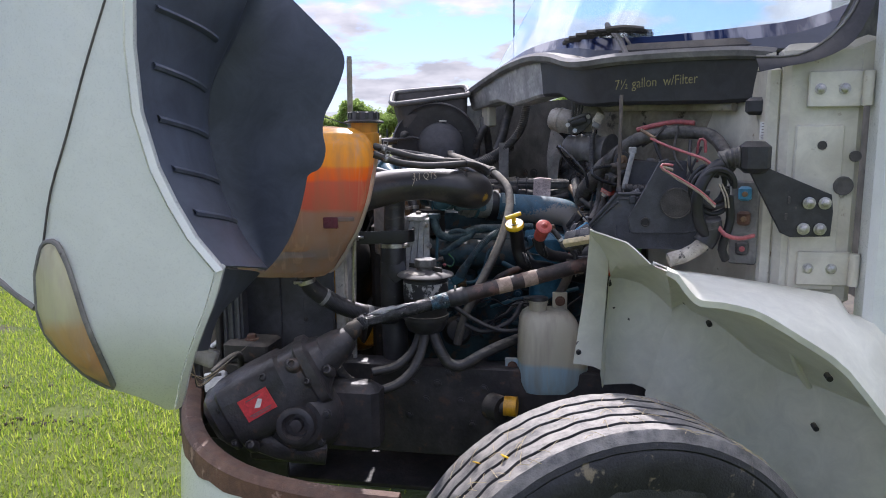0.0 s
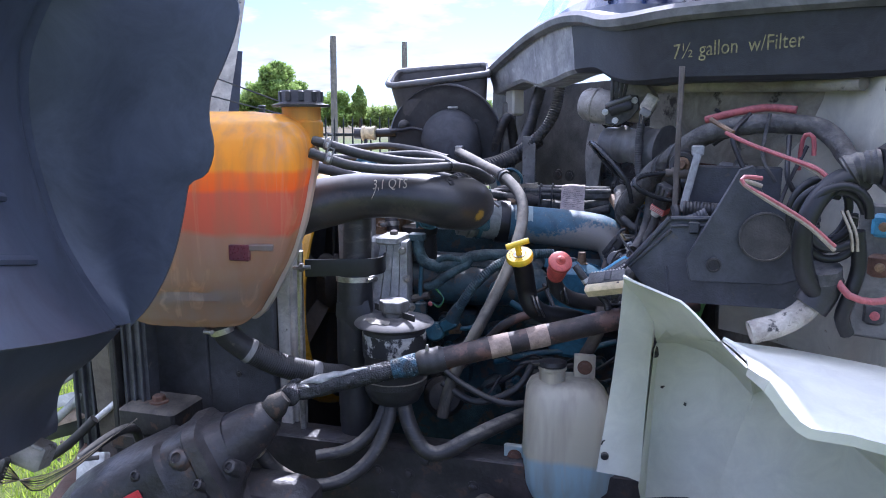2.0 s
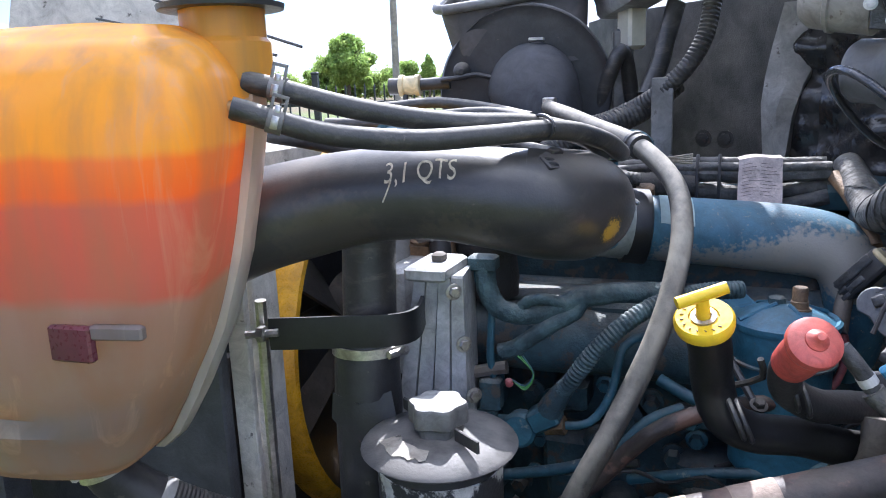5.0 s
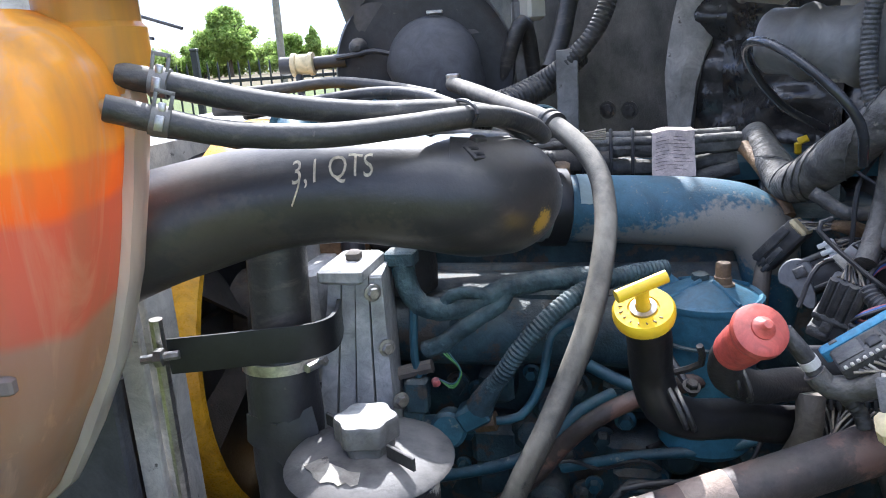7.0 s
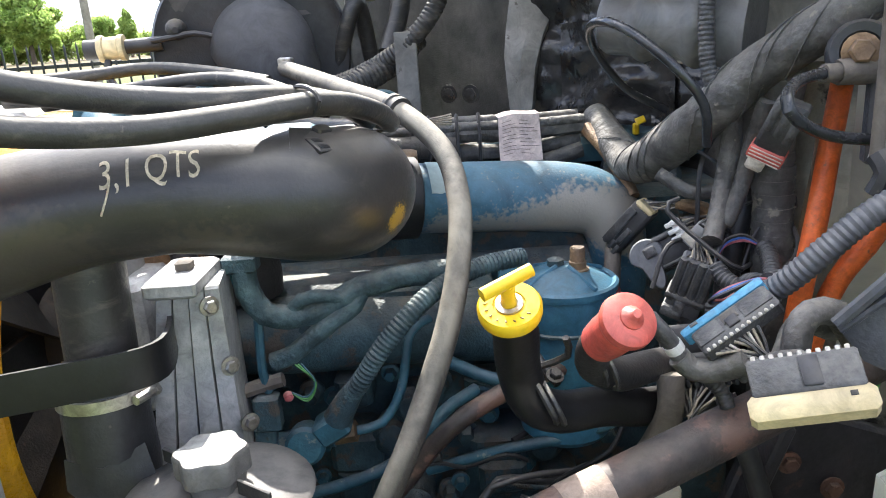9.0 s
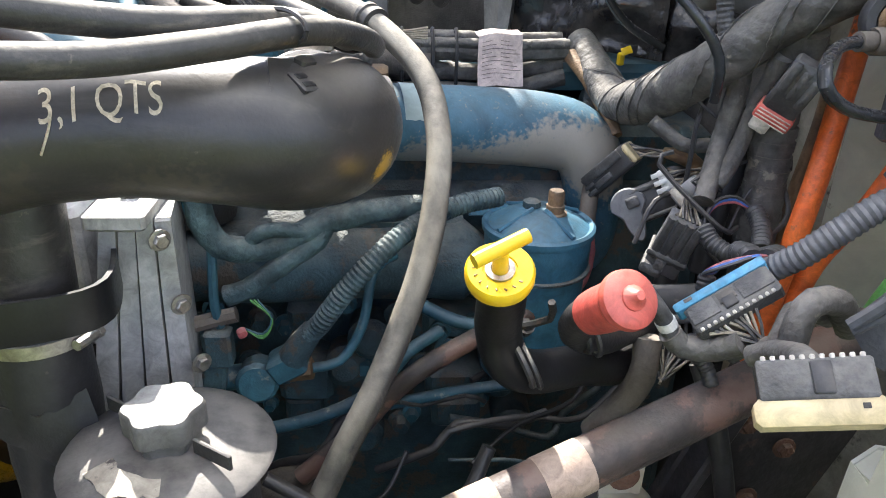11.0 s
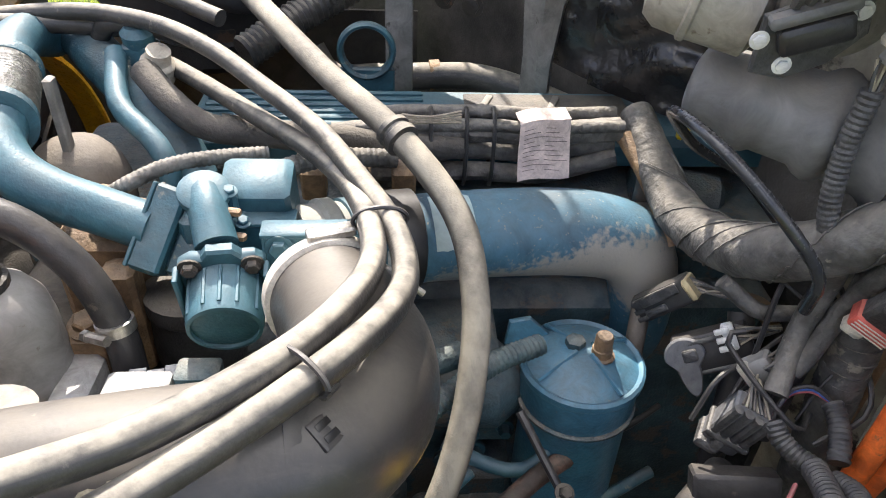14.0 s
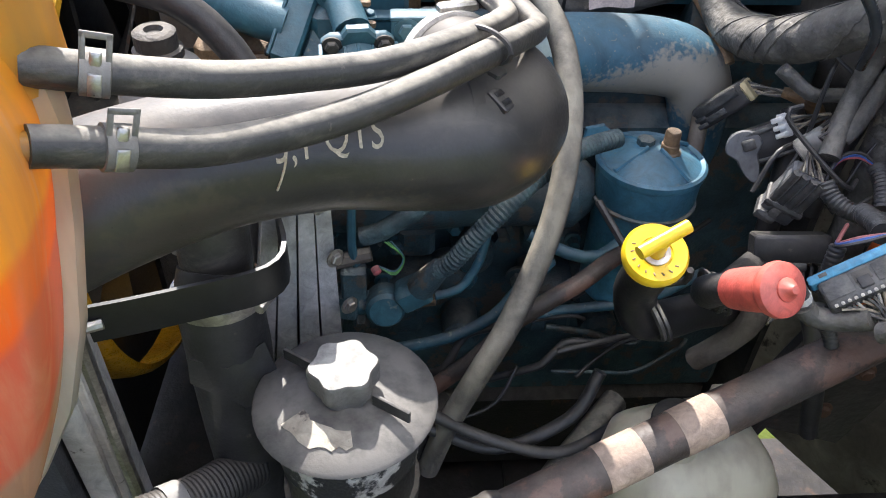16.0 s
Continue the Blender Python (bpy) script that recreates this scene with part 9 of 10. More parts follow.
for name, j0, j1, i0, i1, off in (("foil_sheet", 1, 4, 0, 12, 0.0), ("foil_sheet", 3, 8, 0, 8, 0.012), ("foil_sheet", 3, 8, 7, 12, 0.006), ("foil_sheet", 7, 10, 0, 12, 0.004)):
    rows = []
    for i in range(4 * i0, 4 * i1 + 1):
        row = []
        for j in range(4 * j0, 4 * j1 + 1):
            u, w = j / 4, i / 4
            rough_ = 0.9 * noise.noise(Vector((w * 0.45, u * 0.5, 2 + off * 90))) + 0.16 * abs(noise.noise(Vector((1.5 * (w - 0.45 * u), 0.30 * (u + w), 4)))) + 0.04 * noise.noise(Vector((w * 2.2, u * 2.0, 9)))
            row.append(Vector((0.47 + 0.024 * u - off, 3.33 - 0.042 * u - off, 1.49 + 0.022 * w)) + Vector((-0.012, -0.020, 0.004)) * rough_)
        rows.append(row)
    part(name, Shape().sheet(rows, 0.0015), M_FOIL, hf)

# loose wiring between the wiper motor and the connectors
tangle = holder("loose_wiring", (0.56, 2.62, 1.40), "tangle of dusty black wires behind the connectors", "wiring")
tr = random.Random(17)
for k in range(8):
    a = Vector((0.50 + 0.12 * tr.random(), 2.64 + 0.08 * tr.random(), 1.45 + 0.07 * tr.random()))
    b = Vector((0.46 + 0.14 * tr.random(), 2.58 + 0.10 * tr.random(), 1.33 + 0.05 * tr.random()))
    m1 = a.lerp(b, 0.33) + Vector((tr.gauss(0, 0.03), tr.gauss(0, 0.015), tr.gauss(0, 0.02)))
    m2 = a.lerp(b, 0.66) + Vector((tr.gauss(0, 0.022), tr.gauss(0, 0.015), tr.gauss(0, 0.02)))
    part("wire", Shape().tube([a, m1, m2, b], tr.choice((0.0018, 0.0022, 0.003)), 7, 0.012, wobble=0.06), M_BLACK, tangle)
for k in range(6):
    a = Vector((0.66 + 0.03 * k, 2.52 - 0.03 * k, 1.74 - 0.01 * k)) + Vector((0, tr.gauss(0, 0.01), tr.gauss(0, 0.02)))
    b = a + Vector((tr.uniform(-0.06, 0.06), tr.uniform(-0.05, 0.02), -tr.uniform(0.06, 0.14)))
    m1 = a.lerp(b, 0.5) + Vector((tr.gauss(0, 0.035), tr.gauss(0, 0.02), tr.gauss(0, 0.02)))
    part("wire", Shape().tube([a, m1, b], tr.choice((0.003, 0.004, 0.0055)), 7, 0.012, wobble=0.06), tr.choice((M_BLACK, M_TAPE, M_BLACK)), tangle)

# ---- firewall and cab ----
fw = holder("firewall", (0.8, 3.1, 0.8), "black insulated firewall behind the engine with a grimy cream upper panel", "firewall")
plan = spline([(0.10, 4.25, 0), (0.20, 3.98, 0), (0.42, 3.72, 0), (0.60, 3.35, 0), (0.70, 3.05, 0), (0.76, 2.85, 0)], 0.06)
part("insulation", Shape().sheet([[q + UP * z + Vector((0.012 * noise.noise(q * 6 + UP * z * 6), 0, 0)) for z in (0.5, 0.8, 1.1, 1.3, 1.5, 1.7, 1.86)] for q in plan], 0.02), M_DARK, fw, "black insulation")
plan2 = spline([(0.58, 2.86, 0), (0.64, 2.76, 0), (0.74, 2.64, 0), (0.86, 2.52, 0), (0.93, 2.38, 0), (0.955, 2.2, 0)], 0.04)
part("upper_panel", Shape().sheet([[q + UP * z + Vector((0.0, 0.05 * max(0, 1.70 - z) * 3, 0)) for z in (1.60, 1.66, 1.70, 1.76, 1.82, 1.88)] for q in plan2], 0.01), M_FIREWALL, fw, "grimy cream panel")
part("panel_fold", Shape().tube([(0.56, 2.74, 1.80), (0.68, 2.62, 1.80), (0.80, 2.52, 1.795), (0.90, 2.36, 1.79)], 0.016, 10, 0.03), M_FIREWALL, fw)
plan3 = spline([(0.78, 2.95, 0), (0.84, 2.75, 0), (0.92, 2.5, 0), (0.97, 2.25, 0)], 0.05)
part("lower_panel", Shape().sheet([[q + UP * z for z in (0.6, 1.0, 1.3, 1.64)] for q in plan3], 0.02), M_FIREWALL, fw, "grimy cream lower panel")
part("strut", Shape().sheet([[(0.455, 3.30, 1.30), (0.455, 3.29, 1.50), (0.446, 3.285, 1.61), (0.452, 3.285, 1.665), (0.462, 3.285, 1.72), (0.48, 3.285, 1.80)], [(0.470, 3.262, 1.30), (0.468, 3.252, 1.50), (0.468, 3.250, 1.60), (0.484, 3.250, 1.655), (0.508, 3.250, 1.715), (0.545, 3.25, 1.80)], [(0.486, 3.252, 1.30), (0.486, 3.245, 1.50), (0.496, 3.245, 1.59), (0.514, 3.245, 1.650), (0.545, 3.245, 1.713), (0.59, 3.245, 1.80)], [(0.50, 3.275, 1.30), (0.498, 3.265, 1.50), (0.510, 3.265, 1.585), (0.532, 3.265, 1.648), (0.566, 3.265, 1.713), (0.61, 3.265, 1.80)]], 0.008), M_GREYSTEEL, fw, "dusty grey curved strut")
for k in range(2):
    part("bolt", Shape().hexbolt((0.37 + 0.04 * k, 3.50 - 0.05 * k, 1.53), (-0.6, -0.8, 0), 0.014, 0.008), M_DARKMETAL, fw)
part("white_edge", Shape().box((0.21, 3.60, 1.79), (0.06, 0.05, 0.10), rz=-60, bevel=0.008), M_CABPAINT, fw)

cowl = holder("cowl", (0.5, 2.7, 1.75), "grey plastic windscreen cowl with yellow chalk writing", "cowl")
TOP = [(0.115, 3.66, 1.905), (0.20, 3.42, 1.955), (0.275, 3.20, 1.990), (0.345, 2.98, 2.002), (0.40, 2.80, 1.985), (0.44, 2.66, 1.955), (0.485, 2.555, 1.945), (0.56, 2.49, 1.951), (0.68, 2.435, 1.955), (0.80, 2.375, 1.955), (0.90, 2.30, 1.950), (0.965, 2.22, 1.935)]
LOW = [0.085, 0.10, 0.115, 0.165, 0.165, 0.15, 0.135, 0.145, 0.150, 0.155, 0.155, 0.14]
tp = spline(TOP, 0.022)
crow, lrow = [], []
tot = len(tp) - 1
for i, q in enumerate(tp):
    t = (tp[min(i + 1, tot)] - tp[max(i - 1, 0)]).normalized()
    n_ = Vector((t.y, -t.x, 0)).normalized()
    if n_.x > 0:
        n_ = -n_
    dpt = float(np.interp(i / tot * (len(LOW) - 1), range(len(LOW)), LOW))
    crow.append([q + n_ * 0.004, q + n_ * -0.002 + UP * -0.03, q + n_ * -0.010 + UP * -dpt * 0.6, q + n_ * -0.014 + UP * (-dpt + 0.01), q + n_ * -0.024 + UP * -dpt, q - n_ * 0.10 + UP * -dpt])
    lrow.append([q + n_ * 0.003 + UP * -0.022, q + n_ * 0.016 + UP * -0.014, q + n_ * 0.018 + UP * -0.002, q + n_ * 0.010 + UP * 0.006, q - n_ * 0.02 + UP * 0.008, q - n_ * 0.10 + UP * 0.0])
cut = int(tot * 0.46)
part("face", Shape().sheet(crow[cut:], -0.005), M_COWL, cowl, "dark grey cowl face")
part("end_face", Shape().sheet(crow[:cut + 1], -0.005), M_COWLEND, cowl, "scuffed pale grey cowl end")
part("lip", Shape().sheet(lrow, -0.005), M_COWLIP, cowl, "rolled cowl lip")
part("corner_block", Shape().box((0.955, 2.19, 1.862), (0.05, 0.06, 0.07), rz=-30, bevel=0.008), M_COWL, cowl)
part("corner_tab", Shape().box((0.915, 2.225, 1.785), (0.06, 0.05, 0.05), rz=-35, bevel=0.01), M_COWL, cowl)
v, f = letters("7\u00bd gallon  w/Filter", 0.054)
xs_ = [q[0] for q in v]
x0, x1 = min(xs_), max(xs_)
face_line = [r[2] for r in crow]
run = [0.0]
for a, b in zip(face_line, face_line[1:]):
    run.append(run[-1] + (b - a).length)
start = next(k for k, q in enumerate(face_line) if q.x > 0.545 and q.y < 2.6)
out = []
for x, y, _ in v:
    s = run[start] + (x - x0) * 0.62
    px, py, pz = (float(np.interp(s, run, [c[k] for c in face_line])) for k in range(3))
    tx, ty = (float(np.interp(s + 0.01, run, [c[k] for c in face_line])) - p for k, p in ((0, px), (1, py)))
    nn = Vector((ty, -tx, 0)).normalized()
    if nn.y > 0:
        nn = -nn
    out.append(Vector((px, py, pz)) + nn * 0.0035 + UP * (y * 0.8 - 0.012 + 0.10 * (x - x0) * 0.3) + nn * max(0.0, 0.16 * (y * 0.8 - 0.012)))
part("chalk_writing", Shape().add(out, f), M_CHALKY, cowl, "yellow chalk writing")

ws = holder("windscreen", (0.8, 2.9, 1.95), "tinted truck windscreen reflecting clouds, in a dark seal", "windscreen")
base = spline([(0.20, 3.62, 1.93), (0.32, 3.25, 1.985), (0.44, 2.92, 1.99), (0.55, 2.68, 1.955), (0.72, 2.55, 1.95), (0.90, 2.42, 1.955), (1.02, 2.30, 1.96), (1.10, 2.20, 1.985)], 0.06)
glass = [[q + Vector((0.42 * k, 0.10 * k, 0.75 * k)) for k in (0, 0.35, 0.7, 1.0)] for q in base]
gl = part("glass", Shape().sheet(glass, 0.004), M_GLASS, ws)
gl.visible_shadow = False
part("dark_seal", Shape().sheet([[q + Vector((0.42 * k, 0.10 * k - 0.006, 0.75 * k)) for k in (-0.03, 0.02, 0.05)] for q in base], 0.003), M_LINER, ws)
part("dark_band", Shape().sheet([[q + Vector((0.42 * k, 0.10 * k - 0.004, 0.75 * k)) for k in (0.05, 0.10, 0.105)] for q in base], 0.002), M_REFLECTION, ws, "dark glossy lower band with painted reflections")
seal_out = spline([(0.865, 2.10, 1.872), (0.93, 2.075, 1.885), (0.994, 2.052, 1.897), (1.06, 2.040, 1.928), (1.092, 2.034, 1.968), (1.122, 2.030, 2.043), (1.155, 2.025, 2.15), (1.30, 2.02, 2.60)], 0.03)
seal_in = spline([(0.859, 2.12, 1.914), (0.928, 2.095, 1.911), (0.982, 2.082, 1.924), (1.034, 2.075, 1.960), (1.071, 2.070, 2.004), (1.091, 2.066, 2.045), (1.120, 2.062, 2.14), (1.265, 2.055, 2.61)], 0.03)
strip_ = []
for i in range(31):
    a, b = seal_out[int(i / 30 * (len(seal_out) - 1))], seal_in[int(i / 30 * (len(seal_in) - 1))]
    strip_.append([a + Vector((0, 0.02, 0)), a, a.lerp(b, 0.3) + Vector((0, -0.004, 0)), a.lerp(b, 0.7) + Vector((0, -0.002, 0)), b, b + Vector((0, 0.02, 0))])
part("pillar_seal", Shape().sheet(strip_, 0.004), M_BLACK, ws, "wide dark pillar seal")
part("seal_bead", Shape().tube([b + Vector((0, -0.002, 0)) for b in seal_in[::3]], 0.003, 6, 0.03), M_GREYSTEEL, ws)
part("dash", Shape().box((1.15, 2.95, 1.95), (0.7, 1.2, 0.10), rz=-25, bevel=0.03), M_DARK, ws)
wip = holder("wiper", (0.6, 2.7, 1.97), "black wiper arm with a round mesh deflector", "wiper")
part("arm", Shape().tube([(0.60, 2.50, 1.955), (0.60, 2.62, 2.02), (0.585, 2.76, 2.09)], 0.009, 8, 0.03), M_GREYSTEEL, wip)
part("arm", Shape().tube([(0.63, 2.52, 1.96), (0.63, 2.66, 2.03), (0.60, 2.80, 2.09)], 0.005, 8, 0.03), M_GREYSTEEL, wip)
ms = Shape()
for i in range(9):
    y = 2.55 + 0.075 * i
    ln = 0.15 * math.sqrt(max(0.02, 1 - ((i - 4) / 4.4) ** 2))
    ms.tube([(0.60 - ln, y, 2.046), (0.60, y, 2.052), (0.60 + ln, y, 2.046)], 0.008, 5, 0.08)
for i in range(7):
    x = 0.48 + 0.04 * i
    ln = 0.30 * math.sqrt(max(0.02, 1 - ((i - 3) / 3.5) ** 2))
    ms.tube([(x, 2.85 - ln, 2.048), (x, 2.85, 2.054), (x, 2.85 + ln, 2.048)], 0.006, 5, 0.1)
part("mesh_disc", ms, M_DARK, wip, "black mesh disc")

cab = holder("cab", (1.3, 2.6, 0.9), "white truck cab side with bolted door hinges and dirt streaks", "truck cab")
part("pillar", Shape().box((1.055, 2.155, 1.585), (0.21, 0.10, 0.73), rz=-9.5, bevel=0.02), M_CABPAINT, cab)
part("pillar_step", Shape().box((1.04, 2.108, 1.50), (0.125, 0.02, 0.46), rz=-9.5, bevel=0.012), M_CABPAINT, cab)
part("front_return", Shape().box((0.955, 2.30, 1.545), (0.04, 0.30, 0.69), rz=-9.5, bevel=0.012), M_CABPAINT, cab)
corner = spline([(0.74, 2.68, 0), (0.82, 2.60, 0), (0.885, 2.50, 0), (0.922, 2.38, 0), (0.932, 2.26, 0), (0.930, 2.17, 0)], 0.03)
part("corner_panel", Shape().sheet([[q + UP * z + Vector((-0.01, -0.01, 0)) * math.sin((z - 1.3) * 5) for z in (1.20, 1.30, 1.40, 1.50, 1.60, 1.70, 1.80, 1.93)] for q in corner], 0.006), M_CABPAINT, cab, "curved cream corner panel")
part("upper_pillar", Shape().box((1.10, 2.14, 1.875), (0.22, 0.08, 0.13), rz=-9.5, ry=-22, bevel=0.02), M_CABPAINT, cab)
part("door", Shape().box((1.725, 1.955, 1.885), (1.16, 0.10, 1.48), rz=-9.5, bevel=0.02), M_WHITE, cab, "white cab door")
part("back_wall", Shape().box((1.95, 3.15, 1.75), (0.06, 2.2, 1.7), rz=-9.5, bevel=0.02), M_DARK, cab)
part("floor", Shape().box((1.66, 3.25, 0.88), (0.8, 1.7, 0.06), rz=-9.5, bevel=0.02), M_DARK, cab)
# roof out of view; its front edge is bent to cast the bay's shadow
shade_brow = spline([(1.55, 2.02, 2.9), (0.98, 2.30, 2.9), (0.78, 2.60, 2.9), (0.72, 2.815, 2.9), (0.636, 3.114, 2.9), (0.56, 3.45, 2.9), (0.49, 3.79, 2.9), (0.47, 4.1, 2.9), (0.52, 4.5, 2.9)], 0.06)
part("roof", Shape().sheet([[q + Vector((d, 0.165 * d, h)) for d, h in ((0.0, -0.05), (0.0, 0.0), (0.05, 0.07), (0.25, 0.12), (1.6, 0.16))] for q in shade_brow], 0.02), M_WHITE, cab)
for x, z, r in ((1.045, 1.675, 0.012), (1.105, 1.565, 0.026), (1.13, 1.645, 0.015)):
    y = 2.097 - 0.167 * (x - 1.04)
    part("hole", Shape().lathe((x, y + 0.004, z), (-0.165, -0.986, 0), [(r, 0), (r, 0.0065), (r * 0.9, 0.0072), (r * 0.86, 0.0064), (0.001, 0.0064)], 20), M_DARK, cab, "round black hole")
for zc in (1.825, 1.335):
    hin = part("hinge_plate", Shape().box((1.065, 2.088, zc), (0.135, 0.012, 0.095), rz=-9.5, bevel=0.006), M_CABPAINT, cab, "bolted door hinge")
    for dx in (-0.04, 0.02):
        part("bolt", Shape().hexbolt((1.065 + dx, 2.082 - 0.167 * dx, zc), (-0.165, -0.986, 0), 0.0105, 0.008), M_STEEL, hin)
    part("knuckle", Shape().tube([(1.138, 2.062, zc - 0.045), (1.138, 2.062, zc + 0.045)], 0.014, 12, 0.05), M_CABPAINT, hin)
part("sticker", Shape().box((0.920, 2.165, 1.715), (0.036, 0.003, 0.05), rz=-30, bevel=0.0008), M_PAPER, cab, "small white printed sticker")
for k in range(6):
    part("print_line", Shape().box((0.919, 2.1628, 1.735 - 0.008 * k), (0.026, 0.0012, 0.002), rz=-30, bevel=0.0002), M_INK, cab)
part("antenna", Shape().tube([(0.36, 4.0, 1.9), (0.352, 4.0, 2.9)], 0.004, 6, 0.4), M_PICKET, cab, "thin whip antenna")

brk = holder("cab_bracket", (0.95, 2.05, 1.43), "black bolted steel bracket with a rubber-booted connector", "bracket")
Mb = Matrix(((1, 0, 0, 0), (-0.167, 0, 1, 2.055 + 0.167 * 0.95), (0, 1, 0, 0), (0, 0, 0, 1)))
part("plate", Shape().prism([(0.838, 1.615), (0.884, 1.618), (1.052, 1.545), (1.058, 1.50), (1.055, 1.432), (0.955, 1.428), (0.93, 1.44)], Mb, 0.010, 0.002), M_BLACK, brk)
for x, z in ((0.995, 1.522), (1.034, 1.522), (0.985, 1.452), (1.026, 1.452)):
    part("bolt", Shape().hexbolt((x, 2.052 - 0.167 * (x - 0.95), z), (-0.165, -0.986, 0), 0.0115, 0.009), M_STEEL, brk)
for x, z in ((0.945, 1.53), (0.94, 1.485)):
    part("slot", Shape().box((x, 2.053 - 0.167 * (x - 0.95), z), (0.006, 0.003, 0.018), bevel=0.001), M_DARK, brk)
part("head", Shape().box((0.848, 2.06, 1.645), (0.075, 0.07, 0.085), rz=-9, bevel=0.014), M_BLACK, brk)
part("boot", Shape().tube([(0.815, 2.07, 1.645), (0.785, 2.08, 1.64), (0.77, 2.085, 1.632)], [0.030, 0.026, 0.030], 14, 0.01, ribs=0.012), M_RUBBER, brk)

sw = holder("switch_panel", (0.87, 2.14, 1.35), "grey panel with blue, rusty and red terminal blocks", "terminal panel")
part("plate", Shape().box((0.872, 2.165, 1.455), (0.075, 0.02, 0.24), rz=-30, bevel=0.006), M_GREYSTEEL, sw)
for nm, z, m, lab in (("terminal", 1.540, M_BLUEPLUG, "blue terminal block"), ("terminal", 1.470, M_RUST, "rusty brown terminal block"), ("terminal", 1.385, M_PLUG, "grey terminal block")):
    part(nm, Shape().box((0.862, 2.145, z), (0.034, 0.026, 0.040), rz=-30, bevel=0.006), m, sw, lab)
    part("terminal_screw", Shape().lathe((0.855, 2.127, z), (-0.5, -0.85, 0), [(0.008, 0), (0.008, 0.005), (0.005, 0.007)], 10), M_GOLD if m is not M_PLUG else M_WIRERED, sw)
hose("red_cable", [(0.765, 2.08, 1.46), (0.78, 2.06, 1.435), (0.82, 2.06, 1.425), (0.87, 2.09, 1.428)], 0.006, M_WIRERED, "red battery cable looping to the terminals", "cable")

# control box, plate and cable coil
cb = holder("control_box", (0.68, 2.4, 1.33), "black plastic control box with a lidded top", "control box")
BOX = [((0.462, 2.334, 1.428), (0.488, 2.330, 1.394)), ((0.536, 2.292, 1.528), (0.548, 2.272, 1.366)), ((0.80, 2.255, 1.535), (0.80, 2.240, 1.362))]
part("body", Shape().rings([[Vector(a), Vector(b), Vector(b) + Vector((0.012, d, 0)), Vector(a) + Vector((0.012, d, -0.004))] for (a, b), d in zip(BOX, (0.012, 0.03, 0.10))]), M_BOX, cb)
for dz, rr in ((0.001, 0.0055), (-0.013, 0.0035)):
    part("rim", Shape().tube([Vector(a).lerp(Vector(b), -dz / 0.1) + Vector((-0.001, -0.003, max(dz, 0))) for a, b in (BOX[0], BOX[1])], rr, 8, 0.02), M_BOX, cb)
    part("rim", Shape().tube([Vector(a) + Vector((0, -0.003, dz)) for a, b in (BOX[1], BOX[2])], rr, 8, 0.02), M_BOX, cb)
for t in (0.16, 0.30):
    a = Vector(BOX[1][0]).lerp(Vector(BOX[2][0]), t)
    part("latch", Shape().box(a + Vector((0, -0.006, -0.016)), (0.020, 0.012, 0.024), rz=-8, bevel=0.003), M_BOX, cb)
for t in (0.35, 0.62, 0.85):
    a, b = Vector(BOX[0][0]).lerp(Vector(BOX[1][0]), t), Vector(BOX[0][1]).lerp(Vector(BOX[1][1]), t)
    part("panel_rib", Shape().tube([b.lerp(a, 0.05), b.lerp(a, 0.45)], 0.0035, 6, 0.02), M_BOX, cb)
part("back_board", Shape().box((0.70, 2.475, 1.567), (0.19, 0.02, 0.11), rz=-18, bevel=0.004), M_BOX, cb)
hose("support_rod", [(0.572, 2.44, 1.83), (0.572, 2.44, 1.70), (0.572, 2.44, 1.53)], 0.006, M_DOME, "thin dusty vertical support rod", "rod")
thing("rod_clip", Shape().tube([(0.572, 2.44, 1.535), (0.575, 2.43, 1.52), (0.57, 2.435, 1.50)], 0.010, 8, 0.01), M_BLACK, "black clip at the rod's foot", "clip")
thing("silver_stay", Shape().box((0.605, 2.46, 1.585), (0.016, 0.012, 0.13), rz=-10, ry=12, bevel=0.003).box((0.618, 2.46, 1.655), (0.026, 0.014, 0.022), rz=-10, bevel=0.003), M_ALU, "bright aluminium stay beside the rod", "bracket")
hose("ribbed_conduit", [(0.585, 2.42, 1.535), (0.63, 2.41, 1.533), (0.68, 2.40, 1.53), (0.72, 2.40, 1.528)], 0.016, M_BLACK, "black ribbed conduit on the control box", "cable", ribs=0.007)
Mp = Matrix(((1, 0, 0, 0), (-0.14, 0, 1, 2.215 + 0.14 * 0.66), (0, 1, 0, 0), (0, 0, 0, 1)))
bp = holder("mount_plate", (0.65, 2.2, 1.42), "dusty black stamped mounting plate with holes", "plate")
part("sheet", Shape().prism([(0.640, 1.630), (0.662, 1.638), (0.676, 1.60), (0.690, 1.575), (0.73, 1.56), (0.755, 1.55), (0.755, 1.43), (0.72, 1.418), (0.565, 1.418), (0.555, 1.46), (0.60, 1.55)], Mp, 0.008, 0.002), M_BOX, bp)
part("small_hole", Shape().lathe((0.603, 2.216, 1.452), (-0.14, -0.99, 0), [(0.014, 0), (0.014, 0.004), (0.011, 0.005), (0.010, 0.001), (0.001, 0.001)], 18), M_DARK, bp)
part("large_hole", Shape().lathe((0.688, 2.204, 1.508), (-0.14, -0.99, 0), [(0.046, 0), (0.046, 0.003), (0.043, 0.004), (0.042, 0.001), (0.001, 0.001)], 28, sx=1.0), M_DARK, bp)
coil = holder("cable_coil", (0.75, 2.1, 1.5), "coil of thick black cables with red and cream wires", "cables")
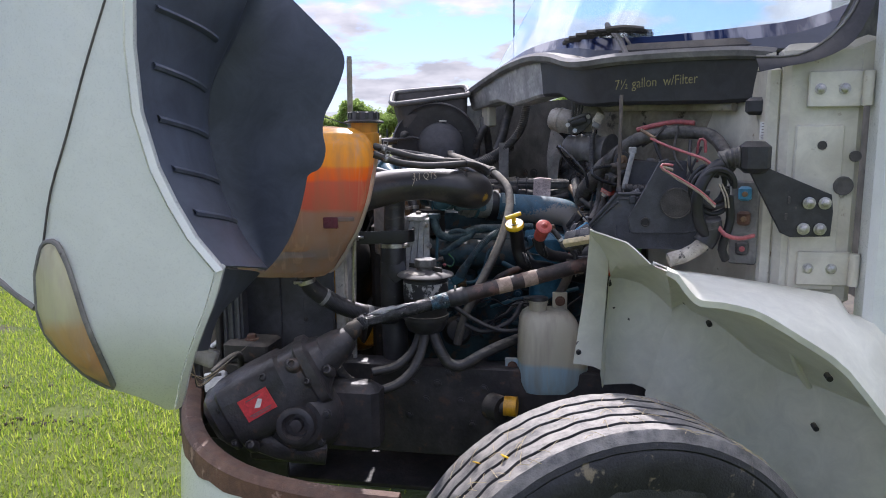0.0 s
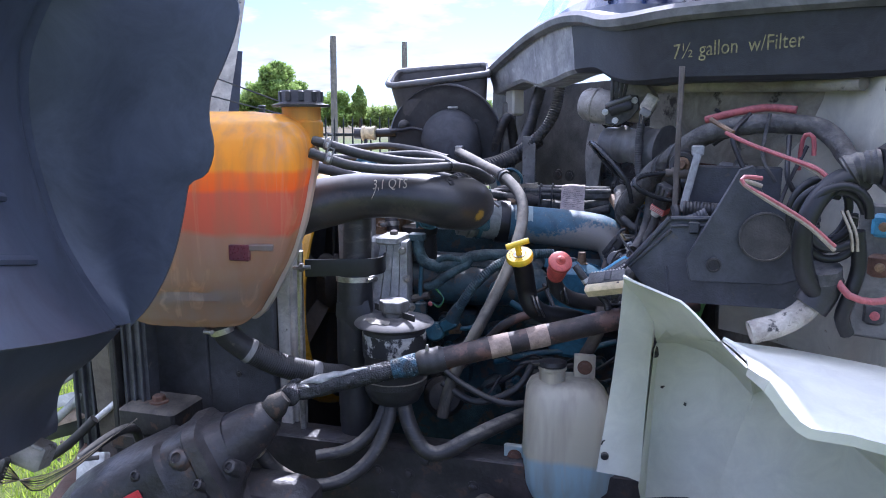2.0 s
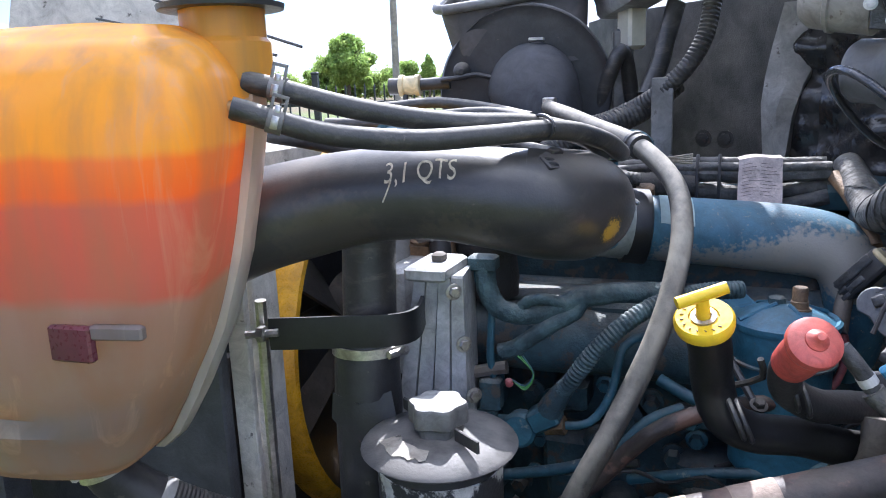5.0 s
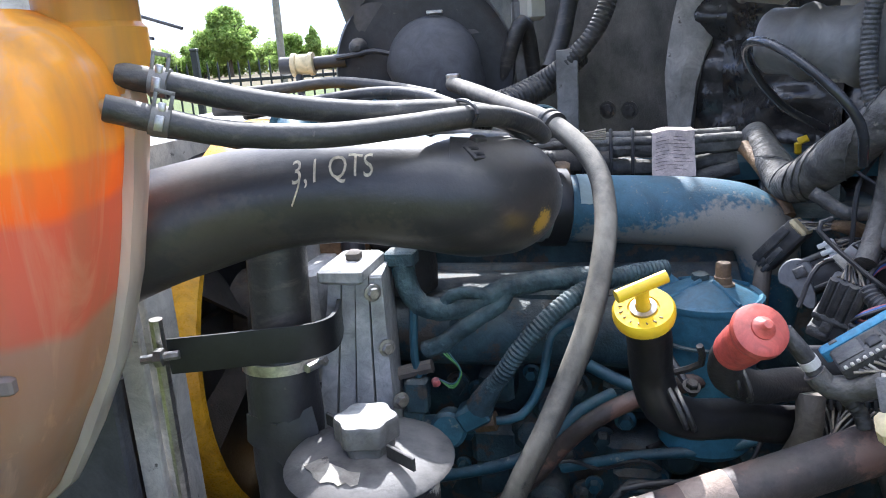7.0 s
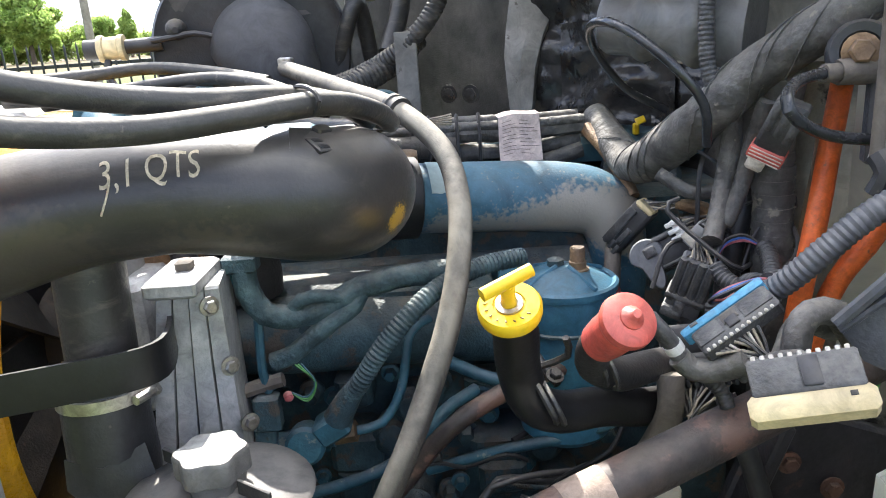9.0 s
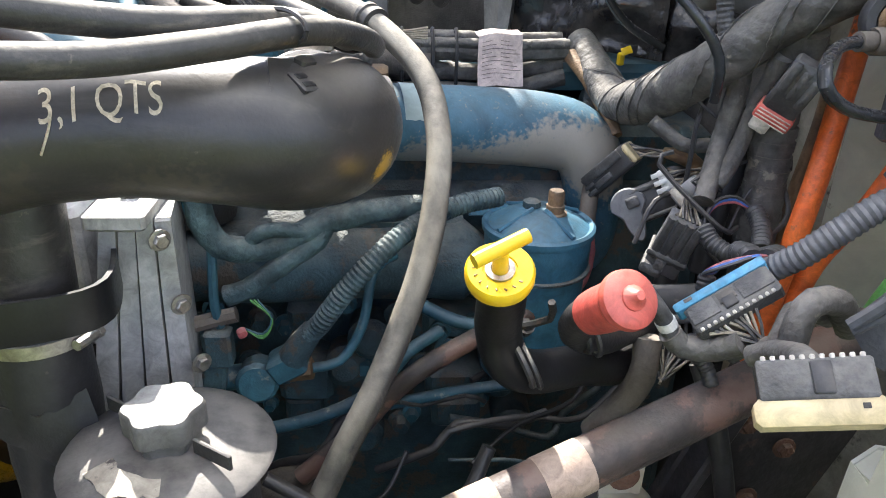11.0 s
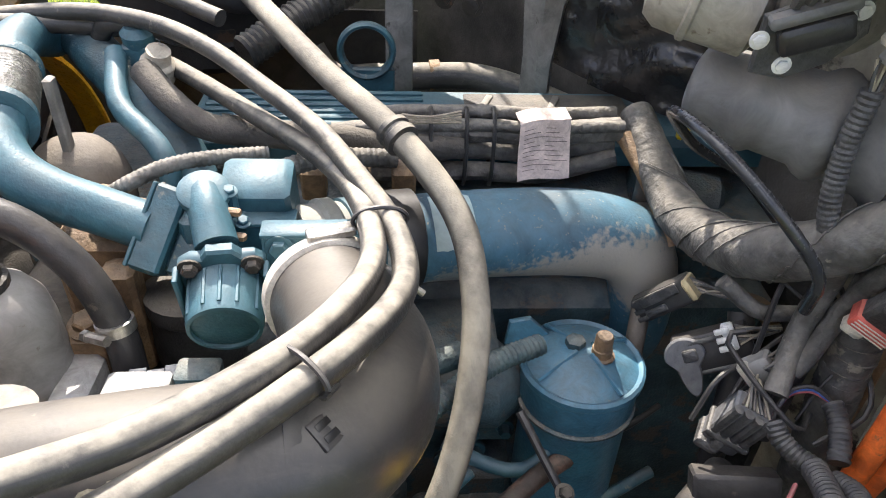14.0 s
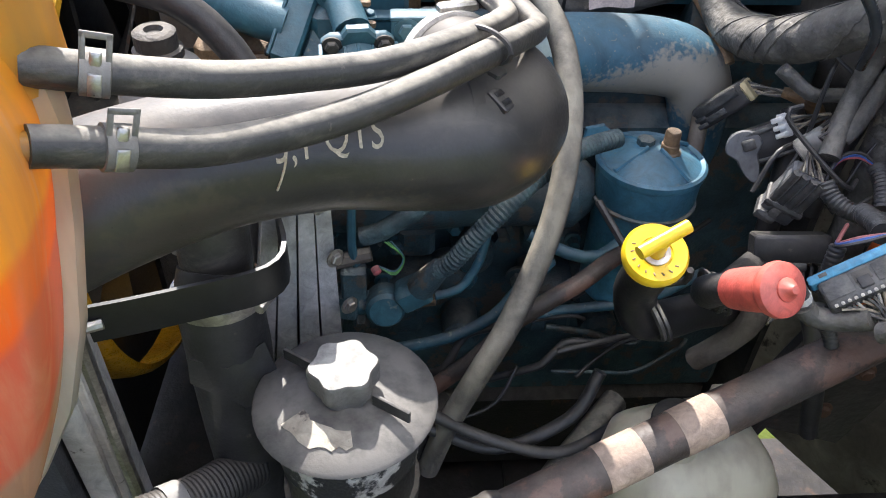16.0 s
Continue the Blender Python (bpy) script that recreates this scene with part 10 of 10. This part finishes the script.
for k in range(5):
    c = Vector((0.752 + 0.005 * math.sin(2.3 * k), 2.06 + 0.020 * k, 1.555 + 0.008 * math.cos(3.1 * k)))
    loop = [c + Vector((0.048 * math.cos(t), -0.01 * math.sin(t), (0.052 + 0.006 * math.sin(1.9 * k)) * math.sin(t))) for t in [0.4 * k + 5.4 * i / 14 for i in range(15)]]
    part("cable", Shape().tube(loop, 0.0072, 10, 0.012), M_CLEANBLACK if k else M_CLEANBLACK, coil)
part("cable", Shape().tube([(0.80, 2.08, 1.62), (0.755, 2.07, 1.625), (0.715, 2.06, 1.585), (0.70, 2.06, 1.53), (0.712, 2.07, 1.47), (0.74, 2.09, 1.43)], 0.016, 12, 0.012), M_CLEANBLACK, coil)
part("cable", Shape().tube([(0.79, 2.075, 1.54), (0.80, 2.08, 1.48), (0.79, 2.08, 1.43), (0.785, 2.09, 1.39), (0.80, 2.1, 1.36)], 0.012, 10, 0.012), M_CLEANBLACK, coil)
for k in range(2):
    part("red_wire", Shape().tube([(0.63, 2.29, 1.695), (0.66, 2.24, 1.675), (0.70, 2.17, 1.655), (0.735, 2.10 + 0.01 * k, 1.635 - 0.006 * k), (0.76, 2.08, 1.60)], 0.0042 - 0.001 * k, 8, 0.015), (M_WIRERED, M_WIREWHITE)[k], coil)
    part("red_wire", Shape().tube([(0.63, 2.06, 1.625 - 0.012 * k), (0.600, 2.05, 1.628 - 0.006 * k), (0.598, 2.04, 1.616), (0.64, 2.03, 1.592 - 0.004 * k), (0.69, 2.02, 1.56 - 0.004 * k), (0.735, 2.02, 1.522 - 0.006 * k)], 0.0036, 8, 0.012), (M_WIRERED, M_WIREWHITE)[k], coil)
part("red_wire", Shape().tube([(0.80, 2.38, 1.62), (0.797, 2.37, 1.665), (0.80, 2.36, 1.69), (0.812, 2.35, 1.685), (0.815, 2.35, 1.65)], 0.0045, 8, 0.012), M_WIRERED, coil)
part("yellow_wire", Shape().tube([(0.61, 2.33, 1.72), (0.64, 2.28, 1.695)], 0.005, 8, 0.02), M_GOLD, coil)
for k in range(2):
    part("thin_wire", Shape().tube([(0.755 + 0.008 * k, 2.055, 1.575), (0.768 + 0.008 * k, 2.045, 1.54), (0.775 + 0.008 * k, 2.05, 1.51)], 0.0026, 5, 0.01), M_WIREWHITE, coil)
part("tape_band", Shape().tube([(0.748, 2.09, 1.475), (0.752, 2.095, 1.455)], 0.030, 14, 0.02, wobble=0.08), M_PLUG, coil, "grey tape band")
hose("loom_boot", [(0.755, 2.095, 1.46), (0.75, 2.10, 1.43), (0.735, 2.10, 1.405)], 0.030, M_BLACK, "black rubber boot on the loom", "cable")
hose("pale_sleeve", [(0.738, 2.10, 1.410), (0.715, 2.09, 1.392), (0.68, 2.08, 1.376), (0.635, 2.08, 1.362)], 0.020, M_SLEEVE, "dirty pale rubber sleeve on cables", "cable", wobble=0.06)
hose("red_harness", [(0.64, 2.50, 1.72), (0.69, 2.47, 1.735), (0.75, 2.45, 1.745), (0.80, 2.42, 1.74)], 0.008, M_WIRERED, "red wires behind the loom", "cable")

# ---- inner fender and washer jug ----
fen = holder("inner_fender", (0.8, 2.2, 0.75), "off-white fibreglass inner fender with a chipped edge", "fender")
front = []
for k in range(13):
    t = k / 12
    z = 1.005 + 0.42 * t
    lean = 0.014 * t * t
    front.append([(0.408 + 0.018 * math.sin(t * 2.2) + lean, 2.262 - 0.07 * t, z), (0.435 + lean, 2.258 - 0.055 * t, z - 0.002), (0.472 + lean * 0.9, 2.268 - 0.045 * t, z - 0.012 - 0.02 * t), (0.500 + lean * 0.5, 2.285 - 0.04 * t, z - 0.03 - 0.035 * t), (0.516 + lean * 0.5, 2.335 - 0.02 * t, z - 0.03 - 0.06 * t)])
part("front_flange", Shape().sheet(front, 0.004, push=(0, 1, 0)), M_FENDER, fen)
well = []
for k in range(9):
    t = k / 8
    z = 0.905 + 0.36 * t
    well.append([(0.497 + 0.016 * t, 2.280 - 0.01 * t, z + 0.06 * (1 - t)), (0.512 + 0.014 * t, 2.318, z), (0.525 + 0.012 * t, 2.355, z - 0.002), (0.58, 2.372, z - 0.005), (0.64 - 0.02 * (1 - t), 2.372, z - 0.004 - 0.02 * t), (0.69 - 0.04 * (1 - t), 2.355, z - 0.01 - 0.05 * t), (0.728 - 0.055 * (1 - t), 2.315, z - 0.02 - 0.08 * t)])
part("pocket", Shape().sheet(well, 0.004, push=(0, 1, 0)), M_FENDER, fen)
def both(a, b, n):
    out = []
    for i in range(n + 1):
        t = i / n
        row = []
        for q in (a, b):
            ln = [(Vector(q[k + 1]) - Vector(q[k])).length for k in range(len(q) - 1)]
            want, k = t * sum(ln), 0
            while k < len(ln) - 1 and want > ln[k]:
                want -= ln[k]
                k += 1
            row.append(Vector(q[k]).lerp(Vector(q[k + 1]), min(1.0, want / ln[k])))
        out.append(row)
    return out
near_edge = [(0.565, 1.84, 1.378), (0.572, 1.79, 1.376), (0.594, 1.789, 1.345), (0.622, 1.788, 1.314), (0.69, 1.778, 1.308), (0.745, 1.77, 1.296), (0.785, 1.763, 1.278), (0.872, 1.748, 1.224), (0.925, 1.739, 1.190), (0.965, 1.733, 1.155), (1.015, 1.724, 1.093), (1.06, 1.717, 1.035), (1.12, 1.707, 0.94), (1.16, 1.70, 0.84), (1.19, 1.695, 0.70)]
ridge = [(0.575, 2.02, 1.362), (0.60, 2.00, 1.352), (0.64, 1.98, 1.338), (0.70, 1.97, 1.330), (0.80, 1.95, 1.314), (0.88, 1.935, 1.295), (0.95, 1.92, 1.272), (1.03, 1.90, 1.232), (1.10, 1.88, 1.175), (1.16, 1.86, 1.09), (1.22, 1.84, 0.98), (1.27, 1.82, 0.84), (1.30, 1.81, 0.70)]
far_edge = [(0.585, 2.06, 1.348), (0.635, 2.14, 1.322), (0.73, 2.137, 1.313), (0.83, 2.12, 1.300), (0.99, 2.086, 1.278), (1.095, 2.060, 1.262), (1.121, 2.04, 1.214), (1.178, 2.02, 1.203), (1.25, 2.0, 1.12), (1.32, 1.98, 0.99), (1.37, 1.96, 0.84), (1.40, 1.95, 0.70)]
crest = [(0.432, 2.160, 1.438), (0.470, 2.128, 1.428), (0.524, 2.092, 1.411), (0.545, 2.070, 1.392), (0.575, 2.030, 1.360), (0.570, 1.93, 1.370), (0.566, 1.85, 1.377)]
top_rows = []
for (a, b), (b2, c) in zip(both(near_edge, ridge, 60), both(ridge, far_edge, 60)):
    chip = 0.005 * noise.noise(a * 45)
    top_rows.append([a + Vector((0, 0.006, -0.012)), a + Vector((0, chip, 0)), a.lerp(b, 0.15) + UP * 0.004, a.lerp(b, 0.6) + UP * 0.004, b, b.lerp(c, 0.08) + UP * 0.005, b.lerp(c, 0.6) + UP * 0.002, c, c + Vector((0.0, 0.03, -0.02))])
part("crown", Shape().sheet(top_rows, -0.004), M_FENDER, fen, "sunlit top of the fender")
shoulder = [(0.436, 2.19, 1.424), (0.468, 2.225, 1.388), (0.507, 2.245, 1.335), (0.520, 2.285, 1.282), (0.537, 2.357, 1.260), (0.58, 2.374, 1.256), (0.64, 2.374, 1.238), (0.69, 2.357, 1.203), (0.727, 2.317, 1.163)]
part("shoulder", Shape().sheet([[a, a.lerp(b, 0.3) + Vector((0, 0, 0.006)), a.lerp(b, 0.7) + Vector((0, 0, 0.008)), b] for a, b in both(crest, shoulder, 24)], 0.004), M_FENDER, fen)
arch = [(0.722, 2.316, 1.168), (0.757, 2.306, 1.190), (0.775, 2.275, 1.168), (0.80, 2.262, 1.158), (0.825, 2.25, 1.151), (0.89, 2.245, 1.10), (0.947, 2.235, 1.05), (1.028, 2.22, 0.998), (1.09, 2.17, 0.978), (1.16, 2.06, 0.965), (1.20, 1.98, 0.958), (1.22, 1.95, 0.84), (1.24, 1.93, 0.70)]
part("arch_underside", Shape().sheet([[a + Vector((0, 0.004, -0.008)), a.lerp(b, 0.25) + Vector((0, 0, 0.010)), a.lerp(b, 0.6) + Vector((0, 0, 0.018)), b] for a, b in both(near_edge, arch, 50)], 0.003), M_FENDER, fen)
foot = [(0.655, 2.335, 0.88), (0.67, 2.30, 0.80), (0.70, 2.28, 0.62), (0.80, 2.265, 0.45), (0.92, 2.26, 0.38), (1.015, 2.245, 0.35), (1.03, 2.20, 0.35), (1.06, 2.12, 0.35), (1.10, 2.05, 0.35), (1.20, 1.97, 0.35), (1.30, 1.93, 0.35)]
part("wheel_well_wall", Shape().sheet([[a, a.lerp(b, 0.08) + Vector((0.004, 0.006, 0)), a.lerp(b, 0.3), a.lerp(b, 0.65), b] for a, b in both(arch, foot, 56)], 0.004), M_FENDER, fen)
part("wall_rib", Shape().tube([(1.02, 2.226, 1.00), (1.022, 2.235, 0.88), (1.02, 2.238, 0.70), (1.018, 2.24, 0.5)], 0.008, 8, 0.05), M_FENDER, fen)
part("brace_rib", Shape().tube([(0.93, 1.98, 1.155), (1.00, 2.06, 1.06), (1.06, 2.10, 0.985)], [0.004, 0.012, 0.008], 8, 0.03), M_FENDER, fen)
for x, y, z in ((0.757, 2.300, 1.192), (0.815, 2.24, 1.135), (1.01, 1.90, 1.08), (1.075, 2.075, 0.87), (1.16, 1.90, 0.98), (0.52, 2.30, 1.25), (0.422, 2.252, 1.045), (0.99, 2.24, 0.80)):
    part("screw_hole", Shape().lathe((x, y, z), (-0.1, -0.97, -0.2), [(0.008, -0.02), (0.008, 0.004), (0.005, 0.006), (0.001, 0.006)], 12), M_DARKMETAL, fen)

jug = holder("washer_jug", (0.36, 2.5, 0.82), "milky plastic washer bottle part filled with blue fluid", "washer bottle")
jr = []
for z, x0, x1, y0, y1 in ((0.835, 0.30, 0.46, 2.44, 2.54), (0.845, 0.275, 0.485, 2.42, 2.56), (0.88, 0.262, 0.492, 2.41, 2.57), (0.95, 0.256, 0.49, 2.405, 2.57), (1.05, 0.258, 0.470, 2.41, 2.56), (1.095, 0.262, 0.448, 2.415, 2.555), (1.115, 0.270, 0.43, 2.43, 2.54), (1.125, 0.285, 0.41, 2.45, 2.53)):
    ring = []
    for k in range(32):
        a = 2 * math.pi * k / 32
        c, s = math.cos(a), math.sin(a)
        ring.append((0.5 * (x0 + x1) + 0.5 * (x1 - x0) * abs(c) ** 0.5 * (1 if c > 0 else -1), 0.5 * (y0 + y1) + 0.5 * (y1 - y0) * abs(s) ** 0.5 * (1 if s > 0 else -1), z))
    jr.append(ring)
part("body", Shape().rings(jr), M_JUG, jug)
part("neck", Shape().lathe((0.322, 2.475, 1.12), (0, 0, 1), [(0.030, 0), (0.030, 0.028), (0.033, 0.030), (0.033, 0.036), (0.030, 0.038)], 22), M_JUG, jug)
part("cap", Shape().lathe((0.322, 2.475, 1.156), (0, 0.1, 1), [(0.031, 0), (0.034, 0.004), (0.033, 0.012), (0.026, 0.015), (0.001, 0.016)], 22), M_BLACK, jug, "black flip cap")
part("cap_tab", Shape().box((0.288, 2.47, 1.164), (0.03, 0.02, 0.008), rz=15, bevel=0.002), M_BLACK, jug)
for p, sz in (((0.398, 2.50, 1.150), (0.05, 0.012, 0.06)), ((0.238, 2.49, 0.925), (0.05, 0.012, 0.055))):
    part("mount_ear", Shape().box(p, sz, rz=-8, bevel=0.005), M_JUG, jug)
    part("ear_bolt", Shape().hexbolt((p[0], p[1] - 0.008, p[2]), (-0.1, -1, 0), 0.012, 0.008), M_RUST, jug)
thing("spring_shackle", Shape().tube([(0.16, 2.44, 0.80), (0.20, 2.40, 0.80)], 0.045, 16, 0.02).tube([(0.20, 2.40, 0.805), (0.225, 2.38, 0.805)], 0.024, 14, 0.02), M_DARKMETAL, "dark round bushing on the frame", "bushing")
thing("yellow_bushing", Shape().tube([(0.205, 2.385, 0.82), (0.245, 2.375, 0.82)], 0.033, 16, 0.02), M_FAN, "yellow bushing cap on the frame", "bushing")
hose("fluid_line", [(0.05, 2.6, 1.06), (0.14, 2.58, 1.02), (0.24, 2.58, 1.06), (0.28, 2.6, 1.12)], 0.009, M_BLACK, "thin black fluid line behind the washer bottle")
hose("fluid_line", [(0.02, 2.60, 1.12), (0.12, 2.57, 1.06), (0.22, 2.55, 1.03), (0.33, 2.58, 1.04)], 0.008, M_BLACK, "thin black fluid line under shaft")
hose("air_spring_line", [(0.55, 2.50, 1.05), (0.52, 2.50, 1.15), (0.50, 2.51, 1.22), (0.49, 2.53, 1.26)], 0.012, M_BLACK, "black hose behind the steering shaft")
bkb = holder("brake_bracket", (0.62, 2.56, 0.96), "dark rusty bracket below the shaft", "bracket")
part("plate", Shape().box((0.62, 2.56, 1.08), (0.20, 0.022, 0.24), rz=-9, ry=20, bevel=0.008), M_GEAR, bkb)
part("flange", Shape().box((0.535, 2.552, 1.11), (0.016, 0.055, 0.22), rz=-9, ry=20, bevel=0.004), M_GEAR, bkb)
for q in ((0.585, 2.545, 1.15), (0.64, 2.538, 1.11), (0.61, 2.545, 1.03)):
    part("bolt", Shape().hexbolt(q, (-0.16, -0.98, 0), 0.010, 0.010), M_RUST, bkb)
thing("pump", Shape().lathe((0.05, 2.66, 1.0), (0.1, -0.9, 0.3), [(0.05, -0.06), (0.055, 0.0), (0.04, 0.04), (0.02, 0.05), (0.001, 0.05)], 18), M_DARKMETAL, "dark round pump low on the engine", "pump")
hose("loom_tail", [(0.40, 2.58, 1.14), (0.42, 2.56, 1.19), (0.435, 2.55, 1.235), (0.44, 2.56, 1.28)], 0.0155, M_DOME, "dusty tape-wrapped cable tail", "cable", wobble=0.08)

# ---- far side of the engine bay ----
# added dark backing that covers the bright grass behind the engine
far_wall = Shape().sheet([[(-0.95 + 0.12 * i, 3.98 - 0.02 * i, z) for z in (0.35, 0.7, 1.0, 1.25, 1.42)] for i in range(12)], 0.01)
thing("far_dark_backing", far_wall, M_DARK, "added black backing along the far side of the engine bay", "panel")

# added dark sheet stands for the truck's shadow on the grass below
thing("shade_sheet", Shape().box((0.15, 3.25, 0.44), (1.6, 1.45, 0.02), bevel=0.004), M_GEAR, "added black sheet for the shade under the engine", "tray")

# ---- thin lines deep in the bay ----
cr = random.Random(77)
for k in range(9):
    x0 = cr.uniform(-0.08, 0.34)
    y0, z0 = 2.70 + cr.uniform(-0.06, 0.10), cr.uniform(1.00, 1.10)
    pts = [Vector((x0, y0, z0))]
    for i in range(4):
        pts.append(pts[-1] + Vector((cr.uniform(0.03, 0.08), cr.uniform(-0.03, 0.03), cr.uniform(-0.03, 0.05))))
    hose("thin_line", pts, cr.choice((0.0025, 0.003, 0.0045, 0.006)), cr.choice((M_BLACK, M_CLEANBLACK, M_BLACK, M_BLUEDIRT)), "thin dirty line low beside the engine", "pipe")
for k in range(12):
    x, z = cr.uniform(-0.10, 0.36), cr.uniform(0.98, 1.22)
    thing("engine_bolt", Shape().hexbolt((x, 2.90 - 0.167 * x, z), (-0.165, -0.986, 0), cr.uniform(0.008, 0.013), 0.02), M_BLUE, "dirty blue hexagon bolt on the engine block", "bolt", group="engine block bolts")

fr = random.Random(5)
for x, y, z, h in ((0.428, 2.236, 1.215, 0.026), (0.424, 2.240, 1.185, 0.018), (0.431, 2.232, 1.245, 0.014), (0.470, 2.252, 1.262, 0.012), (0.418, 2.250, 1.075, 0.010), (0.60, 2.362, 1.12, 0.006), (0.55, 2.352, 1.16, 0.004), (0.86, 2.255, 0.98, 0.010), (0.93, 2.245, 0.90, 0.014), (0.78, 2.268, 0.94, 0.005)):
    pts = [(x + fr.uniform(-0.004, 0.004), y, z + h * (k / 3 - 0.5)) for k in range(4)]
    part("chip", Shape().tube(pts, 0.0016, 5, 0.005), M_DARKMETAL, fen, "dark chip in the paint")

# second added sheet, continuing that shade beside the rail
thing("shade_sheet", Shape().box((0.62, 2.62, 0.47), (0.75, 0.55, 0.02), bevel=0.004), M_GEAR, "added black sheet for the shade beside the chassis rail", "tray")
thing("rear_cylinder", Shape().lathe((0.535, 3.02, 1.405), (0.9, -0.35, -0.1), [(0.03, 0), (0.042, 0.004), (0.044, 0.012), (0.042, 0.02), (0.042, 0.12), (0.03, 0.13)], 26), M_BLUEDIRT, "dark teal cylinder behind the wiring loom", "cylinder")
hose("tan_sleeve", [(0.505, 3.0, 1.50), (0.515, 2.95, 1.475), (0.525, 2.90, 1.44), (0.53, 2.87, 1.41)], 0.011, M_GOLD, "dirty tan cable sleeve beside the loom", "cable")
for a, b, wd, mt_, lab in (((-1.045, 2.56, 1.0), (-0.895, 2.56, 1.09), 0.040, M_CAP, "pale painted bracket strip behind the bumper"), ((-1.05, 2.57, 0.955), (-0.885, 2.57, 1.006), 0.030, M_PAPER, "white plastic strip behind the bumper"), ((-1.05, 2.56, 0.908), (-0.89, 2.56, 0.96), 0.034, M_TANBAND, "pinkish tan strip behind the bumper"), ((-1.06, 2.60, 0.87), (-0.86, 2.60, 0.93), 0.05, M_BLACK, "black plastic strip behind the bumper")):
    thing("nose_strip", block(along(a, b, (0.1, -1, 0.3)), (0, 0, 0), ((Vector(b) - Vector(a)).length, wd, 0.012), 0.003), mt_, lab, "strip", group="nose strips")
